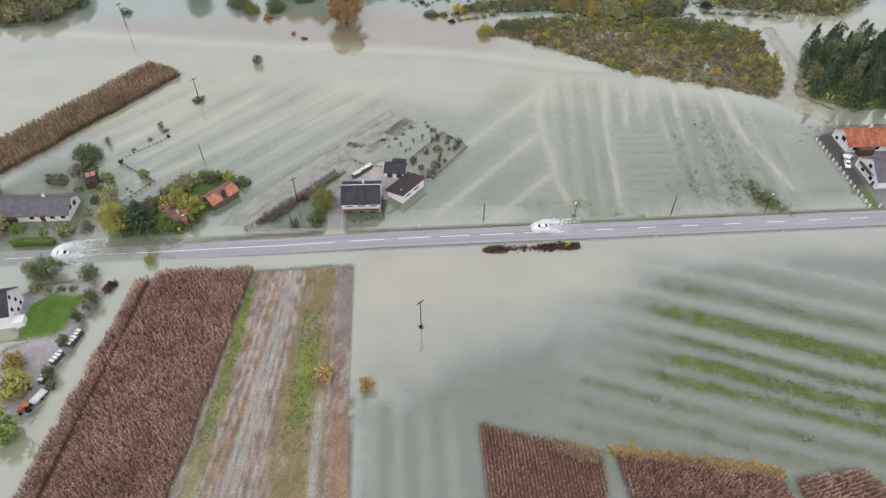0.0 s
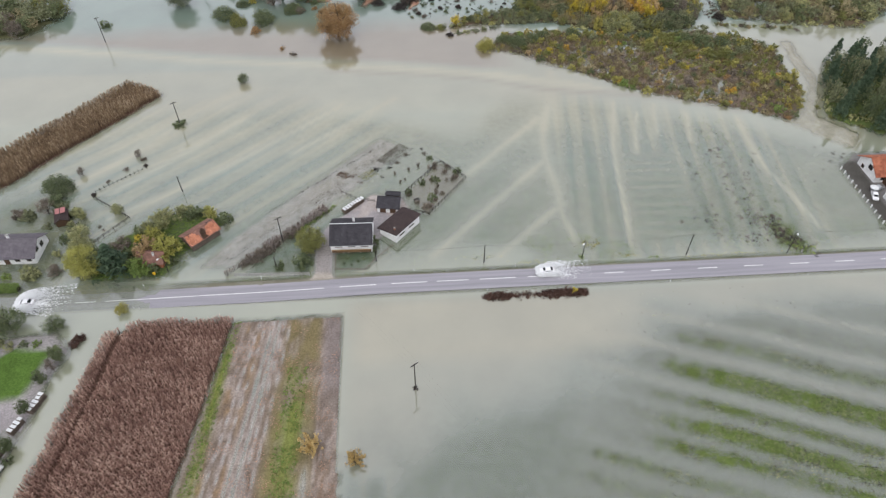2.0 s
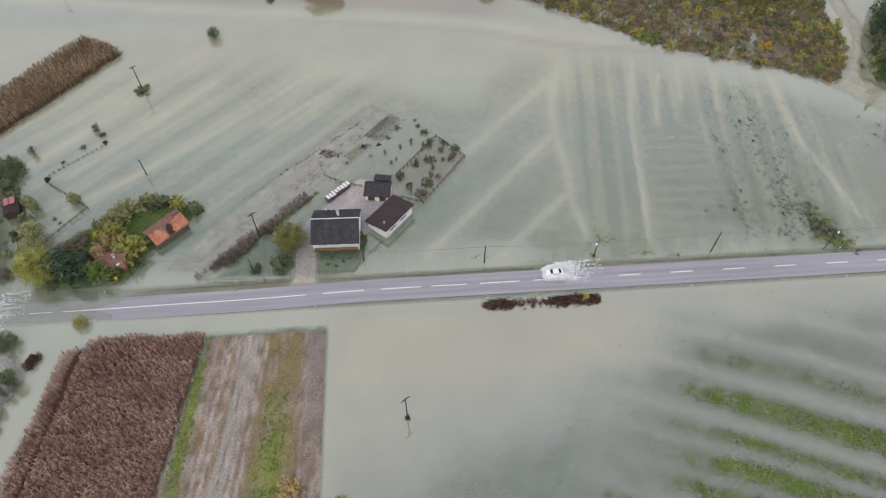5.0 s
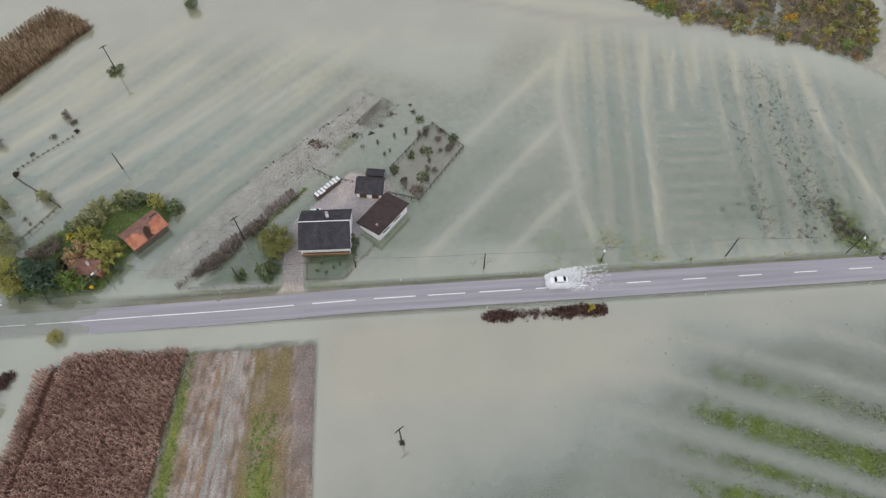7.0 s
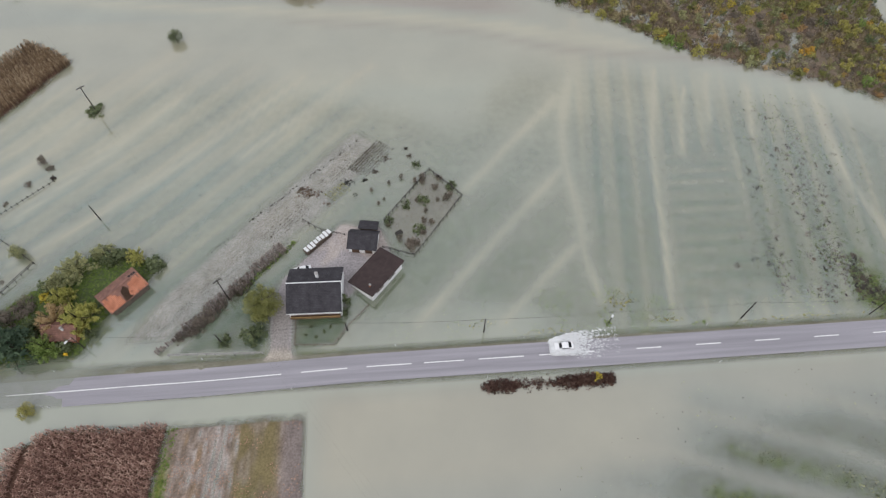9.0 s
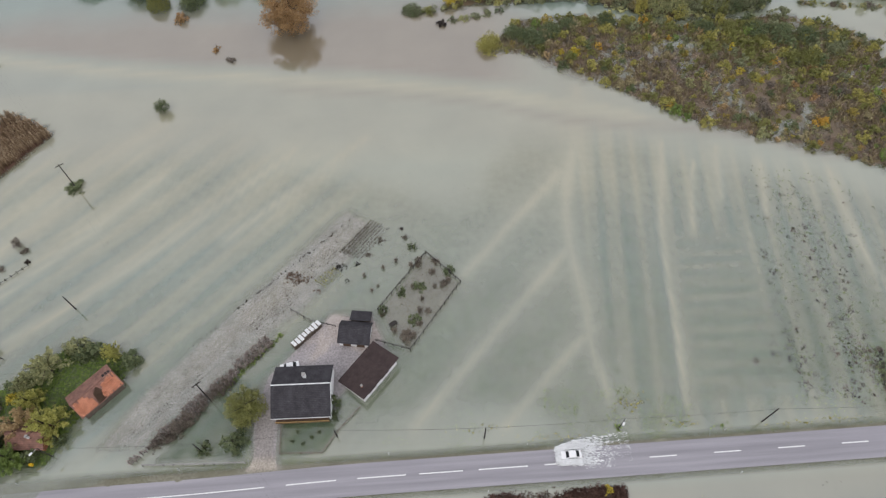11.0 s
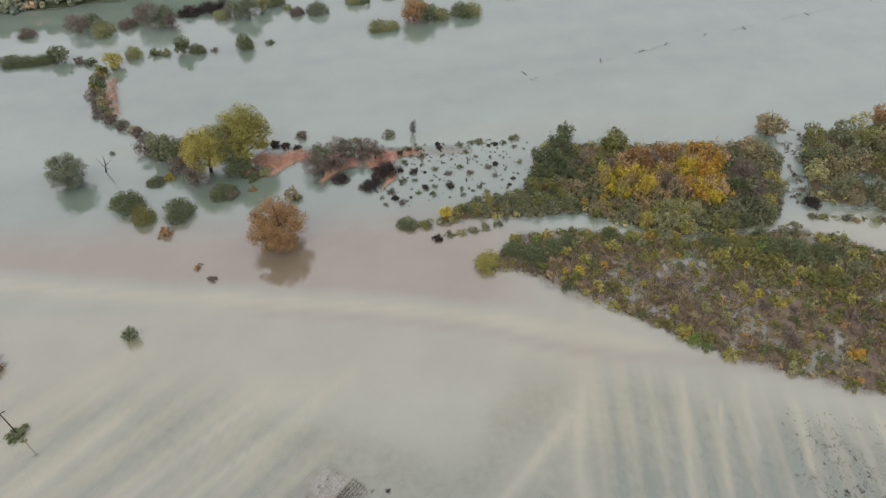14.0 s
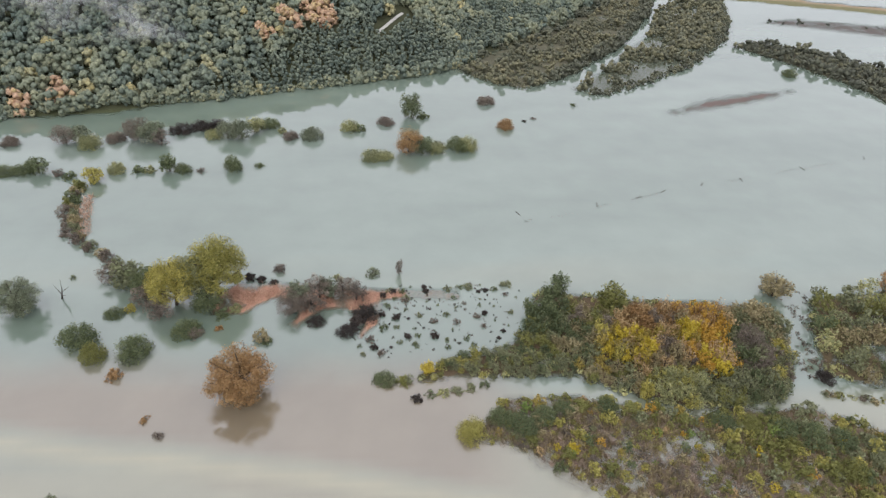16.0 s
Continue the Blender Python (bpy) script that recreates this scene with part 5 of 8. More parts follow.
grove("riverside_wood", [k for k, _ in behind], [q for _, q in behind], "trees crowded in the riverside wood")
p = spread(EAST_WOOD, 100, 4.6)
r = 2.6 + 1.6 * RNG.random(len(p))
grove("eastern_wood", [("alder", "moss", "alder", "oak", "alder", "dark", "olive")[int(k * 7)] + "_wood" for k in RNG.random(len(p))], np.concatenate([p, r[:, None], 2.0 * r[:, None]], 1), "trees crowded in the flooded eastern wood")
p = planted(NW_WOOD, 5.2)
r = 2.6 + 1.6 * RNG.random(len(p))
grove("north_west_wood", [("dark", "alder", "moss", "twig", "alder", "oak")[int(k * 6)] + "_wood" for k in RNG.random(len(p))], np.concatenate([p, r[:, None], 1.9 * r[:, None]], 1), "trees crowded on the flooded north-western bank")
plant("dark_bush", -126, 293, 2.6, 3.2, "standing alone in flood water")
p = spread(SPRUCES, 90, 3.6)
r = 2.0 + 1.2 * RNG.random(len(p))
grove("dark_stand", [("pine", "dark_wood", "pine", "alder_wood")[int(k * 4)] for k in RNG.random(len(p))], np.concatenate([p, r[:, None], (8 + 5 * RNG.random(len(p)))[:, None]], 1), "trees crowded in a dense dark stand")


for kind, x, y, r, h in (("dark_bush", 49.4, 265.5, 4.6, 4.0), ("dark_bush", 44.6, 268, 3.8, 3.6), ("dark_bush", 56, 269, 3.8, 3.6), ("moss_bush", 52, 261, 2.6, 2.4), ("dark_bush", 62, 271.5, 3.2, 3.0), ("moss_bush", 67.4, 272.4, 2.8, 2.6), ("dark_bush", 74, 272.6, 3.6, 3.4), ("moss_bush", 80, 271.6, 3.0, 2.6), ("moss_bush", 88, 272.6, 2.8, 2.8), ("moss_bush", 93.4, 267.6, 2.8, 2.6), ("dark_bush", 104, 266.4, 3.8, 3.4), ("moss_bush", 111, 265.4, 3.8, 3.4), ("dark_bush", 119.6, 264, 4.2, 3.6), ("dark_bush", 127.4, 262, 4.2, 3.8), ("dark_bush", 134.4, 260, 4.2, 3.6), ("alder_bush", 142, 259, 3.4, 2.8), ("oak_bush", 148.6, 257, 2.6, 2.2),
                         ("moss_bush", 131, 250, 4.6, 4.2), ("moss_bush", 126, 251.6, 3.0, 3.2), ("moss_bush", 119.4, 251, 2.8, 2.8), ("moss_bush", 119.6, 258.6, 3.4, 3.4), ("alder_bush", 140.6, 253.6, 3.4, 3.0), ("moss_bush", 131.4, 244, 2.6, 2.6), ("moss_bush", 60.4, 256.6, 2.4, 2.4), ("twig_bush", 66, 254.6, 2.0, 1.8), ("moss_bush", 70.4, 252.6, 2.4, 2.4), ("lime_bush", 84.4, 235.4, 2.6, 2.8), ("moss_bush", 81.4, 238.4, 2.0, 2.2), ("amber_bush", 125.6, 225, 2.3, 2.4), ("rust_bush", 123, 239.8, 1.7, 2.0), ("lime_bush", 113, 243.6, 2.0, 2.0), ("lime_bush", 118.4, 231, 1.8, 1.8), ("rust_bush", 119.6, 251.2, 1.4, 1.8)):
    plant(kind, x, y, r, h, "on the flooded rough land")
for i, (x, y) in enumerate(((57.7, 259), (84.8, 262.8), (92.1, 263), (100.3, 262.4), (102.2, 264.6), (108.7, 255.8), (105.9, 243.8), (98.7, 267.2), (98.6, 252), (98.1, 245), (94.6, 259), (94.9, 255.2), (69.2, 260), (65.1, 263.4), (88, 264), (110.4, 257.2), (103.4, 243), (121, 250))):
    plant(("yellow_bush", "gold_bush", "amber_bush", "oak_bush", "tan_bush")[i % 5], x, y, 1.2 + 0.4 * math.sin(i * 2.3), 2.3 + 0.5 * math.sin(i * 1.7), "among scrub on the flooded rough land", "autumn saplings on the rough land")
kinds, shrubs = [], []
for x, y in spread(HEATH, 300, 2.7):
    north = float(smooth(0, 16, np.array(y - (299 - 0.52 * x))))
    patchy = float(rough(np.array(x), np.array(y), 14, 41))
    pick = RNG.random()
    if pick < 0.30 + 0.55 * north:
        kind = ("moss", "dark", "alder", "moss", "lime")[int(RNG.random() * 5)]
    elif patchy > 0.52:
        kind = ("lime", "moss", "lime", "oak", "green", "gold")[int(RNG.random() * 6)]
    else:
        kind = ("oak", "twig", "olive", "twig", "moss", "tan")[int(RNG.random() * 6)]
    if RNG.random() < 0.05:
        kind = ("yellow", "amber", "rust")[int(RNG.random() * 3)]
    r = (0.9 + 1.5 * RNG.random() ** 1.6 + 0.6 * north) * (0.75 if kind in ("yellow", "amber", "tan", "rust") else 1)
    kinds.append(kind + "_bush_small"), shrubs.append((float(x), float(y), r, r * 1.35))
grove("rough_land_shrubs", kinds, shrubs, "shrubs on the flooded rough land")

# ---- growth that nobody could count ----
def stuff(name, arrays, mat, tint, label, category):
    ob = new(name, mesh_from(name, arrays[0], arrays[1], mat, tint))
    return tagged(ob, label, category, kind="stuff")


def bush_cards(cards, size, dome=0.8):
    """A small bush as leaf cards on a dome of radius one."""
    d = ball(cards)
    d[:, 2] = np.abs(d[:, 2]) * dome
    return leaf_cards(d * (0.45 + 0.55 * RNG.random((cards, 1))), ball(cards) * 0.6 + d, np.full(cards, size))


def thicket(name, mat, places, radius, height, cards, size, label, category, tones=None):
    places = np.asarray(places)
    n = len(places)
    z = ground_z(places[:, 0], places[:, 1])
    p = np.concatenate([places, np.maximum(z, -0.1)[:, None]], 1)
    vs, fs, ts, count = [], [], [], 0
    for i in range(4):
        sel = np.arange(n) % 4 == i
        v0, f0 = bush_cards(cards, size)
        v, f = swarm(v0, f0, p[sel], RNG.random(sel.sum()) * 6.28, np.stack([radius[sel], radius[sel], height[sel]], 1))
        tone = (RNG.random(sel.sum()) if tones is None else tones[sel])
        leafy = np.clip(np.repeat(tone, cards) + 0.35 * (RNG.random(sel.sum() * cards) - 0.5), 0.01, 0.99)
        vs.append(v), fs.append(f + count), ts.append(np.repeat(leafy, 3))
        count += len(v)
    return stuff(name, (np.concatenate(vs), np.concatenate(fs)), mat, np.concatenate(ts), label, category)


def patch(ring, n, size, share, shift, inset=0.5):
    """Places inside a ring, in loose groups."""
    p = spread(ring, n)
    keep = (rough(p[:, 0], p[:, 1], size, shift) > share) & (inside(p[:, 0], p[:, 1], ring) > inset)
    return p[keep]


for name, mat, n, share, shift, r, h, words in (
        ("dark_scrub", LEAF_MOSS, 800, 0.48, 1, 1.1, 1.2, "dark green scrub on flooded rough land"), ("olive_scrub", LEAF_OLIVE, 900, 0.48, 2, 0.9, 0.9, "olive scrub on flooded rough land"),
        ("golden_scrub", LEAF_OAK, 700, 0.48, 3, 1.0, 1.4, "golden autumn scrub on flooded rough land"), ("rusty_scrub", LEAF_BRIAR, 2000, 0.40, 4, 1.0, 0.7, "purple-brown undergrowth on flooded rough land"),
        ("bare_scrub", LEAF_TWIG, 1100, 0.44, 5, 1.2, 0.9, "grey-brown bare brushwood on flooded rough land"), ("green_scrub", LEAF_LIME, 500, 0.5, 8, 1.2, 1.8, "fresh green scrub on flooded rough land"), ("yellow_scrub", LEAF_GOLD, 260, 0.5, 6, 0.9, 1.4, "bright yellow saplings on flooded rough land")):
    p = patch(HEATH, n, 16, share, shift)
    north = smooth(-4, 14, p[:, 1] - (300 - 0.55 * p[:, 0]))
    p = p[RNG.random(len(p)) < (0.15 + 0.85 * north if name in ("dark_scrub", "green_scrub") else 1 - 0.6 * north if name in ("rusty_scrub", "bare_scrub") else 1)]
    thicket(name, mat, p, r * (0.55 + 0.8 * RNG.random(len(p))), h * (0.5 + 0.9 * RNG.random(len(p))), 44, 0.17, words, "scrub")
p = spread(HEATH, 9000)
p = p[(rough(p[:, 0], p[:, 1], 11, 12) > 0.42) & (ground_z(p[:, 0], p[:, 1]) > -0.15)]
z = ground_z(p[:, 0], p[:, 1])
place = np.repeat(np.concatenate([p, z[:, None]], 1), 2, 0)
va = swarm([(-0.09, 0, 0), (0.09, 0, 0), (0.26, 0.05, 1), (0.12, 0.02, 1.02)], [(0, 1, 2, 3)], place, RNG.random(len(place)) * 6.28, 0.7 + 0.8 * RNG.random(len(place)), RNG.normal(size=(len(place), 2)) * 0.5)
stuff("tall_dry_grass", va, leaf("tawny_grass", (0.14, 0.11, 0.06), (0.26, 0.21, 0.12), (0.38, 0.31, 0.19), through_light=0.1), np.repeat(RNG.random(len(place)), 4), "tall tawny grass on flooded rough land", "grass")
for ring, n, share in ((WOOD, 700, 0.35), (EAST_WOOD, 500, 0.3), (SPRUCES, 300, 0.3)):
    p = patch(ring, n, 12, share, 7, 0)
    thicket("undergrowth", LEAF_OLIVE, p, 1.4 * (0.6 + 0.8 * RNG.random(len(p))), 1.6 * (0.6 + 0.8 * RNG.random(len(p))), 20, 0.30, "olive and brown undergrowth below riverside trees", "undergrowth")
for x, y in spread([(8, 290), (50, 299), (58, 324), (34, 329), (6, 322), (2, 302)], 62, 3.0):
    r = 0.7 + 1.1 * RNG.random() ** 1.6
    plant(("dark_bush", "alder_bush", "black_bush", "dark_bush", "twig_bush")[int(RNG.random() * 5)], float(x), float(y), r, r * 1.25, "rising from shallow water", "drowned shrubs in the pool")
p = spread([(8, 290), (50, 299), (58, 324), (34, 329), (6, 322), (2, 302)], 160)
thicket("drowned_tufts", LEAF_BLACK, p, 0.3 + 0.5 * RNG.random(len(p)) ** 2, 0.3 + 0.6 * RNG.random(len(p)), 22, 0.28, "dark tufts of shrubs rising from shallow water", "tuft")
p = patch([(134, 282), (143, 282), (149, 292), (154, 306), (158, 328), (147, 328), (145, 306), (138, 292)], 240, 5, 0.36, 9)
thicket("channel_tufts", LEAF_TWIG, p, 0.4 + 0.6 * RNG.random(len(p)), 0.5 + 0.8 * RNG.random(len(p)), 22, 0.24, "drowned brushwood tufts in a side channel", "tuft")
for i in range(15):
    s = i / 14
    plant(("alder_bush", "oak_bush", "moss_bush", "olive_bush", "twig_bush")[i % 5], 139 + 32 * s + math.sin(i * 5), 277 - 6 * s + 1.3 * math.sin(i * 3.1), 1.3 + 0.6 * math.sin(i * 2.3) ** 2, 1.8 + 0.7 * math.sin(i * 1.7), "on the side channel bank", "shrubs of the side channel bank")
for i, (x, y) in enumerate(((155.6, 206.4), (157.4, 204.6), (153.4, 213), (159.4, 202.6), (163, 199.8))):
    plant(("moss_bush", "green_bush")[i % 2], x, y, 1.5, 1.5, "at the edge of the dark stand", "shrubs at the edge of the dark stand")
p = np.concatenate([spread(REEDS, 2600), spread([(-106, 380), (-103, 380), (-97, 362), (-94, 353), (-97, 350), (-103, 362)], 500)])
z = ground_z(p[:, 0], p[:, 1])
blade = [(-0.05, 0, 0), (0.05, 0, 0), (0.22, 0.05, 1), (0.1, 0.02, 1.02)]
sel = (z > -0.02) | (p[:, 0] < -70)
z = np.maximum(z, -0.02)
place = np.concatenate([p, z[:, None]], 1)[sel]
va = swarm(blade, [(0, 1, 2, 3)], np.repeat(place, 3, 0) + RNG.normal(size=(3 * len(place), 3)) * (0.35, 0.35, 0), RNG.random(3 * len(place)) * 6.28, 0.4 + 0.6 * RNG.random(3 * len(place)), RNG.normal(size=(3 * len(place), 2)) * 0.9)
stuff("reed_bed", va, REED, np.repeat(RNG.random(3 * len(place)), 4), "flattened pinkish-tan dry reeds on the bank", "reeds")

# hillside and far bank woods
def forest_tree(clumps, leaves, slim):
    """A far tree of radius one: a lumpy heart and leaf sprays on rounded clumps."""
    k = ball(clumps)
    c = k * np.array((0.60, 0.60, 0.52 * slim)) + np.array((0, 0, 0.72 * slim))
    if slim > 1.3:
        c[:, :2] *= np.clip(1.30 - 0.75 * c[:, 2:3] / slim, 0.12, 1.2)
    ci = RNG.integers(0, clumps, leaves)
    d = ball(leaves)
    p = c[ci] + 0.40 * d * (0.8 + 0.4 * RNG.random((leaves, 1)))
    v, f = leaf_diamonds(p, d + 0.6 * ball(leaves) + np.array((0, 0, 0.4)), 0.07 + 0.09 * RNG.random(leaves), 0.7)
    hue = 0.16 * (RNG.random(clumps) - 0.5)
    tone = np.repeat(hue[ci] + 0.16 * (RNG.random(leaves) - 0.5), 4)
    cube = np.array([(x, y, z) for x in (-1, 1) for y in (-1, 1) for z in (-1, 1)]) / 3 ** 0.5
    quads = np.array([(0, 1, 3, 2), (4, 6, 7, 5), (0, 4, 5, 1), (2, 3, 7, 6), (0, 2, 6, 4), (1, 5, 7, 3)])
    heart, sides = [], []
    for i in range(clumps):
        turn = Matrix.Rotation(6.28 * RNG.random(), 3, Vector(k[i])) @ Matrix.Rotation(3.1 * RNG.random(), 3, "X")
        heart.append((cube * (0.31 + 0.15 * RNG.random((8, 1)))) @ np.array(turn) + c[i])
        sides.append(quads + 8 * i)
    trunk = np.array([(0.09, 0, -0.2), (0, 0.09, -0.2), (-0.09, 0, -0.2), (0, -0.09, -0.2), (0.06, 0, 0.7 * slim), (0, 0.06, 0.7 * slim), (-0.06, 0, 0.7 * slim), (0, -0.06, 0.7 * slim)])
    sides.append(8 * clumps + np.array([(0, 1, 5, 4), (1, 2, 6, 5), (2, 3, 7, 6), (3, 0, 4, 7)]))
    low = np.concatenate(heart + [trunk])
    return np.concatenate([low, v]), np.concatenate(sides + [f + len(low)]), np.concatenate([np.repeat(hue, 8), np.full(8, -0.2), tone])


def forest(name, places, radius, tones, slims, label, leaves=84, mat=None):
    z = np.maximum(ground_z(places[:, 0], places[:, 1]), -0.2)
    vs, fs, ts, count = [], [], [], 0
    for i in range(6):
        sel = np.arange(len(places)) % 6 == i
        v0, f0, t0 = forest_tree((4 if leaves < 36 else 7 if leaves < 56 else 9) + i // 2, leaves, slims[i % len(slims)])
        v, f = swarm(v0, f0, np.concatenate([places[sel], z[sel, None]], 1), RNG.random(sel.sum()) * 6.28, radius[sel])
        vs.append(v), fs.append(f + count), ts.append(np.clip(np.repeat(tones[sel], len(v0)) + np.tile(t0, sel.sum()), 0.01, 0.99))
        count += len(v)
    ob = stuff(name, (np.concatenate(vs), np.concatenate(fs)), mat or HAZED_WOODS, np.concatenate(ts), label, "forest")
    ob.data.polygons.foreach_set("use_smooth", np.ones(len(ob.data.polygons), bool))
    return ob


TRACK = ((1, 562), (6, 572), (13, 588), (18, 600))
SHORE = [(-330, 432), (-172, 449.5), (-142, 457.5), (-113, 468.5), (-74, 480), (-30, 499.5), (13, 516), (43, 532), (52, 543), (66, 561)]
p = planted(SHORE + [(120, 622), (190, 722), (120, 720), (50, 650), (-60, 590), (-300, 545)], 5.9)
on_track = np.minimum.reduce([line_gap(p[:, 0] , p[:, 1], *a, *b)[0] for a, b in zip(TRACK, TRACK[1:])])
ahead = np.minimum.reduce([line_gap(p[:, 0], p[:, 1] + 7, *a, *b)[0] for a, b in zip(TRACK, TRACK[1:])])
p = p[(on_track > 4) & (ahead > 4.5)]
conifer = (inside(p[:, 0], p[:, 1], [(-100, 470), (-30, 499), (52, 543), (190, 722), (120, 720), (30, 600), (-40, 540)]) > 0) & (rough(p[:, 0], p[:, 1], 30, 43) > 0.40)
tone = 0.26 + 0.36 * (rough(p[:, 0], p[:, 1], 34, 3) - 0.5) + 0.32 * (RNG.random(len(p)) - 0.5)
tone = np.where(RNG.random(len(p)) < 0.02, 0.66, tone)
for cx, cy, reach, t in ((-150.9, 466, 6, 0.97), (-164, 455, 7, 0.97), (-34.7, 560, 11, 0.97), (-51, 547, 6, 0.97), (-62, 532, 5, 0.95), (26, 513, 5, 0.94), (36, 518, 6, 0.95), (-90, 474, 4, 0.78), (-64, 484, 5, 0.70), (-72, 481.5, 4, 0.78), (-86, 500, 6, 0.58)):
    tone = np.where(np.hypot(p[:, 0] - cx, p[:, 1] - cy) < reach, t + 0.02 * RNG.random(len(p)), tone)
forest("hill_forest", p[~conifer], 3.7 + 1.7 * RNG.random((~conifer).sum()), tone[~conifer], (1.15, 1.3, 1.05), "dense mixed autumn forest on the hillside")
more = np.concatenate([p[conifer], p[conifer] + (2.6, 1.6) + RNG.normal(size=(conifer.sum(), 2)) * 0.6])
forest("hill_conifers", more, 2.2 + 0.9 * RNG.random(len(more)), 0.06 + 0.5 * np.tile(tone[conifer], 2), (2.2, 1.9, 2.5), "dense blue-green young trees on the hillside", 40)
v, f = [], []
for (ax, ay), (bx, by) in zip(TRACK, TRACK[1:]):
    for i in range(4):
        cx, cy = ax + (bx - ax) * i / 4, ay + (by - ay) * i / 4
        for o in (-0.8, 0.8):
            v.append((cx + o, cy - 0.45 * o, float(ground_z(cx + o, cy - 0.45 * o)[0]) + 0.35))
f = [(2 * i, 2 * i + 1, 2 * i + 3, 2 * i + 2) for i in range(len(v) // 2 - 1)]
tagged(new("track", mesh_from("track", v, f, plain("pale_gravel", (0.55, 0.54, 0.50), 0.9, 0.15, 0.4))), "pale gravel track through the forest", "track", kind="structure")
s = RNG.random(420)
i = np.minimum((s * 9).astype(int), 8)
p = np.array(SHORE)[i] + (np.array(SHORE)[i + 1] - np.array(SHORE)[i]) * (s * 9 - i)[:, None] + RNG.normal(size=(420, 2)) * (1.0, 1.6) + (0, 2.2)
forest("shore_trees", p, 1.6 + 1.8 * RNG.random(len(p)), 0.26 + 0.5 * (RNG.random(len(p)) - 0.35) * rough(p[:, 0], p[:, 1], 14, 5) * 1.6, (1.0, 1.2), "trees leaning over the flooded far shore", 50)
p = planted([(-330, 545), (-60, 590), (50, 650), (120, 720), (190, 722), (270, 860), (-330, 860)], 15)
forest("far_forest", p, 7.5 + 3 * RNG.random(len(p)), 0.2 + 0.2 * RNG.random(len(p)), (1.0, 1.2), "continuous forest higher on the hill", 20)
p = planted(FLAT_WOOD, 3.1)
edge = inside(p[:, 0], p[:, 1], FLAT_WOOD)
east = smooth(12, 4, edge) * smooth(100, 112, p[:, 0])
r = 1.2 + 2.4 * RNG.random(len(p)) ** 3 + 1.6 * east * RNG.random(len(p))
tone = np.where(east > 0.4, 0.15 + 0.25 * RNG.random(len(p)), 0.30 + 0.8 * rough(p[:, 0], p[:, 1], 22, 7) * RNG.random(len(p)))
keep = rough(p[:, 0], p[:, 1], 12, 9) > 0.39
forest("river_scrub", p[keep], r[keep], tone[keep], (0.75, 0.9, 1.3), "tawny scrub and trees on low flooded land", 22, BANKS)
p = planted(SPIT, 3.6)
edge = np.minimum.reduce([line_gap(p[:, 0], p[:, 1], *a, *b)[0] for a, b in zip(SPIT[:6], SPIT[1:7])])
keep = (edge < 6) | ((p[:, 1] > 560) & (rough(p[:, 0], p[:, 1], 22, 11) > 0.47)) | (rough(p[:, 0], p[:, 1], 9, 13) > 0.62)
r = np.where(edge < 7, 1.5 + 1.6 * RNG.random(len(p)) ** 2, 1.6 + 2.8 * RNG.random(len(p)) ** 1.5)
forest("spit_trees", p[keep], r[keep], (np.where(edge < 7, 0.1, 0.25) + 0.4 * RNG.random(len(p)))[keep], (0.9, 1.2), "dark hedge and trees on a flooded spit", 30, BANKS)
p = planted(EAST_BANK, 3.6)
forest("bank_trees", p, 1.5 + 1.4 * RNG.random(len(p)) ** 2 + 2.2 * (RNG.random(len(p)) < 0.07), 0.05 + 0.5 * RNG.random(len(p)) ** 2, (0.8, 0.95), "dark scrub and trees on the eastern bank", 26, BANKS)
p = spread(FAR_MUD, 160, 3.0)
p = p[rough(p[:, 0], p[:, 1], 20, 15) > 0.47]
forest("mud_scrub", p, 0.8 + 1.4 * RNG.random(len(p)), 0.1 + 0.2 * RNG.random(len(p)), (0.7,), "low dark scrub on a far mud flat", 20, BANKS)


# thin mist over the hillside forest
fog, nodes, links, b = material("thin_mist", (0.9, 0.92, 0.94), 1.0, 0, 0.0)
attr = nodes.new("ShaderNodeAttribute")
attr.attribute_name = "tint"
wisp = ramp(nodes, links, grain(nodes, links, 0.045, 5), (0.38, 0.0), (0.75, 1.0))
veil = nodes.new("ShaderNodeMath")
veil.operation = "MULTIPLY"
links.new(wisp, veil.inputs[0])
links.new(attr.outputs["Fac"], veil.inputs[1])
clear, mix = nodes.new("ShaderNodeBsdfTransparent"), nodes.new("ShaderNodeMixShader")
links.new(veil.outputs[0], mix.inputs[0])
links.new(clear.outputs[0], mix.inputs[1])
links.new(b.outputs[0], mix.inputs[2])
links.new(mix.outputs[0], nodes["Material Output"].inputs["Surface"])
vs, fs, ts, count = [], [], [], 0
for lift, cx, cy, rx, ry in ((13, -150, 515, 50, 34), (18, -158, 522, 42, 30), (24, -150, 528, 46, 28), (14, -118, 500, 26, 12), (30, -165, 530, 40, 26)):
    mx, my = np.meshgrid(np.linspace(-1, 1, 21), np.linspace(-1, 1, 15))
    px, py = cx + rx * mx, cy + ry * my
    pz = ground_z(px.ravel(), py.ravel()) + lift + 6 * (speck(px.ravel(), py.ravel(), 22, lift) - 0.5)
    idx = np.arange(mx.size).reshape(mx.shape)
    vs.append(np.stack([px.ravel(), py.ravel(), pz], 1))
    fs.append(np.stack([idx[:-1, :-1], idx[:-1, 1:], idx[1:, 1:], idx[1:, :-1]], -1).reshape(-1, 4) + count)
    ts.append(0.5 * smooth(1.0, 0.1, np.hypot(mx, my)).ravel())
    count += mx.size
tagged(new("mist", mesh_from("mist", np.concatenate(vs), np.concatenate(fs), fog, np.concatenate(ts), flat=False)), "thin white mist drifting over the forest", "mist", kind="stuff")

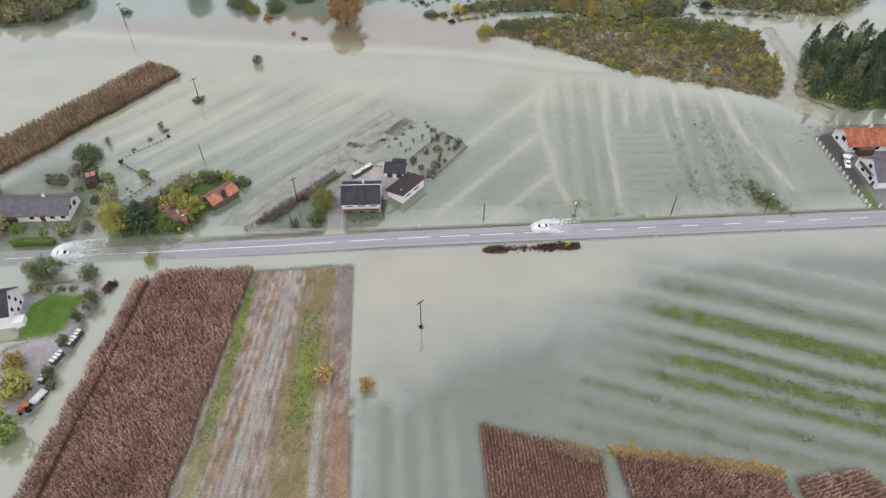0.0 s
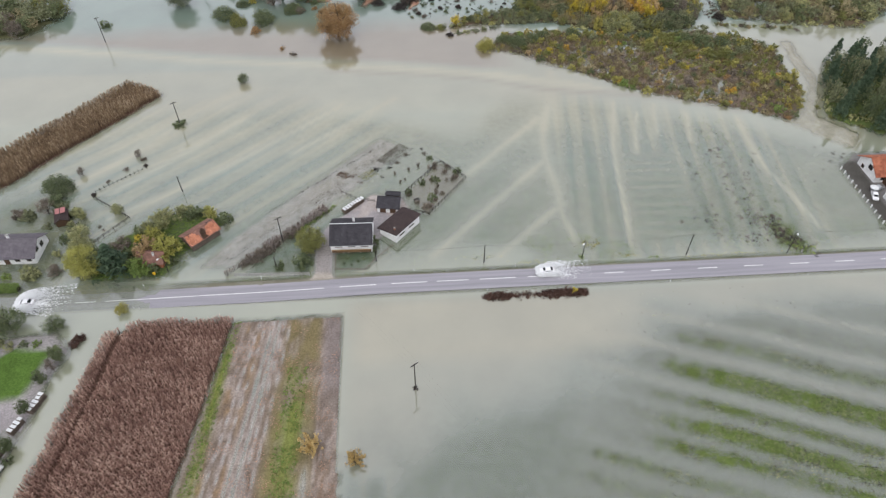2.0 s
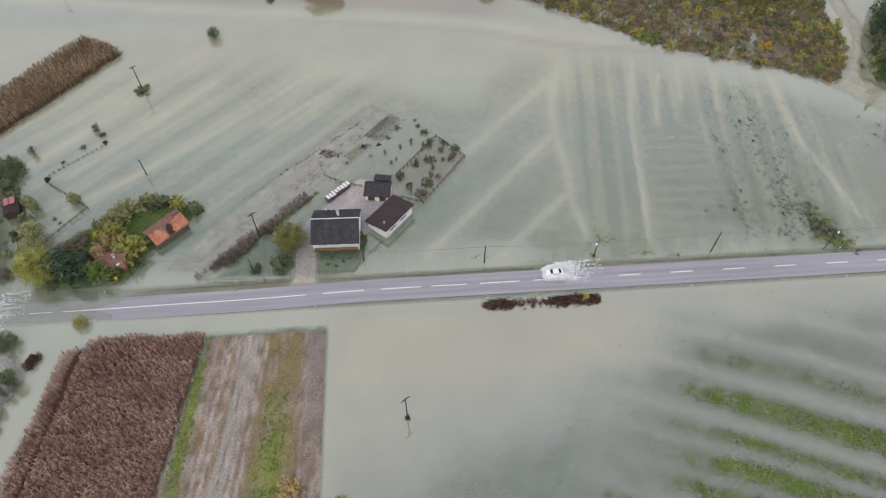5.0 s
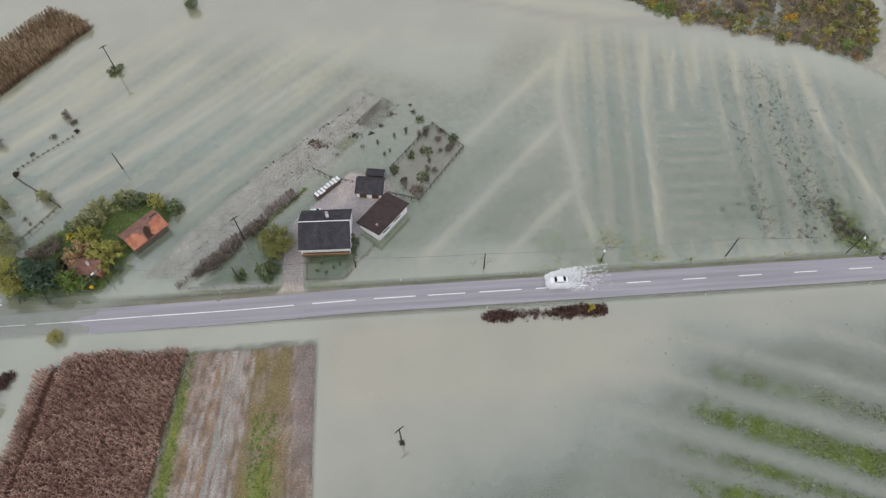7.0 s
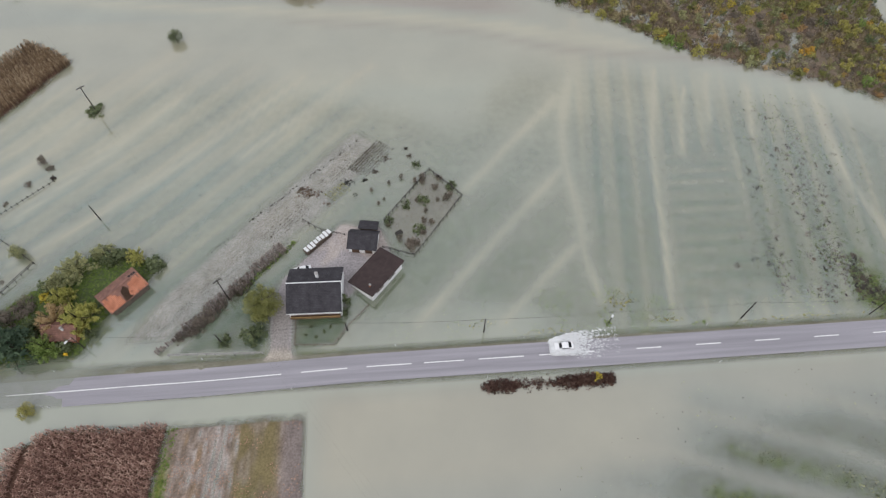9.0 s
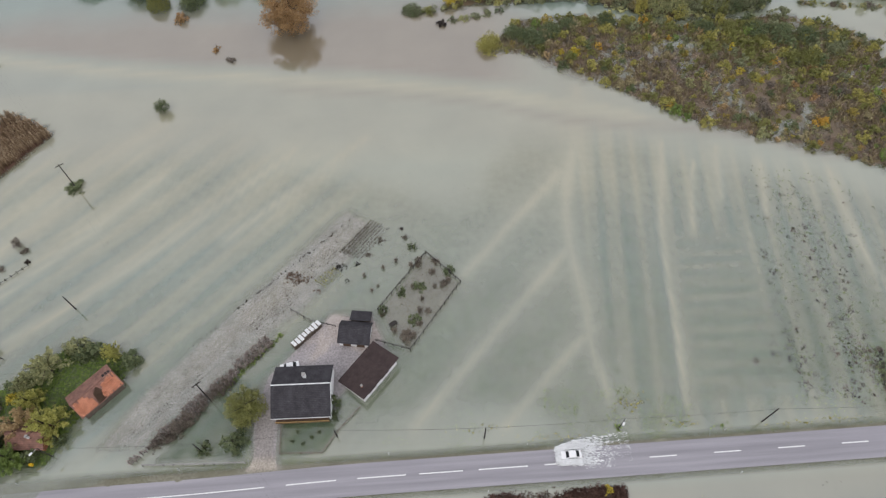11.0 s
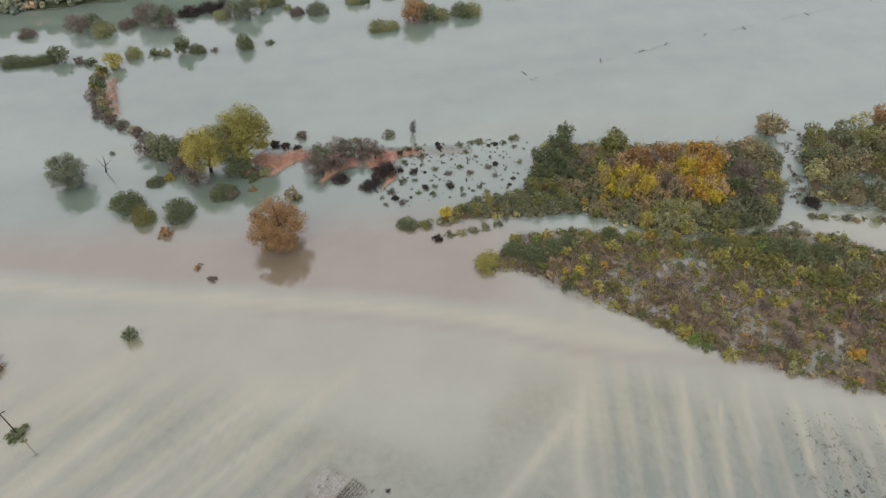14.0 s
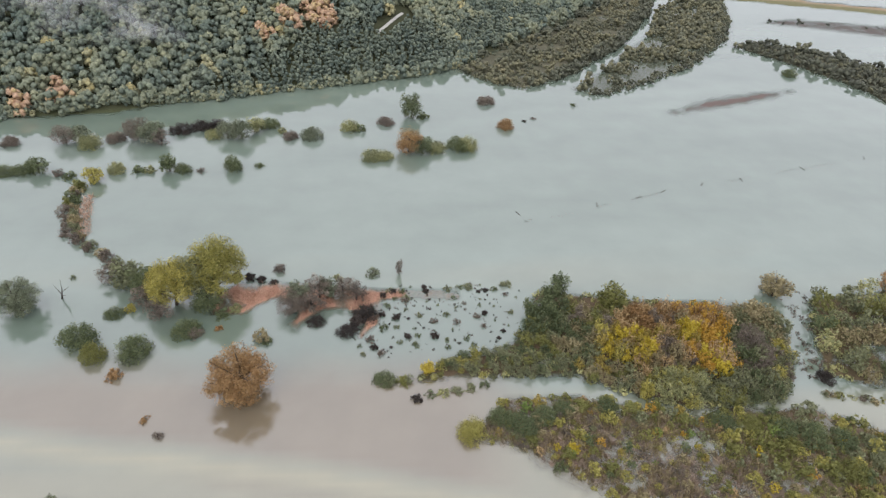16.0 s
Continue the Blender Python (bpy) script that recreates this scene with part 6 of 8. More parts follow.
# ---- maize ----
def maize(name, ring, rows_turn, gap, apart, label, tall=2.1, thin_out=0.08, tint_shift=0.0, mat=None):
    c, s = math.cos(rows_turn), math.sin(rows_turn)
    r = np.array(ring)
    mid = r.mean(0)
    reach = np.abs(r - mid).sum(1).max()
    a, b = np.meshgrid(np.arange(-reach, reach, apart), np.arange(-reach, reach, gap))
    a, b = a.ravel() + RNG.normal(size=a.size) * 0.12, b.ravel() + RNG.normal(size=a.size) * 0.09
    p = np.stack([mid[0] + a * c - b * s, mid[1] + a * s + b * c], 1)
    near = inside(p[:, 0], p[:, 1], ring) + 1.2 * (speck(p[:, 0], p[:, 1], 3) - 0.6)
    near = np.minimum(near, line_gap(p[:, 0], p[:, 1], -72.8, 127, -81.6, 57)[0] - 0.55)
    p = p[(near > 0) & (RNG.random(len(p)) > thin_out)]
    n = len(p)
    form, faces = [(-0.035, 0, 0), (0.035, 0, 0), (0.015, 0.0, 1.0), (-0.015, 0.0, 1.0), (0, -0.03, 0), (0, 0.03, 0), (0.05, 0.03, 1.04), (-0.03, -0.03, 1.0)], [(0, 1, 2, 3), (4, 5, 6, 7)]
    for i in range(6):
        t, z = i * 2.5, 0.40 + 0.11 * i
        dx, dy, w, k = math.cos(t), math.sin(t), 0.028, len(form)
        form += [(-dy * w, dx * w, z), (dy * w, -dx * w, z), (dx * 0.20 + dy * w * 0.6, dy * 0.20 - dx * w * 0.6, z + 0.03), (dx * 0.20 - dy * w * 0.6, dy * 0.20 + dx * w * 0.6, z + 0.05)]
        faces.append((k, k + 1, k + 2, k + 3))
    place = np.concatenate([p, np.maximum(ground_z(p[:, 0], p[:, 1]), -0.05)[:, None]], 1)
    v, f = swarm(form, faces, place, RNG.random(n) * 6.28, tall * (0.8 + 0.35 * RNG.random(n)), RNG.normal(size=(n, 2)) * 0.07)
    # Tint rises with height: darker at the foot, lighter at the top.
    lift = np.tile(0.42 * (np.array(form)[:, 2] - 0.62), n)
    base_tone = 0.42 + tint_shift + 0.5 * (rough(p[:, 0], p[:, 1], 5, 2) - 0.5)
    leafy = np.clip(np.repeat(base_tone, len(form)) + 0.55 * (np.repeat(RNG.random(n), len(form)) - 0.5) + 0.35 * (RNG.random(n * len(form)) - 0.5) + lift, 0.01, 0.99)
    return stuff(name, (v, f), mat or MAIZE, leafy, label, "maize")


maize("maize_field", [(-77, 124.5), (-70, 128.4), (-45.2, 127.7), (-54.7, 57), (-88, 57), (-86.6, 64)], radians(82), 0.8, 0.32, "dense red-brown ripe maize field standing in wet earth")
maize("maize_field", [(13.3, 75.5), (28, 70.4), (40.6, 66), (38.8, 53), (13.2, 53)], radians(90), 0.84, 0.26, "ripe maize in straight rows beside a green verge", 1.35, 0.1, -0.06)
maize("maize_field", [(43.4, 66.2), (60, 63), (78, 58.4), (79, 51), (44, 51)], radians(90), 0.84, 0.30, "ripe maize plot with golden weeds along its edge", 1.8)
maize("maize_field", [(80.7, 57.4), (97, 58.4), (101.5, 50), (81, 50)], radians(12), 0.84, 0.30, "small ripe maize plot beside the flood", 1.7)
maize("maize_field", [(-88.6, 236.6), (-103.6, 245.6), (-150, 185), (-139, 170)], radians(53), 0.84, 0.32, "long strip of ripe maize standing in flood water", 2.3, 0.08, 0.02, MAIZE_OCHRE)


maize("maize_strip", [(-50.4, 144.0), (-49.2, 143.2), (-37.4, 153.6), (-22.6, 168.2), (-24.4, 170.0), (-38.6, 156.6)], radians(44), 0.7, 0.24, "narrow strip of dry brown maize beside the garden", 1.8, 0.12, 0.0, STALKS)

# ---- grass and weeds ----
def tufts(name, places, tall, mat, label, category, blades=4, tone=0.5):
    n = len(places)
    form, faces = [], []
    for i in range(blades):
        t = i * 2.4
        dx, dy, k = math.cos(t), math.sin(t), len(form)
        form += [(-dy * 0.24, dx * 0.24, 0.05), (dy * 0.24, -dx * 0.24, 0.05), (dx * 0.95 + dy * 0.08, dy * 0.95 - dx * 0.08, 0.42), (dx * 0.95 - dy * 0.08, dy * 0.95 + dx * 0.08, 0.46)]
        faces.append((k, k + 1, k + 2, k + 3))
    z = ground_z(places[:, 0], places[:, 1])
    place = np.concatenate([places, np.maximum(z, -0.1)[:, None] - 0.01], 1)
    v, f = swarm(form, faces, place, RNG.random(n) * 6.28, tall * (0.5 + RNG.random(n)))
    leafy = np.clip(tone + 0.6 * (np.repeat(RNG.random(n), len(form)) - 0.5) + 0.25 * (RNG.random(n * len(form)) - 0.5), 0.01, 0.99)
    return stuff(name, (v, f), mat, leafy, label, category)


def above(p, level=-0.02):
    return p[ground_z(p[:, 0], p[:, 1]) > level]


def specks(name, places, mat, size, label, category, tone=0.4, lift=0.03):
    """Scattered small leaves and stalks at the surface."""
    n = len(places)
    z = np.maximum(ground_z(places[:, 0], places[:, 1]), 0.0) + lift
    nrm = ball(n) * 0.6 + np.array((0, 0, 1.0))
    nrm /= np.linalg.norm(nrm, axis=1, keepdims=True)
    v, f = leaf_cards(np.concatenate([places, z[:, None]], 1), nrm, size * (0.5 + RNG.random(n)), 0.55)
    return stuff(name, (v, f), mat, np.repeat(np.clip(tone + 0.7 * (RNG.random(n) - 0.5), 0.01, 0.99), 3), label, category)


SOUTH_EAST = [(34, 110), (66, 131), (150, 131), (150, 58), (96, 60), (42, 70), (22, 76)]
p = spread(SOUTH_EAST, 60000)
z = ground_z(p[:, 0], p[:, 1])
tufts("meadow_grass", p[RNG.random(len(p)) < smooth(-0.13, 0.08, z) * (0.4 + 0.6 * speck(p[:, 0], p[:, 1], 4))], 0.26, GRASS, "green meadow grass rising from the flood", "grass", 3, 0.36)
p = spread(SOUTH_EAST, 80000)
z = ground_z(p[:, 0], p[:, 1])
p = p[RNG.random(len(p)) < (0.02 + 0.98 * smooth(-0.25, -0.02, z)) * (0.15 + 0.85 * smooth(0.4, 0.7, rough(p[:, 0], p[:, 1], 5, 9)))]
specks("weed_clumps", p[::2], LEAF_BLACK, 0.16, "dark weeds in the flooded meadow strips", "weeds")
specks("weed_stalks", p[1::2], LEAF_OLIVE, 0.17, "pale olive weed stalks in the flooded meadow strips", "weeds", 0.45)
p = spread(SOUTH_EAST, 34000)
p = p[RNG.random(len(p)) < smooth(-0.16, 0.04, ground_z(p[:, 0], p[:, 1])) * (0.2 + 0.8 * smooth(0.35, 0.65, rough(p[:, 0], p[:, 1], 3, 29)))]
specks("meadow_herbs", p[::2], LEAF_DARK, 0.15, "dark green herbs among the meadow grass", "weeds", 0.25, 0.12)
specks("meadow_herbs", p[1::2], LEAF_OLIVE, 0.14, "dry olive herbs among the meadow grass", "weeds", 0.3, 0.12)
p = spread([(4, 141), (146, 141), (146, 148), (4, 149)], 12000)
p = p[(rough(p[:, 0], p[:, 1], 5, 3) > 0.47) & (p[:, 1] > 141.3) & (RNG.random(len(p)) < smooth(-0.30, -0.05, ground_z(p[:, 0], p[:, 1])))]
tufts("verge_grass", p[::2], 0.24, GRASS, "tufted green and yellow verge along the road", "grass", 3, 0.6)
specks("verge_seedlings", p[1::2], LEAF_GREEN, 0.11, "green seedlings along the flooded verge", "weeds", 0.35)
p = np.concatenate([spread([(30, 143), (76, 141.6), (64, 150), (50, 154), (36, 154)], 4200), spread([(-6, 142), (20, 142), (26, 152), (8, 150)], 500), spread([(86, 142), (112, 141.6), (106, 149), (90, 150)], 700), spread([(118, 142), (140, 142), (138, 156), (122, 152)], 700)])
p = p[RNG.random(len(p)) < smooth(0.42, 0.72, rough(p[:, 0], p[:, 1], 6, 21))]
specks("verge_seedlings", p, LEAF_GREEN, 0.10, "fresh green seedlings in shallow water by the road", "weeds", 0.55)
p = spread([(109, 160), (106.5, 149), (110.5, 141.2), (122, 141.2), (119, 151), (114.5, 160)], 2600)
p = p[RNG.random(len(p)) < smooth(-0.16, 0.0, ground_z(p[:, 0], p[:, 1])) * smooth(0.36, 0.6, rough(p[:, 0], p[:, 1], 2.2, 27))]
tufts("verge_grass", p, 0.24, GRASS, "patch of green grass rising by the road", "grass", 3, 0.4)
p = spread([(84, 150), (97, 185), (101, 212), (123, 206), (128, 180), (116, 146)], 2600)
p = p[RNG.random(len(p)) < smooth(0.44, 0.7, rough(p[:, 0] * 1.8, p[:, 1], 4, 25))]
specks("meadow_stalks", p, LEAF_DARK, 0.16, "scattered dark stalks between rows of weeds", "weeds", 0.35)
specks("meadow_stalks", p[::2] + RNG.normal(size=(len(p[::2]), 2)) * 0.3, LEAF_GREEN, 0.16, "green stalks between rows of dark weeds", "weeds", 0.4)
p = spread([(-60, 150), (146, 150), (150, 186), (118, 206), (60, 226), (-60, 226), (-100, 196)], 9000)
p = p[(rough(p[:, 0], p[:, 1], 14, 23) > 0.55) & (RNG.random(len(p)) < 0.5)]
specks("floating_stalks", p[::2], LEAF_TWIG, 0.09, "scattered dark stalks in the flooded meadow", "weeds", 0.25)
n = 5200
p = np.stack([20.6 + 29 * RNG.random(n), 131.2 + RNG.normal(size=n) * 0.62], 1)
p = p[RNG.random(n) < np.interp(p[:, 0], (20.6, 22.5, 27, 28.6, 36.4, 38.4, 48, 49.6), (0.1, 0.7, 1, 0.14, 0.12, 1, 1, 0.4))]
tufts("bank_brambles", p[::3], 0.46, FORMS["red_bush"][0][0].materials[0], "dark red-brown brambles on the narrow road bank", "brambles", 4, 0.3)
thicket("bank_scrub", FORMS["red_bush"][0][0].materials[0], p[1::6], 0.3 + 0.5 * RNG.random(len(p[1::6])), 0.3 + 0.6 * RNG.random(len(p[1::6])), 14, 0.34, "blackish brown scrub on the narrow road bank", "scrub")
rows = []
for ax, ay, bx, by, w, n in ((100, 206, 94, 163, 1.6, 110), (94, 163, 93, 148, 1.4, 90), (108, 205, 106, 183, 2.4, 130), (106, 183, 106, 152, 2.4, 260), (106, 160, 116, 143, 2.2, 460), (113, 200, 108, 162, 2.4, 130), (121, 200, 118, 170, 4, 70), (96, 195, 88, 150, 6, 40), (98, 150, 104, 147, 3, 90)):
    s = RNG.random(n)
    rows.append(np.stack([ax + (bx - ax) * s + RNG.normal(size=n) * w, ay + (by - ay) * s + RNG.normal(size=n) * w * 0.6], 1))
p = np.concatenate(rows)
thicket("meadow_weeds", LEAF_BLACK, p[::2], 0.3 + 0.7 * RNG.random(len(p[::2])) ** 1.5, 0.12 + 0.1 * RNG.random(len(p[::2])), 12, 0.42, "dark clumps of weeds in rows in shallow water", "weeds")
thicket("meadow_weeds", LEAF_DARK, p[1::2], 0.25 + 0.55 * RNG.random(len(p[1::2])), 0.12 + 0.1 * RNG.random(len(p[1::2])), 12, 0.42, "green clumps of weeds in rows in shallow water", "weeds")
p = above(spread(ISLAND, 4000), 0.0)
tufts("island_grass", p, 0.35, GRASS, "green grass on the overgrown plot", "grass", 4, 0.35)
u_at = spread([(-56, 57), (-15, 57), (-17, 127.5), (-45.5, 128)], 9000)
share = strip_share(u_at[:, 0], u_at[:, 1])
p = u_at[((np.abs(share - 0.05 - 0.0016 * (110 - u_at[:, 1])) < 0.05) & (u_at[:, 1] > 74)) | ((np.abs(share - 0.655) < 0.085) & (rough(u_at[:, 0], u_at[:, 1], 5, 2) > 0.45) & (u_at[:, 1] > 70) & (u_at[:, 1] < 112))]
tufts("strip_grass", p, 0.28, GRASS, "green grass on the strips between bare fields", "grass", 4, 0.5)
p = u_at[(share > 0.08) & (share < 0.98) & (rough(u_at[:, 0], u_at[:, 1], 4, 6) > 0.5)]
tufts("dry_stubble", p, 0.16, REED, "dry pale stubble on the bare strips", "stubble", 3, 0.3)
p = spread([(28, 71.5), (40.5, 66.8), (40, 64), (35, 64.5), (31, 67)], 260)
tufts("golden_weeds", p, 0.6, LEAF_OAK, "golden weeds at the edge of the maize", "weeds", 4, 0.4)
s = RNG.random(700)
p = np.stack([43 + 36 * s + RNG.normal(size=700) * 0.4, 66.6 - 7.8 * s + RNG.normal(size=700) * 0.7], 1)
tufts("golden_weeds", p[::2], 0.7, LEAF_GOLD, "golden weeds along the maize plot", "weeds", 4, 0.35)
tufts("rusty_weeds", p[1::2], 0.7, LEAF_RUST, "rusty weeds along the maize plot", "weeds", 4, 0.5)
# garden beds
def bed_rows(corners, count, n, jitter=0.10, gaps=0.0):
    """Places along rows between two sides of a bed: corners a, b (one side's ends) and d, c (the other's)."""
    (ax, ay), (bx, by), (cx, cy), (dx, dy) = corners
    out = []
    for i in range(count):
        k = (i + 0.5) / count
        s = RNG.random(n)
        s = s[speck(s * 40 + i * 7, s * 0 + i, 3) > gaps]
        x0, y0, x1, y1 = ax + (dx - ax) * k, ay + (dy - ay) * k, bx + (cx - bx) * k, by + (cy - by) * k
        out.append(np.stack([x0 + (x1 - x0) * s + RNG.normal(size=len(s)) * jitter, y0 + (y1 - y0) * s + RNG.normal(size=len(s)) * jitter], 1))
    return np.concatenate(out)


for corners, count, n, mat, r, words in (
        (((-8.6, 192.0), (-0.9, 201.2), (4.3, 198.2), (-3.2, 189.2)), 8, 150, LEAF_TWIG, 0.17, "dense dark rows of vegetables in a flooded garden bed"),
        (((-14.8, 184.4), (-11.8, 182.1), (-7.2, 185.4), (-9.9, 188.1)), 8, 34, LEAF_LIME, 0.15, "short yellow-green rows in a flooded garden bed"),
        (((-30.4, 172.4), (-20.6, 182.4), (-17.6, 180.0), (-26.4, 169.6)), 5, 64, LEAF_TWIG, 0.12, "dotted rows of withered plants in the garden mud"),
        (((-19.6, 184.4), (-9.2, 195.4), (-6.6, 193.6), (-16.4, 182.6)), 4, 46, LEAF_TWIG, 0.12, "dotted rows of withered plants in the garden mud"),
        (((-57.0, 144.6), (-38.0, 163.2), (-37.0, 161.8), (-55.6, 143.6)), 2, 70, LEAF_BLACK, 0.14, "broken dark rows of stalks along the garden mud"),
        (((-50.0, 152.6), (-36.0, 166.4), (-30.0, 161.0), (-44.0, 148.4)), 5, 34, LEAF_TWIG, 0.10, "broken dark rows of stalks along the garden mud")):
    p = bed_rows(corners, count, n, 0.11)
    if count < 7:
        p = p[RNG.random(len(p)) < smooth(0.28, 0.6, rough(p[:, 0], p[:, 1], 2.4, 17)) * 0.9 + 0.1]
    thicket("garden_rows", mat, p, r * (0.6 + 0.9 * RNG.random(len(p))), 0.12 + 0.12 * RNG.random(len(p)), 7, 0.55, words, "garden bed", None if mat is not LEAF_TWIG else 0.35 * RNG.random(len(p)))
for cx, cy, rx, ry, n, mat, r in ((-17.8, 184.6, 2.2, 1.2, 60, LEAF_BRIAR, 0.24), (-19.8, 186.0, 1.0, 0.8, 26, LEAF_BRIAR, 0.3), (-8.6, 187.6, 1.3, 0.9, 36, LEAF_BLACK, 0.26), (-13.2, 181.4, 1.6, 0.8, 24, LEAF_BRIAR, 0.18), (-6.4, 183.6, 0.8, 0.6, 16, LEAF_BLACK, 0.2), (-1.4, 190.6, 0.7, 0.6, 16, LEAF_TWIG, 0.3), (1.6, 194.4, 1.2, 1.0, 26, LEAF_TWIG, 0.28), (-4.2, 188.2, 0.6, 0.6, 12, LEAF_BLACK, 0.3)):
    p = np.stack([cx + rx * RNG.normal(size=n) * 0.6, cy + ry * RNG.normal(size=n) * 0.6], 1)
    thicket("garden_plants", mat, p, r * (0.6 + RNG.random(n)), r * (0.8 + RNG.random(n)), 9, 0.5, "withered dark clump of garden plants", "garden bed", 0.4 * RNG.random(n))
n = 60
s = np.sort(RNG.random(n))
p = np.stack([-42 + 39 * s + RNG.normal(size=n) * 0.18, 168.8 + 35.2 * s + RNG.normal(size=n) * 0.18], 1)
thicket("border_tufts", LEAF_BLACK, p, 0.14 + 0.22 * RNG.random(n), 0.2 + 0.2 * RNG.random(n), 10, 0.45, "dark tufts in a line along the garden border", "tuft")
p = spread([(-56, 149), (-47, 148), (-14, 178), (2, 197), (-6, 203), (-44, 166)], 700)
p = p[rough(p[:, 0], p[:, 1], 4, 19) > 0.48]
specks("garden_stalks", p, LEAF_TWIG, 0.13, "scattered withered stalks in the garden mud", "garden bed", 0.25)
p = spread(ORCHARD, 420)
specks("orchard_stalks", p, LEAF_TWIG, 0.14, "scattered dark stalks in the flooded orchard", "weeds", 0.25)
for i, (x, y, r, h) in enumerate(((-45.6, 147.0, 1.5, 2.8), (-43.4, 148.4, 1.8, 3.4), (-41.2, 150.6, 2.2, 3.8), (-39.4, 152.2, 1.9, 3.6), (-37.0, 154.4, 1.6, 2.8), (-34.0, 157.4, 1.9, 3.4), (-32.2, 159.4, 1.8, 3.2), (-42.4, 148.6, 1.2, 3.0))):
    plant("twig_bush", x, y, r, h, "in the dark hedge beside the garden", "bare shrubs of the garden hedge")
for x, y, r, h in ((5.4, 188, 0.6, 2.0), (10.8, 187.4, 1.0, 2.4), (8.8, 186.6, 0.7, 2.0), (10.4, 174.2, 0.8, 2.2), (4.4, 169.4, 0.8, 2.0), (-2.4, 184.6, 0.5, 1.6), (2.2, 186.4, 0.5, 1.6), (-0.6, 180.4, 0.5, 1.4), (0.8, 181.6, 0.4, 1.2)):
    plant("twig", x, y, r, h, "bare in the flooded orchard", "bare young trees of the orchard")
for cx, cy, rx, ry, n, mat in ((54, 149.5, 4, 2.4, 60, LEAF_LIME), (64, 144, 4, 1.0, 40, LEAF_LIME), (72, 143, 2.4, 0.8, 26, LEAF_GREEN), (36, 143, 8, 0.9, 60, LEAF_LIME), (116, 143.5, 5, 1.6, 80, LEAF_GREEN), (22, 146, 6, 1.6, 30, LEAF_OLIVE), (94, 142.6, 12, 0.8, 70, LEAF_LIME)):
    p = np.stack([cx + rx * RNG.normal(size=n) * 0.5, cy + ry * RNG.normal(size=n) * 0.5], 1)
    thicket("verge_weeds", mat, p, 0.15 + 0.3 * RNG.random(n), 0.15 + 0.25 * RNG.random(n), 12, 0.4, "yellow-green weeds along the flooded verge", "weeds")
# ---- buildings ----
def window(parent, x, y, z, w, h, face, frame_mat=None):
    """A window set in a wall: face is the wall's outward side, one of +x -x +y -y."""
    d = 0.05
    bm, gl = bmesh.new(), bmesh.new()
    along_x = face[1] == "y"
    sign = 1 if face[0] == "+" else -1

    def slab(target, a0, a1, z0, z1, n0, n1):
        n0, n1 = sorted((sign * n0, sign * n1))
        if along_x:
            box(target, x + a0, x + a1, y + n0, y + n1, z0, z1)
        else:
            box(target, x + n0, x + n1, y + a0, y + a1, z0, z1)
    t = 0.09
    for a0, a1, z0, z1 in ((-w / 2, w / 2, z, z + t), (-w / 2, w / 2, z + h - t, z + h), (-w / 2, -w / 2 + t, z + t, z + h - t), (w / 2 - t, w / 2, z + t, z + h - t), (-0.04, 0.04, z + t, z + h - t)):
        slab(bm, a0, a1, z0, z1, 0.004, d)
    win = part("window", bm, frame_mat or FRAME_BROWN, parent)
    slab(gl, -w / 2 + 0.02, w / 2 - 0.02, z + 0.02, z + h - 0.02, 0.003, 0.02)
    part("pane", gl, GLASS_DARK, win)
    return win


def roof_slabs(length, south, north, ridge, z_eave_s, z_eave_n, z_ridge, thick=0.18):
    """Two sloping slabs over a ridge along x; south and north are the eaves' y."""
    bm = bmesh.new()
    for y0, z0 in ((south, z_eave_s), (north, z_eave_n)):
        if abs(y0 - ridge) < 0.05:
            continue
        nx = 2
        v = []
        for x in (-length / 2, length / 2):
            v.append([bm.verts.new((x, y0, z0)), bm.verts.new((x, ridge, z_ridge)), bm.verts.new((x, ridge, z_ridge - thick)), bm.verts.new((x, y0, z0 - thick))])
        a, b = v
        for i in range(4):
            j = (i + 1) % 4
            bm.faces.new((a[i], a[j], b[j], b[i]))
        bm.faces.new(a), bm.faces.new(b[::-1])
    bmesh.ops.recalc_face_normals(bm, faces=bm.faces)
    return bm


def walls(length, south, north, ridge, z_s, z_n, z_r):
    """Walls with gables, closed, of a house whose ridge runs along x."""
    bm = bmesh.new()
    ring = [(south, -0.6), (south, z_s), (ridge, z_r), (north, z_n), (north, -0.6)]
    ends = [[bm.verts.new((x, y, z)) for y, z in ring] for x in (-length / 2, length / 2)]
    a, b = ends
    for i in range(5):
        j = (i + 1) % 5
        bm.faces.new((a[i], a[j], b[j], b[i]))
    bm.faces.new(a[::-1]), bm.faces.new(b)
    bmesh.ops.recalc_face_normals(bm, faces=bm.faces)
    return bm


def house(name, x, y, turn, length, width, eave, ridge_z, roof_mat, label, wall_mat=None, ridge_at=0.0, over=0.6, category="house", eave_n=None, trim=None, z=0.0, over_s=None):
    """A gabled house: ridge along its own x, walls, roof, ridge cap."""
    h = base(name, x, y, z, turn, label=label, category=category)
    s, n = -width / 2, width / 2
    eave_n = eave if eave_n is None else eave_n
    part("wall", walls(length, s, n, ridge_at, eave, eave_n, ridge_z - 0.12), wall_mat or WHITE, h)
    ks, kn = (ridge_z - eave) / max(0.3, ridge_at - s), (ridge_z - eave_n) / max(0.3, n - ridge_at)
    roof = part("roof", roof_slabs(length + 2 * over, s - (over_s or over), n + over, ridge_at, eave - ks * (over_s or over) + 0.1, eave_n - kn * over + 0.1, ridge_z + 0.1), roof_mat, h)
    part("ridge_cap", block(-length / 2 - over, length / 2 + over, ridge_at - 0.13, ridge_at + 0.13, ridge_z + 0.08, ridge_z + 0.2, 0.04), trim or roof_mat, roof)
    return h


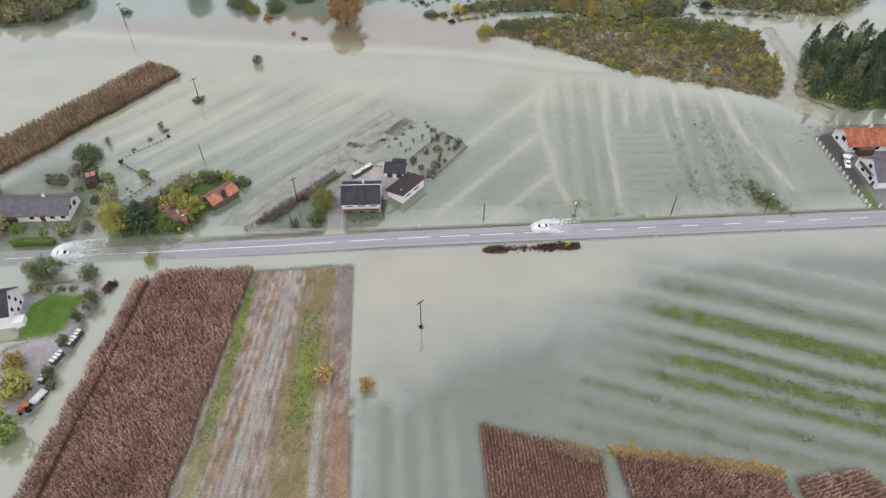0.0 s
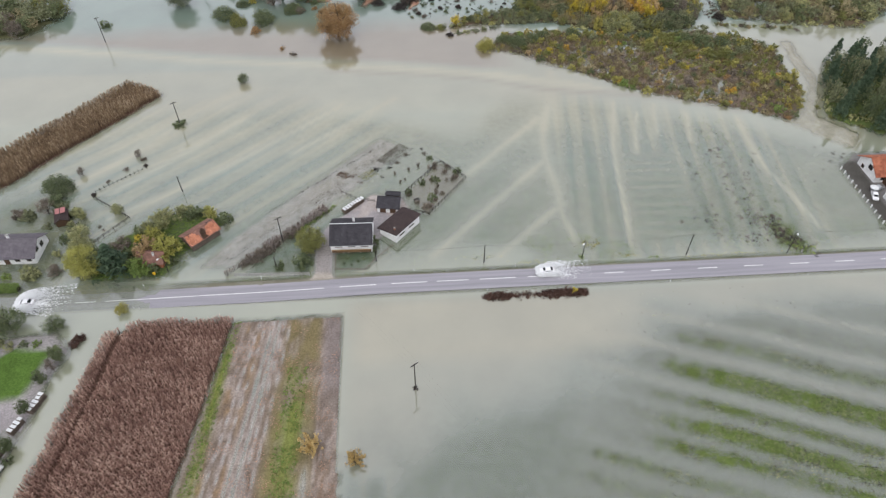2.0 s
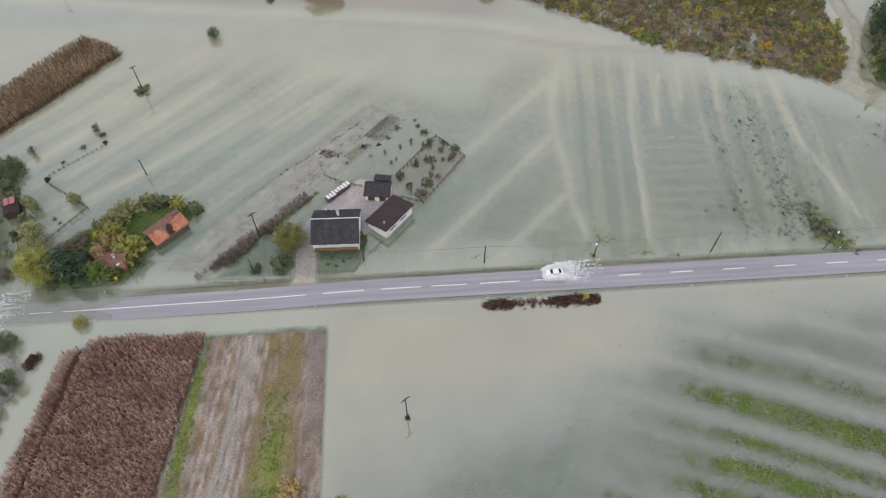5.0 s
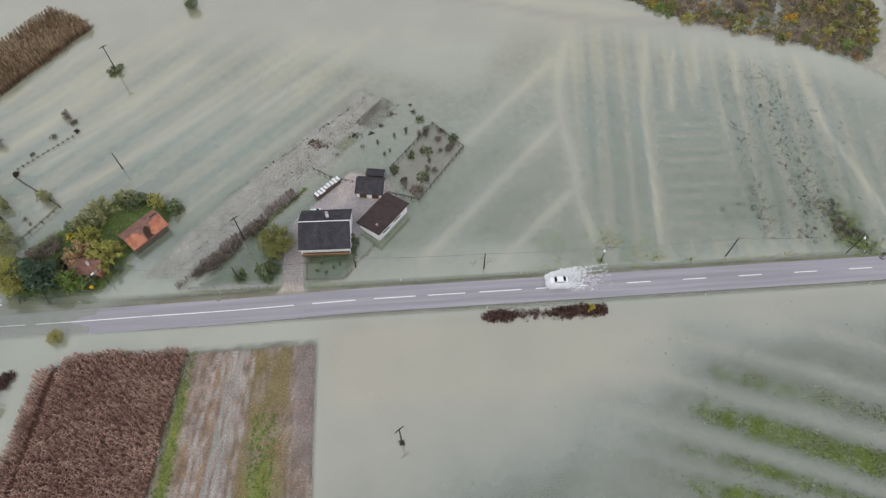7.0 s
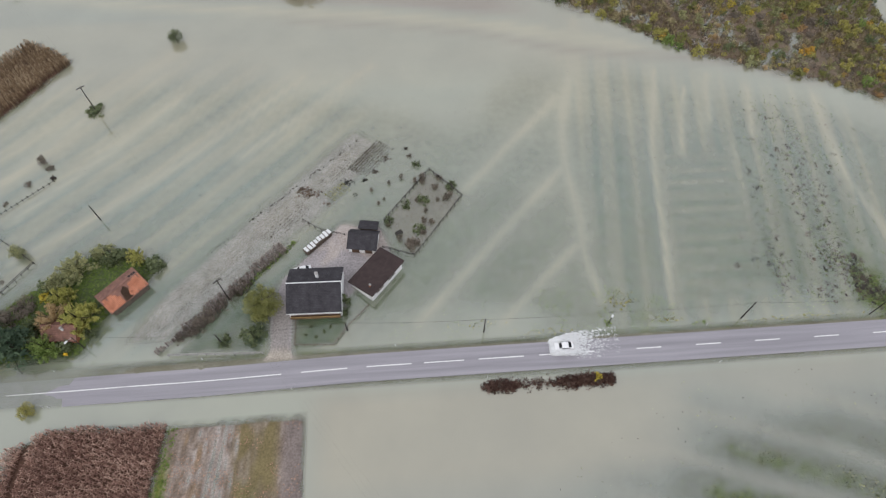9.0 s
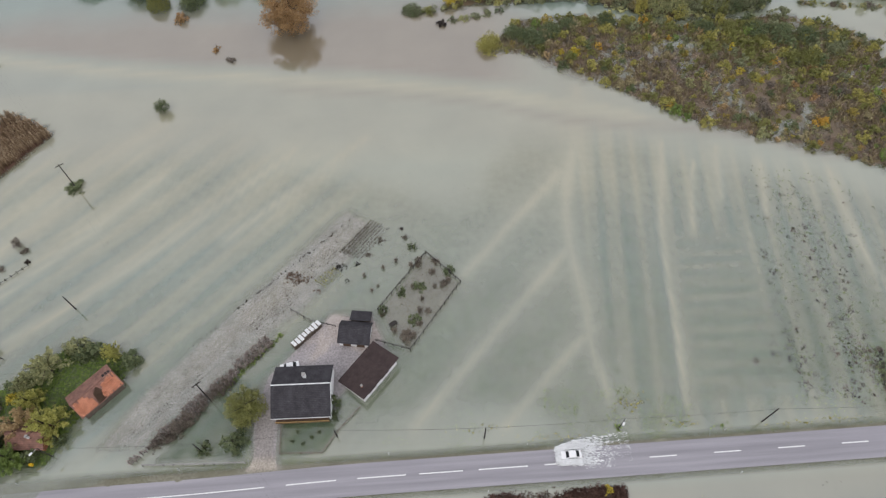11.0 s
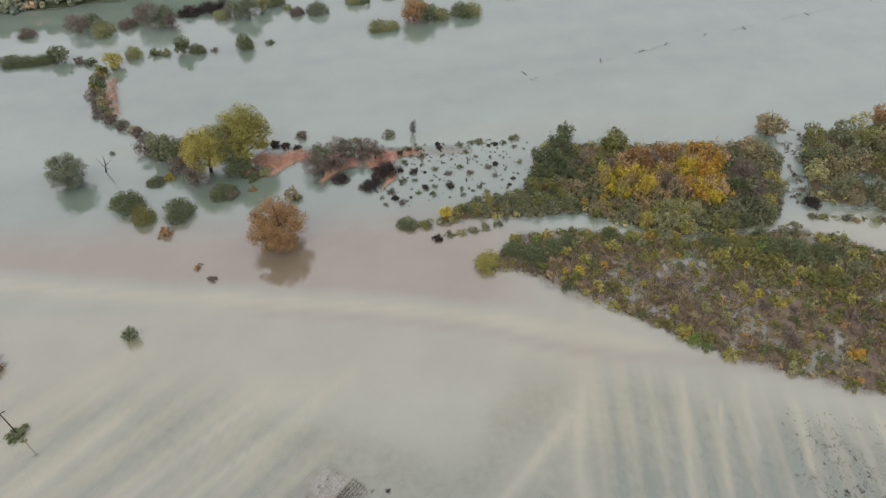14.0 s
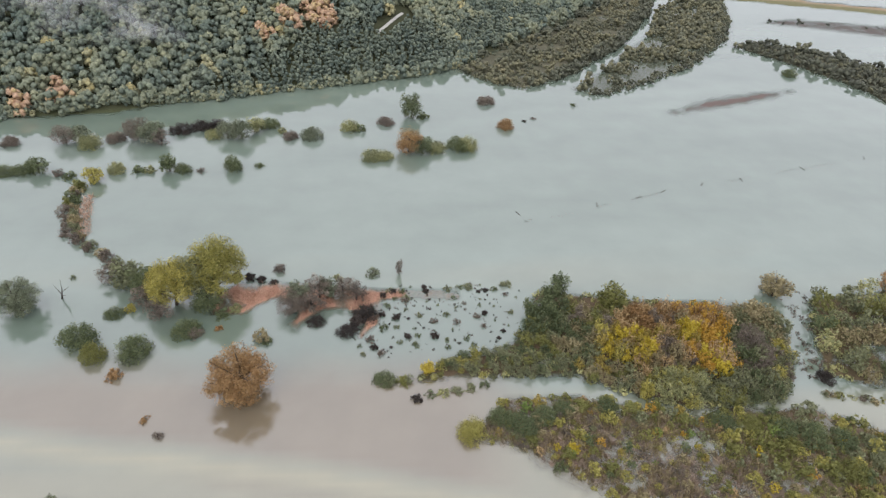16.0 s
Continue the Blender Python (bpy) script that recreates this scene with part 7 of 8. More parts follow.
def chimney(parent, x, y, z0, z1, mat=None, w=0.6):
    c = part("chimney", block(x - w / 2, x + w / 2, y - w / 2, y + w / 2, z0, z1, 0.03), mat or WHITE, parent)
    part("chimney_cap", block(x - w / 2 - 0.08, x + w / 2 + 0.08, y - w / 2 - 0.08, y + w / 2 + 0.08, z1, z1 + 0.1, 0.02), CONCRETE, c)


# the house by the road, with its balcony
h = house("house", -15.1, 155.6, -1.5, 11.8, 10.4, 3.6, 6.1, ROOF_DARK, "white house with dark tiled roof and ochre timber balcony", ridge_at=0.35, over=0.3, trim=SHEET, over_s=0.6)
for x in (-3.6, 0.1, 3.8):
    window(h, x, -5.2, 2.15, 2.2, 1.05, "-y")
for x in (-3.6, 0.0, 3.6):
    window(h, x, -5.2, -0.15, 1.4, 1.0, "-y")
window(h, 5.9, -1.5, 2.0, 1.2, 1.1, "+x")
window(h, -5.9, 1.5, 2.0, 1.2, 1.1, "-x")
chimney(h, 0.6, 2.2, 4.8, 7.0, WHITE, 0.6)
b = part("balcony", block(-5.6, 5.6, -6.2, -5.2, 1.0, 1.15, 0.02), FRAME_BROWN, h, "dark balcony floor")
part("balcony_rail", block(-5.6, 5.6, -6.28, -6.12, 1.88, 2.0, 0.02), OCHRE, b, "ochre timber handrail")
part("balcony_rail", block(-5.6, 5.6, -6.24, -6.18, 1.28, 1.36, 0.01), OCHRE, b, "ochre timber lower rail")
for i in range(38):
    part("baluster", block(-5.55 + i * 0.3, -5.43 + i * 0.3, -6.22, -6.17, 1.15, 1.9), FRAME_BROWN, b)
part("gutter", rod(bmesh.new(), (-6.2, -5.9, 3.22), (6.2, -5.9, 3.22), 0.07, None, 6), SHEET, h, "white sheet gutter")
part("verge_board", rod(bmesh.new(), (6.2, -5.8, 3.3), (6.2, 0.35, 6.2), 0.07, None, 4), SHEET, h, "white verge board")

# the barn with a single slope
bn = base("barn", -1.2, 159.5, 0, 49, label="long white barn with a brown single-slope roof", category="barn")
part("wall", walls(10.8, -3.1, 3.1, -3.05, 3.3, 2.3, 3.32), WHITE, bn)
part("roof", roof_slabs(11.7, -3.5, 3.9, -3.7, 3.5, 2.25, 3.58, 0.14), ROOF_BROWN, bn)
for x in (-2.6, 1.6):
    window(bn, x, -3.1, 1.3, 2.4, 0.55, "-y")
chimney(bn, -3.9, -1.4, 2.9, 3.9, BRICK, 0.35)

# the two sheds in the yard
sh = house("shed", -4.3, 168.9, -9, 6.6, 5.0, 2.1, 3.5, ROOF_DARK, "small dark-roofed shed with white front in the yard", ridge_at=0.9, over=0.35, category="shed")
for x in (-1.6, 1.5):
    part("shed_door", block(x - 0.9, x + 0.9, -2.56, -2.5, -0.1, 1.8, 0.01), FRAME_BROWN, sh, "brown board door")
sh2 = base("lean_to", -3.0, 173.0, 0, -9, label="low dark-roofed lean-to behind the shed", category="shed")
part("wall", walls(4.2, -1.1, 1.1, -1.05, 2.2, 1.7, 2.22), TIMBER, sh2)
part("roof", roof_slabs(4.8, -1.1, 1.4, -1.4, 2.3, 1.75, 2.35, 0.12), ROOF_DARK, sh2)

# the ruined house under orange tiles
ROOF_WORN = roof_material("weathered_clay_tiles", (0.21, 0.115, 0.092), (0.37, 0.195, 0.15), (0.16, 0.12, 0.10))
ROOF_FRESH = roof_material("orange_clay_tiles", (0.48, 0.18, 0.10), (0.70, 0.30, 0.18), (0.30, 0.15, 0.10))
# Dark timber colour on the walls stands in for shade and growth below the eaves.
rh = house("old_house", -59.7, 159.2, 45, 9.2, 5.8, 2.4, 4.0, ROOF_WORN, "old house with broken orange clay tile roof", wall_mat=TIMBER, over=0.5, ridge_at=-0.2)
for x0, x1, y0, y1 in ((-5.0, -0.9, -3.35, -0.4), (0.7, 4.9, -3.35, -0.35)):
    for i in range(int((x1 - x0) / 0.3)):
        lo, hi = y0 + 0.5 * RNG.random() * (i % 3 == 0), y1 - 1.1 * RNG.random() ** 3
        hi -= 1.9 * max(0, 1 - i / 4) if x0 > 0 else 1.2 * max(0, (i - 8) / 4)
        z0, z1 = 4.15 + (lo + 0.2) * 0.593, 4.15 + (hi + 0.2) * 0.593
        xa = x0 + 0.3 * i
        tiles = bmesh.new()
        v = [tiles.verts.new(q) for q in ((xa, lo, z0), (xa + 0.15, lo, z0 + 0.06), (xa + 0.29, lo, z0), (xa, hi, z1), (xa + 0.15, hi, z1 + 0.06), (xa + 0.29, hi, z1))]
        tiles.faces.new((v[0], v[1], v[4], v[3])), tiles.faces.new((v[1], v[2], v[5], v[4])), tiles.faces.new((v[0], v[2], v[1]))
        part("tile_row", tiles, ROOF_FRESH, rh, "brighter relaid orange tiles")
# Black slabs paint the dark inside of three holes; the roof stays closed.
for x0, x1, y0, y1 in ((2.9, 3.4, 0.25, 1.25), (3.6, 4.05, 0.2, 1.2), (4.2, 4.65, 0.15, 1.1)):
    gap = block(x0, x1, y0, y1, -0.05, 0.03)
    for q in gap.verts:
        q.co.z += 4.1 - (q.co.y + 0.2) * 0.516
    part("roof_hole", gap, RUBBER, rh, "black slab painting the unlit inside of a roof hole")
# Dark brown sheet paints the shade inside a collapsed gap in the tiles.
sag = bmesh.new()
v = [sag.verts.new((x, y, 4.125 + (y + 0.2) * 0.593)) for x, y in ((-0.9, -3.3), (0.9, -3.3), (1.5, -2.0), (0.75, -0.5), (-0.6, -1.3))]
sag.faces.new(v)
bmesh.ops.solidify(sag, geom=sag.faces[:], thickness=0.03)
part("bare_patch", sag, FRAME_BROWN, rh, "dark brown sheet painting the shade of a collapsed gap")
oh = house("old_house", -71.2, 150.4, -4, 7.0, 5.0, 2.2, 4.0, ROOF_WORN, "low house with orange tiles half hidden by trees", wall_mat=BRICK, over=0.4)
chimney(oh, 1.0, -0.8, 3.2, 4.5, WHITE, 0.45)

# the farmhouse and its red shed
fh = house("farmhouse", -115.2, 156.6, -1, 22, 9, 3.0, 5.6, ROOF_GREY, "long white farmhouse with violet-grey tiled roof", over=0.7)
for x in (6.2, 9.4):
    window(fh, x, -4.5, 1.0, 1.4, 1.1, "-y")
window(fh, 0.0, -4.5, 1.0, 1.4, 1.1, "-y")
part("door", block(2.4, 3.9, -4.56, -4.5, 0.0, 2.1, 0.01), FRAME_BROWN, fh, "dark timber door")
window(fh, 11.0, -1.6, 2.3, 1.6, 1.3, "+x")
window(fh, 11.0, 1.2, 1.6, 1.6, 1.5, "+x")
# Solid block: its dark brown stands in for the shade of a porch recess.
part("porch", block(-9.5, -4.5, -5.6, -4.4, -0.3, 2.4, 0.02), FRAME_BROWN, fh, "solid brown block coloured for the shade of a recessed porch")
chimney(fh, 3.4, 0.6, 4.6, 6.6, WHITE)
rs = house("red_shed", -102.8, 169.4, -70, 5.0, 3.4, 1.9, 2.8, ROOF_BROWN, "small shed with brown and red sheet roof", wall_mat=FRAME_BROWN, over=0.3, category="shed")
part("red_sheet", block(-2.7, -0.1, -1.3, 1.5, 2.92, 2.97, 0.01), plain("red_sheet_metal", (0.42, 0.17, 0.16), 0.5, 0.2, 1.5), rs, "red metal roof sheet")

# the tall white house beside the lawn
wh = house("house", -112.2, 114.6, 8, 14, 9.6, 5.2, 9.0, ROOF_DARK, "tall white gabled house beside a bright lawn", over=0.5)
for y, z in ((-2.4, 0.8), (0.2, 0.8), (2.6, 0.8), (-2.0, 3.3), (1.6, 3.3), (0.0, 6.0)):
    window(wh, 7.0, y, z, 1.0, 1.2, "+x")
part("terrace", block(6.99, 9.5, -5.2, -2.6, -0.5, 2.2, 0.03), WHITE, wh, "white flat-topped annexe")

# houses across the meadow
eh = house("house", 158.6, 175.2, 0, 15, 10, 3.2, 6.3, ROOF_RED, "white house with bright orange tiled roof", over=0.7)
window(eh, -7.5, -1.0, 2.4, 2.0, 1.6, "-x")
window(eh, -7.5, 2.2, 0.6, 1.4, 1.2, "-x")
window(eh, -5.0, -5.0, 1.0, 1.4, 1.2, "-y")
window(eh, 3.0, -5.0, 1.0, 1.4, 1.2, "-y")
chimney(eh, 2.0, 1.2, 5.0, 7.2, WHITE)
# Closed block, dark brown in place of the shade inside an open porch.
part("porch", block(-4.5, 0.5, -7.5, -4.99, 0, 2.8, 0.02), FRAME_BROWN, eh, "closed brown block coloured for the shade inside an open porch")
house("annexe", 170.5, 172.0, 90, 11, 9, 3.0, 5.8, ROOF_RED, "orange tiled annexe behind the white house", over=0.6, category="house")
eh2 = house("house", 158.0, 157.0, 0, 15, 12.5, 3.6, 7.6, ROOF_GREY, "white gabled house with violet-grey roof and terrace", over=0.6)
for y, z in ((-2.5, 1.0), (2.2, 1.0), (0.0, 4.0)):
    window(eh2, -7.5, y, z, 1.6, 1.3, "-x")
bal = part("balcony", block(-9.0, -7.51, -3.6, 3.6, 3.3, 3.45, 0.02), CONCRETE, eh2, "narrow balcony slab")
part("balcony_rail", block(-9.0, -8.9, -3.6, 3.6, 3.45, 4.35, 0.02), FRAME_BROWN, bal, "dark timber balcony front")
part("door", block(-7.56, -7.5, -5.0, -3.9, -0.2, 1.9, 0.01), FRAME_BROWN, eh2, "dark timber door")
chimney(eh2, 1.0, 1.0, 6.4, 8.6, WHITE)
ps = base("parasol", 148.6, 166.0, 0, 0, label="round white parasol in the paved yard", category="parasol")
part("pole", rod(bmesh.new(), (0, 0, -0.3), (0, 0, 2.3), 0.04), METAL, ps)
part("canopy", rod(bmesh.new(), (0, 0, 1.9), (0, 0, 2.5), 1.35, 0.06, 10), SHEET, ps, "white fabric canopy")
house("house", 183, 188, 20, 12, 9, 2.8, 5.2, ROOF_RED, "low white house with orange roof by the water", over=0.6)
house("garage", 170, 150, 0, 8, 8, 2.6, 4.0, ROOF_DARK, "white garage with dark roof in the eastern yard", over=0.4, category="garage")


# ---- poles, lamps and wires ----
def pole(x, y, h, arm=0.0, turn=0.0, label="tarred timber power pole in flood water"):
    p = base("power_pole", x, y, 0, turn, label=label, category="pole", group="power poles")
    part("post", rod(bmesh.new(), (0, 0, -0.8), (0, 0, h), 0.17, 0.11, 10), POLE, p)
    if arm:
        part("crossarm", block(-arm / 2, arm / 2, -0.09, 0.09, h - 0.5, h - 0.32, 0.01), POLE, p)
        for a in (-arm / 2 + 0.1, 0, arm / 2 - 0.1):
            part("insulator", rod(bmesh.new(), (a, 0, h - 0.32), (a, 0, h - 0.06), 0.07, 0.05, 8), CONCRETE, p, "pale ceramic insulator")
    return p


LINE = [(-166, 341, 12), (-122, 279, 11), (-78, 217, 9.6), (-35.6, 156.2, 9.6), (1.4, 104, 10.6), (42, 46, 10.5)]
for x, y, h in LINE:
    pole(x, y, h, 2.2, 36)
for x, y, h in ((22.3, 143.9, 7.0), (80.8, 143.2, 8.2), (-69.7, 180.6, 6.2), (-36.2, 145.4, 5.0), (-8.2, 146.4, 4.4)):
    pole(x, y, h, 0, 0, "plain timber pole beside the road and fields")


def street_lamp(x, y, h, turn):
    p = base("street_lamp", x, y, 0, turn, label="slim dark street lamp with white head", category="street lamp", group="street lamps")
    part("post", rod(bmesh.new(), (0, 0, -0.6), (0, 0, h), 0.12, 0.08, 10), POLE, p)
    part("arm", rod(bmesh.new(), (0, 0, h - 0.1), (0, -1.1, h + 0.15), 0.05, 0.04, 8), METAL, p)
    part("lamp_head", block(-0.22, 0.22, -1.75, -1.0, h + 0.08, h + 0.25, 0.05), SHEET, p, "white lamp housing")


for x, y, h in ((50.6, 144, 6.4), (110.3, 142.2, 8.2), (-66.5, 146.4, 6.0)):
    street_lamp(x, y, h, -35)


def wire(a, b, sag, thick=0.004):
    """A hanging wire between two places."""
    curve = bpy.data.curves.new("wire", "CURVE")
    curve.dimensions, curve.bevel_depth, curve.bevel_resolution = "3D", thick, 0
    s = curve.splines.new("POLY")
    s.points.add(14)
    for i, q in enumerate(s.points):
        t = i / 14
        p = Vector(a).lerp(Vector(b), t)
        q.co = (p.x, p.y, p.z - sag * 4 * t * (1 - t), 1)
    curve.materials.append(POLE)
    return tagged(new("overhead_wire", curve), "thin dark overhead wire between poles", "wire", "overhead wires")


for (ax, ay, ah), (bx, by, bh) in zip(LINE, LINE[1:]):
    for o in (-1.0, 0, 1.0):
        c, s = o * math.cos(radians(36)), o * math.sin(radians(36))
        wire((ax + c, ay + s, ah - 0.06), (bx + c, by + s, bh - 0.06), 1.2)
ROADSIDE = [(-66.5, 146.4, 6.0), (-36.2, 145.4, 5.0), (-8.2, 146.4, 4.4), (22.3, 143.9, 7.0), (50.6, 144, 6.2), (80.8, 143.2, 8.1), (110.3, 142.2, 8.0), (150, 144, 7)]
for (ax, ay, ah), (bx, by, bh) in zip(ROADSIDE, ROADSIDE[1:]):
    wire((ax, ay, ah - 0.1), (bx, by, bh - 0.1), 0.6, 0.026)

# ---- fences and posts ----
def fence(places, gap, h, label, mat=None, rails=2, width=0.09, rail_h=0.07, closed=False):
    """Posts and rails along a line of corners."""
    (x0, y0) = places[0]
    f = base("fence", x0, y0, 0, 0, label=label, category="fence")
    mat = mat or TIMBER
    ring = places + places[:1] if closed else places
    for (ax, ay), (bx, by) in zip(ring, ring[1:]):
        span = math.hypot(bx - ax, by - ay)
        n = max(1, round(span / gap))
        ang = math.atan2(by - ay, bx - ax)
        for i in range(n + 1):
            px, py = ax + (bx - ax) * i / n - x0, ay + (by - ay) * i / n - y0
            part("post", block(px - width / 2, px + width / 2, py - width / 2, py + width / 2, -0.5, h * (0.94 + 0.1 * math.sin(i * 7.1))), mat, f)
        for k in range(rails):
            z = h * (0.45 + 0.42 * k)
            ob = part("rail", block(0, span, -0.03, 0.03, z - rail_h / 2, z + rail_h / 2), mat, f)
            ob.matrix_basis = pose(ax - x0, ay - y0, 0, 0, 0, math.degrees(ang))
    return f


fence([(0.7, 175.2), (12.7, 190), (20.5, 181.2), (7.8, 164.6), (0.2, 167.4)], 1.8, 1.2, "dark timber fence round the flooded orchard", POLE, 2, 0.14, 0.12)
fence([(-92, 157), (-83, 169), (-97, 179.4)], 2.0, 1.1, "dark timber fence standing in flood water", POLE, 2, 0.14, 0.12)
fence([(-97, 182), (-84, 193.4)], 1.5, 0.9, "row of dark stakes in flood water", POLE, 1, 0.13, 0.06)
fence([(-47.4, 143.1), (-33, 142.4), (-26.8, 142.2)], 2.2, 1.0, "low grey fence along the road verge", CONCRETE, 3, 0.16, 0.16)
fence([(-19.8, 150), (-19.8, 143.6), (-11.2, 143.1), (-8.2, 147.2), (-3.4, 152.2)], 2.0, 0.9, "low dark fence round the front garden", TIMBER, 2, 0.12, 0.10)
fence([(-19.4, 176.6), (-14.8, 173.4), (-9.0, 171.6)], 2.0, 1.1, "dark wire fence behind the yard", POLE, 2, 0.12, 0.08)
fence([(-84.4, 149.6), (-79, 141.6)], 1.6, 1.0, "dark leaning fence beside the road", POLE, 2, 0.12, 0.1)
wf = base("post_fence", 144.2, 142.4, 0, 0, label="row of white posts along a dark bank", category="fence")
for i in range(16):
    part("post", block(-0.16, 0.16, 2.35 * i - 0.16, 2.35 * i + 0.16, -0.4, 1.25, 0.03), WHITE, wf, "white concrete post")
for i, (x, y, r) in enumerate(((141.0, 189.6, 1.0), (143.2, 181.6, 1.3), (146.0, 186.4, 1.6), (148.6, 185.6, 1.4), (147.4, 183.4, 1.2), (138.6, 178, 0.7), (133, 172.4, 0.5))):
    plant("black_bush", x, y, r, 0.45, "lying low in the shallow water", "low dark weeds by the eastern yard")
part("chain_rail", block(-0.03, 0.03, 0, 35.3, 0.75, 0.81), METAL, wf, "thin metal rail")
for i in range(7):
    part("post", block(3.2 + 2.4 * i, 3.5 + 2.4 * i, -0.16, 0.16, -0.4, 1.25, 0.03), WHITE, wf, "white concrete post")


def marker(x, y, lean=0):
    m = base("marker_post", x, y, -0.1, 0, label="white roadside marker post with black band", category="marker post", group="roadside marker posts")
    part("post", block(-0.07, 0.07, -0.05, 0.05, 0, 1.05, 0.02), SHEET, m)
    part("band", block(-0.074, 0.074, -0.054, 0.054, 0.72, 0.9), RUBBER, m, "black reflector band")


for x, y in ((-72, 141.3), (-40, 141.8), (-20, 133.6), (-72.5, 133.4), (-71, 133.2), (2.4, 142.0), (72.4, 142.0), (114.4, 142.0), (73, 133.3), (112, 133.2), (22, 133.3), (31, 141.9)):
    marker(x, y)
mb = base("post_box", -69.6, 144.6, 0, 0, label="bright yellow box on a post by the road", category="post box")
part("post", rod(bmesh.new(), (0, 0, -0.4), (0, 0, 0.9), 0.05), METAL, mb)
part("box", block(-0.35, 0.35, -0.25, 0.25, 0.9, 1.7, 0.06), plain("yellow_paint", (0.7, 0.42, 0.02), 0.5, 0.15, 2), mb)


# ---- stacks, vehicles and yard things ----
def wood_stack(x, y, turn, length, label, width=1.5, high=1.5):
    """Firewood under loose white sheets."""
    st = base("wood_stack", x, y, 0, turn, label=label, category="wood stack", group="covered wood stacks")
    n = max(2, round(length / 1.05))
    logs = bmesh.new()
    for i in range(int(length / 0.34)):
        for k in range(4):
            cx, cz = -length / 2 + 0.17 + i * 0.34, 0.18 + 0.34 * k
            rod(logs, (cx, -width / 2 + 0.12 * math.sin(i * 3 + k), cz), (cx, width / 2 + 0.12 * math.sin(i * 5 + k * 2), cz), 0.165, 0.155, 6)
    part("firewood", logs, TIMBER, st, "stacked split logs")
    for i in range(n):
        x0 = -length / 2 + i * length / n
        ob = part("cover_sheet", block(0.12, length / n - 0.12, -width / 2 + 0.1 + 0.2 * math.sin(i * 5), width / 2 - 0.05 + 0.2 * math.sin(i * 3.3), 0, 0.06, 0.01), SHEET, st, "white cover sheet")
        ob.matrix_basis = pose(x0, 0, high + 0.03 * math.sin(i * 9), 5 * math.sin(i * 4.0), 4 * math.sin(i * 7), 5 * math.sin(i * 3))
    return st


wood_stack(-15.4, 169.8, 43, 8.0, "long firewood stack under white sheets in the yard", 1.6, 1.5)
wood_stack(-87.6, 105.6, 72, 5.2, "firewood stack under white sheets beside evergreens")
wood_stack(-90.0, 99.8, 67, 4.0, "firewood stack under white sheets near the yard")
wood_stack(-91.2, 93.6, 75, 2.4, "short firewood stack under white sheets")
wood_stack(-95.0, 91.4, 5, 4.0, "pile of timber under pale sheets in the yard", 1.2, 0.9)


def car(name, x, y, turn, label, paint, z=0.0):
    c = base(name, x, y, z, turn, label=label, category="car")
    bm = bmesh.new()
    prof = [(-2.1, 0.35), (-2.12, 0.72), (-1.9, 0.86), (-1.15, 0.93), (-0.55, 1.38), (0.85, 1.42), (1.62, 1.02), (2.05, 0.92), (2.1, 0.4)]
    rings = []
    for yy, k in ((-0.84, 0.0), (-0.80, 0.05), (0.80, 0.05), (0.84, 0.0)):
        rings.append([bm.verts.new((px, yy * (0.86 if pz > 1.1 else 1), pz + (k if pz > 0.5 else 0))) for px, pz in prof])
    for a, b in zip(rings, rings[1:]):
        for i in range(len(prof) - 1):
            bm.faces.new((a[i], a[i + 1], b[i + 1], b[i]))
        bm.faces.new((a[-1], a[0], b[0], b[-1]))
    bm.faces.new(rings[0]), bm.faces.new(rings[-1][::-1])
    bmesh.ops.recalc_face_normals(bm, faces=bm.faces)
    body = part("body", bm, paint, c)
    for x0, x1, z0, z1, nm in ((-1.13, -0.60, 0.99, 1.37, "windscreen"), (0.90, 1.56, 1.10, 1.45, "rear_window")):
        g = bmesh.new()
        s = 0.09
        up0, up1 = (z0, z1) if nm == "windscreen" else (z1, z0)
        v = [g.verts.new(q) for q in ((x0, -0.66, up0 + s), (x1, -0.6, up1 + s), (x1, 0.6, up1 + s), (x0, 0.66, up0 + s))]
        g.faces.new(v)
        bmesh.ops.solidify(g, geom=g.faces, thickness=0.02)
        part(nm, g, GLASS_DARK, body)
    for yy in (-0.845, 0.845):
        part("side_window", block(-0.75, 1.2, yy * 0.93 - 0.02, yy * 0.93 + 0.02, 1.0, 1.3, 0.01), GLASS_DARK, body)
    for wx in (-1.32, 1.32):
        for wy in (-0.8, 0.8):
            wheel = part("wheel", rod(bmesh.new(), (wx, wy - 0.1, 0.32), (wx, wy + 0.1, 0.32), 0.32, None, 16), RUBBER, c)
            part("rim", rod(bmesh.new(), (wx, wy - 0.105, 0.32), (wx, wy + 0.105, 0.32), 0.19, None, 12), METAL, wheel)
    for yy in (-0.6, 0.6):
        part("headlight", block(-2.13, -2.05, yy - 0.16, yy + 0.16, 0.66, 0.8, 0.02), SHEET, body)
        part("tail_light", block(2.06, 2.12, yy - 0.14, yy + 0.14, 0.72, 0.86, 0.02), BRICK, body)
    return c


WHITE_PAINT, _, _, _ = material("white_car_paint", (0.8, 0.8, 0.8), 0.25, 0, 0.5)
SILVER_PAINT, _, _, _ = material("silver_car_paint", (0.42, 0.43, 0.44), 0.3, 0.5, 0.5)
SPRAY = plain("white_spray", (0.85, 0.86, 0.86), 0.6, 0.05, 2)


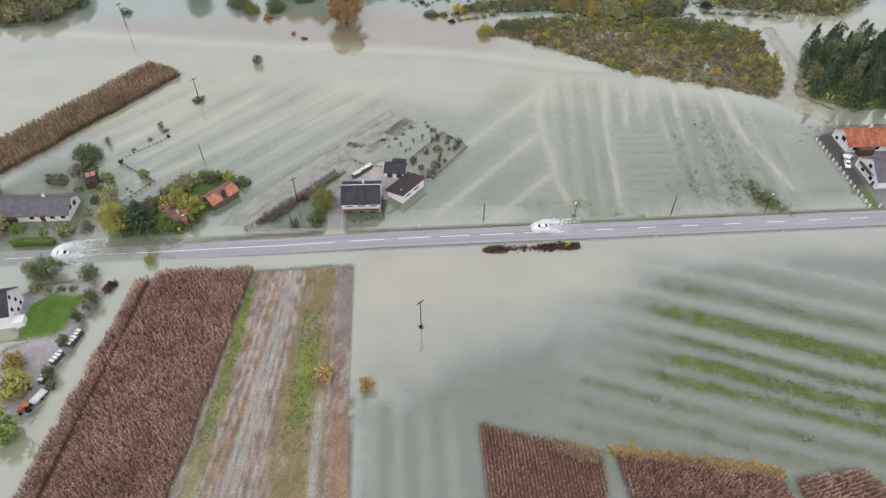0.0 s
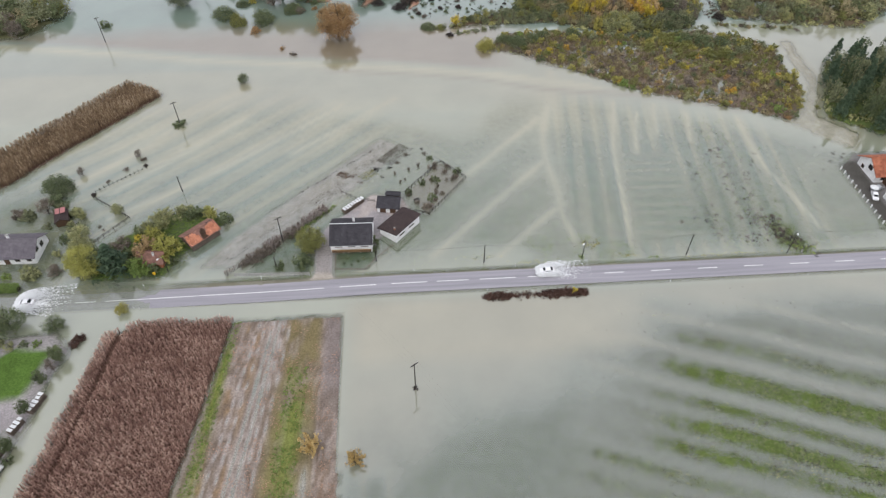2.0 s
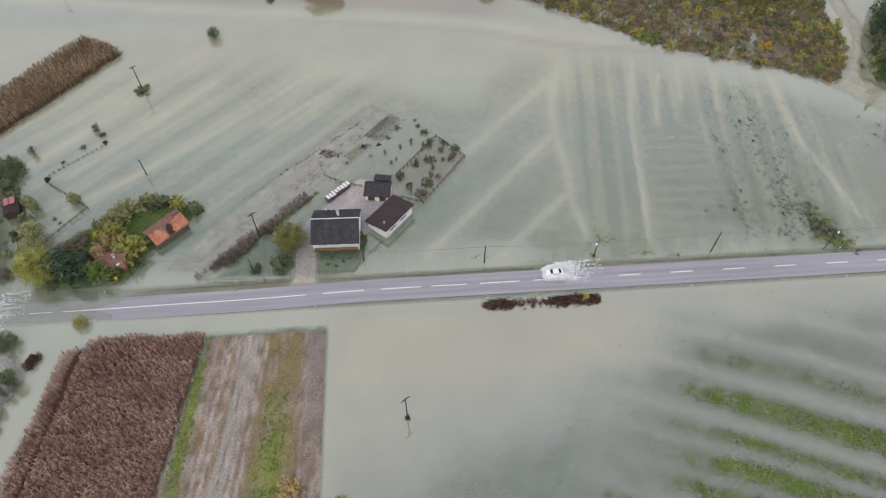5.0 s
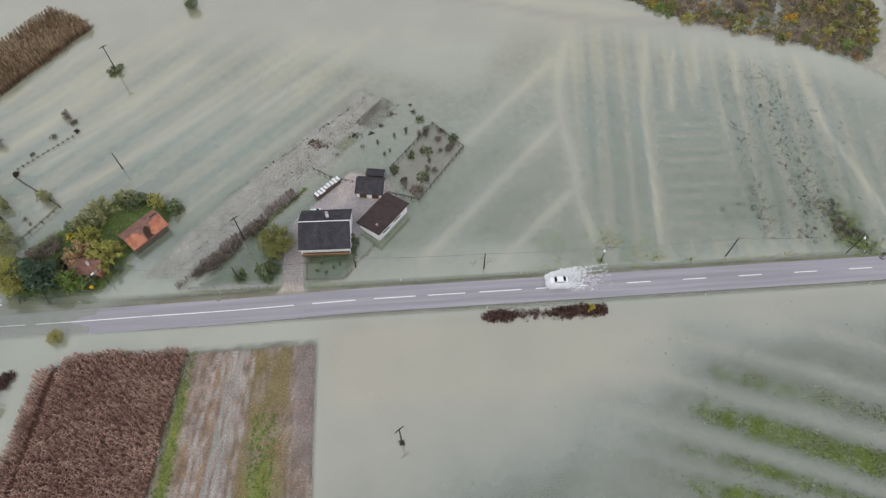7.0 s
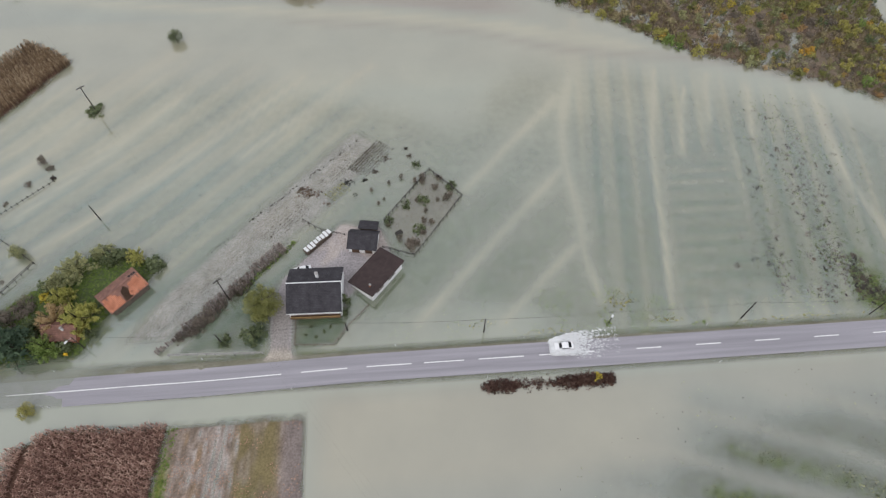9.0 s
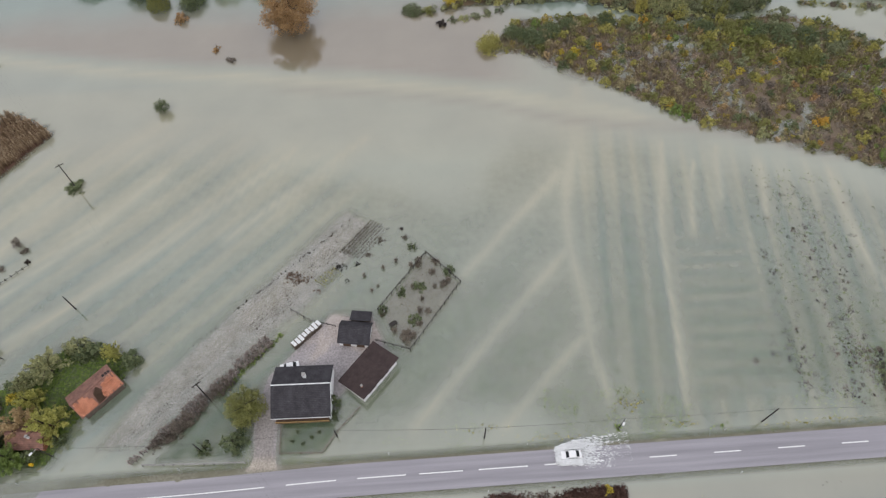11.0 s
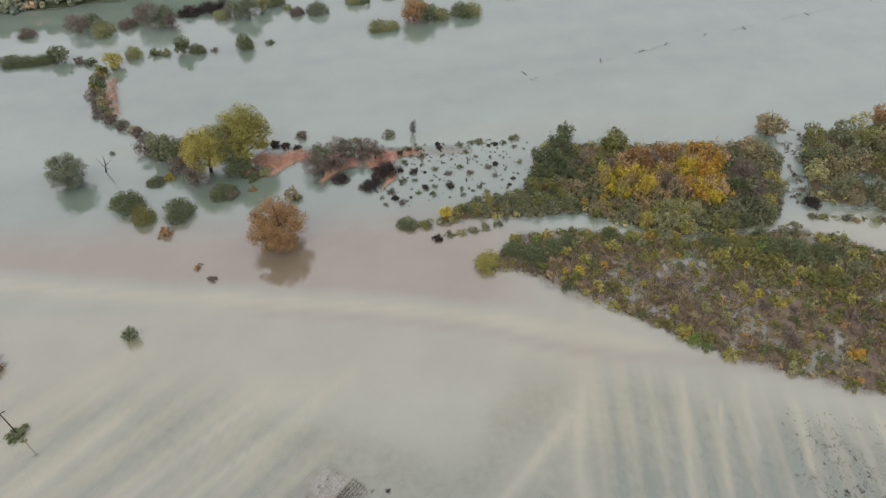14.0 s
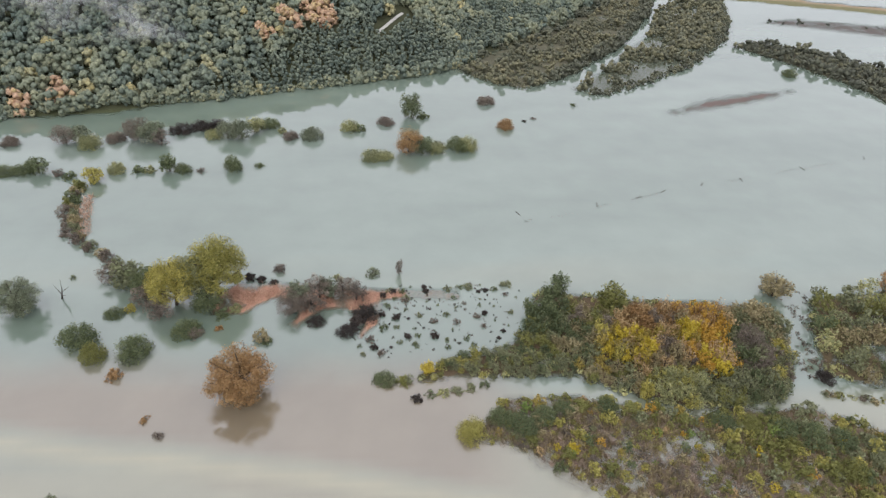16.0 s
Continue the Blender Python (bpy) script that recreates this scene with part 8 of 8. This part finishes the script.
def spray(x, y, length, wide, high, n, label):
    """Water thrown up by wheels: a burst beside the bonnet, two ragged wings, and foam trailing towards +x."""
    s = np.minimum(RNG.exponential(0.28, n), 1.0)
    side = np.where(RNG.random(n) < 0.62, 1, -1)
    jet = np.floor(RNG.random(n) * 14)
    reach = length * np.where(side > 0, 1.0, 0.75) * (0.55 + 0.45 * np.abs(np.sin(jet * 1.9 + side)))
    edge = 0.9 + wide * (0.25 + 0.75 * s ** 0.7) * (0.80 + 0.30 * np.sin(jet * 2.7))
    out = edge * (1 - 0.75 * RNG.random(n) ** 2.2)
    wake = RNG.random(n) < 0.30
    px = x - 2.6 + reach * s + RNG.normal(size=n) * 0.15
    py = y + np.where(wake, RNG.normal(size=n) * (0.5 + 0.5 * s), side * out * np.where(side > 0, 1.0, 0.7)) + RNG.normal(size=n) * 0.08
    wake = wake & (px > x + 2.0)
    clear = (np.abs(py - y) < 0.95) & (px > x - 2.2) & (px < x + 2.1)
    py = np.where(clear, y + side * (1.0 + 0.9 * RNG.random(n)), py)
    pz = np.where(wake, 0.18, 0.16 + high * np.sin(np.pi * np.clip(s * 1.2 + 0.12, 0, 1)) * RNG.random(n) ** 1.5)
    size = (0.06 + 0.17 * RNG.random(n) ** 2) * (1.25 - 0.8 * s)
    p = np.stack([px, py, pz], 1)
    nrm = ball(n) * 0.5 + np.array((0, 0, 1.0))
    nrm /= np.linalg.norm(nrm, axis=1, keepdims=True)
    along = np.array((1.0, 0, 0)) + 0.25 * ball(n)
    cross = np.cross(nrm, along)
    k = size[:, None]
    v = np.stack([p - along * k * 2.4, p - cross * k * 0.5, p + along * k * 2.4, p + cross * k * 0.5], 1).reshape(-1, 3)
    f = np.arange(4 * n).reshape(n, 4)
    return tagged(new("water_spray", mesh_from("water_spray", v, f, SPRAY)), label, "spray", kind="stuff")


car("car", 39.5, 139.0, 0, "white car driving through standing water on the road", WHITE_PAINT, road_level(39.5))
spray(39.5, 139.0, 15, 3.0, 1.3, 10000, "white water thrown up behind a driving car")
car("car", -101.6, 136.8, 0, "white car ploughing through deep water on the road", WHITE_PAINT, road_level(-101))
spray(-101.6, 136.8, 14, 5.4, 1.4, 13000, "broad white wake behind a car on the flooded road")
car("car", -18.8, 162.3, 8, "white parked car behind the house", WHITE_PAINT, 0.05)
car("car", 147.8, 163.5, 70, "white parked car in the eastern yard", WHITE_PAINT, 0.1)
car("car", 150.4, 166.8, 20, "silver parked car by the orange-roofed house", SILVER_PAINT, 0.1)
trailer = base("trailer", -90.5, 88.6, 0, 65, label="white flat trailer in the flooded yard", category="trailer")
part("bed", block(-2, 2, -0.9, 0.9, 0.6, 0.75, 0.02), SHEET, trailer)
for y in (-0.86, 0.86):
    part("side_board", block(-2, 2, y - 0.03, y + 0.03, 0.75, 1.1, 0.01), SHEET, trailer)
    part("wheel", rod(bmesh.new(), (0, y - 0.1, 0.35), (0, y + 0.1, 0.35), 0.35, None, 14), RUBBER, trailer)
part("drawbar", rod(bmesh.new(), (2, 0, 0.65), (3.2, 0, 0.5), 0.06), METAL, trailer)
tr = base("tractor", -92.4, 85.4, 0, 20, label="small orange tractor in the flooded yard", category="tractor")
part("bonnet", block(-1.5, 0, -0.4, 0.4, 0.7, 1.35, 0.08), plain("orange_paint", (0.6, 0.16, 0.03), 0.5, 0.2, 2), tr)
part("cab", block(0, 1.2, -0.65, 0.65, 0.8, 2.2, 0.1), GLASS_DARK, tr)
part("cab_roof", block(-0.1, 1.3, -0.72, 0.72, 2.2, 2.32, 0.05), plain("orange_roof_paint", (0.6, 0.16, 0.03), 0.5, 0.2, 2), tr)
for wx, rr in ((-1.1, 0.42), (0.7, 0.72)):
    for y in (-0.75, 0.75):
        part("wheel", rod(bmesh.new(), (wx, y - 0.16, rr), (wx, y + 0.16, rr), rr, None, 16), RUBBER, tr)
# clipped hedge of the farmhouse
hg = base("hedge", -111.4, 142.4, 0, -2, label="clipped dark green hedge along the road", category="hedge")
d = RNG.random((5200, 3)) * (12, 2.2, 1.5) - (6, 1.1, 0)
face = RNG.integers(0, 3, 5200)
d[face == 0, 2] = 1.5
d[face == 1, 1] = -1.1
v, f = leaf_cards(d + RNG.normal(size=d.shape) * 0.08, ball(5200) + (0, -0.3, 0.8), np.full(5200, 0.17))
hang("foliage", mesh_from("foliage", v, f, LEAF_GREEN, np.repeat(np.clip(0.35 + 0.5 * (RNG.random(5200) - 0.5), 0, 1), 3)), hg)
part("stem", block(-5.8, 5.8, -0.9, 0.9, -0.3, 1.2, 0.1), BARK, hg)
# low dark barrel and table in the orchard, dark float beyond it
t = base("garden_table", 4.2, 171.2, 0, 30, label="dark timber table standing in the flooded orchard", category="table")
part("tabletop", block(-0.9, 0.9, -0.5, 0.5, 0.7, 0.78, 0.01), POLE, t)
for x in (-0.75, 0.75):
    for y in (-0.4, 0.4):
        part("leg", block(x - 0.05, x + 0.05, y - 0.05, y + 0.05, -0.3, 0.7), POLE, t)
plant("black_bush", 7.0, 197.8, 0.7, 0.7, "alone in the flooded meadow")
# dead snag beside the willow
sn = base("dead_tree", -88.4, 317, -0.3, 0, label="bare dead tree leaning out of the water", category="tree")
part("trunk", rod(bmesh.new(), (0, 0, 0), (1.5, -0.6, 4.6), 0.28, 0.12, 8), BARK, sn)
for a, b in (((0.7, -0.3, 2.2), (-1.6, 0.8, 5.2)), ((1.0, -0.4, 3.2), (3.4, 0.4, 5.0)), ((1.3, -0.5, 4.0), (0.8, 1.2, 6.8)), ((0.5, -0.2, 1.6), (2.9, -2.0, 3.2)), ((1.5, -0.6, 4.6), (2.2, -1.4, 7))):
    part("branch", rod(bmesh.new(), a, b, 0.12, 0.03, 6), BARK, sn)
# floating debris in the river
for i, (x, y) in enumerate(((117.4, 386.4), (130, 392), (150, 399), (243, 428.8), (98, 380), (170, 404), (205, 416), (64, 372))):
    lg = base("driftwood", x, y, 0, 20 + 13 * i, label="dark driftwood floating on the river", category="driftwood", group="driftwood on the river")
    part("log", rod(bmesh.new(), (-1.6, 0, 0), (1.6, 0.2, 0.05), 0.18, 0.1, 7), BARK, lg)
    part("twig", rod(bmesh.new(), (0.3, 0, 0.05), (1.2, 1.1, 0.3), 0.05, 0.02, 5), BARK, lg)
n = 620
u = np.sort(RNG.random(n))
p = np.stack([np.interp(u, (0, 0.2, 0.4, 0.52, 0.68, 0.85, 1), (48, 83, 115, 134, 164, 198, 239)) + RNG.normal(size=n) * 1.2, np.interp(u, (0, 0.2, 0.4, 0.52, 0.68, 0.85, 1), (360.6, 371.9, 385.4, 392.7, 402.9, 414, 426.8)) + RNG.normal(size=n) * 0.5], 1)
p = p[speck(p[:, 0], p[:, 1], 7, 45) > 0.45]
specks("drift_line", p, LEAF_TWIG, 0.22, "thin broken line of floating debris on the river", "debris", 0.3)
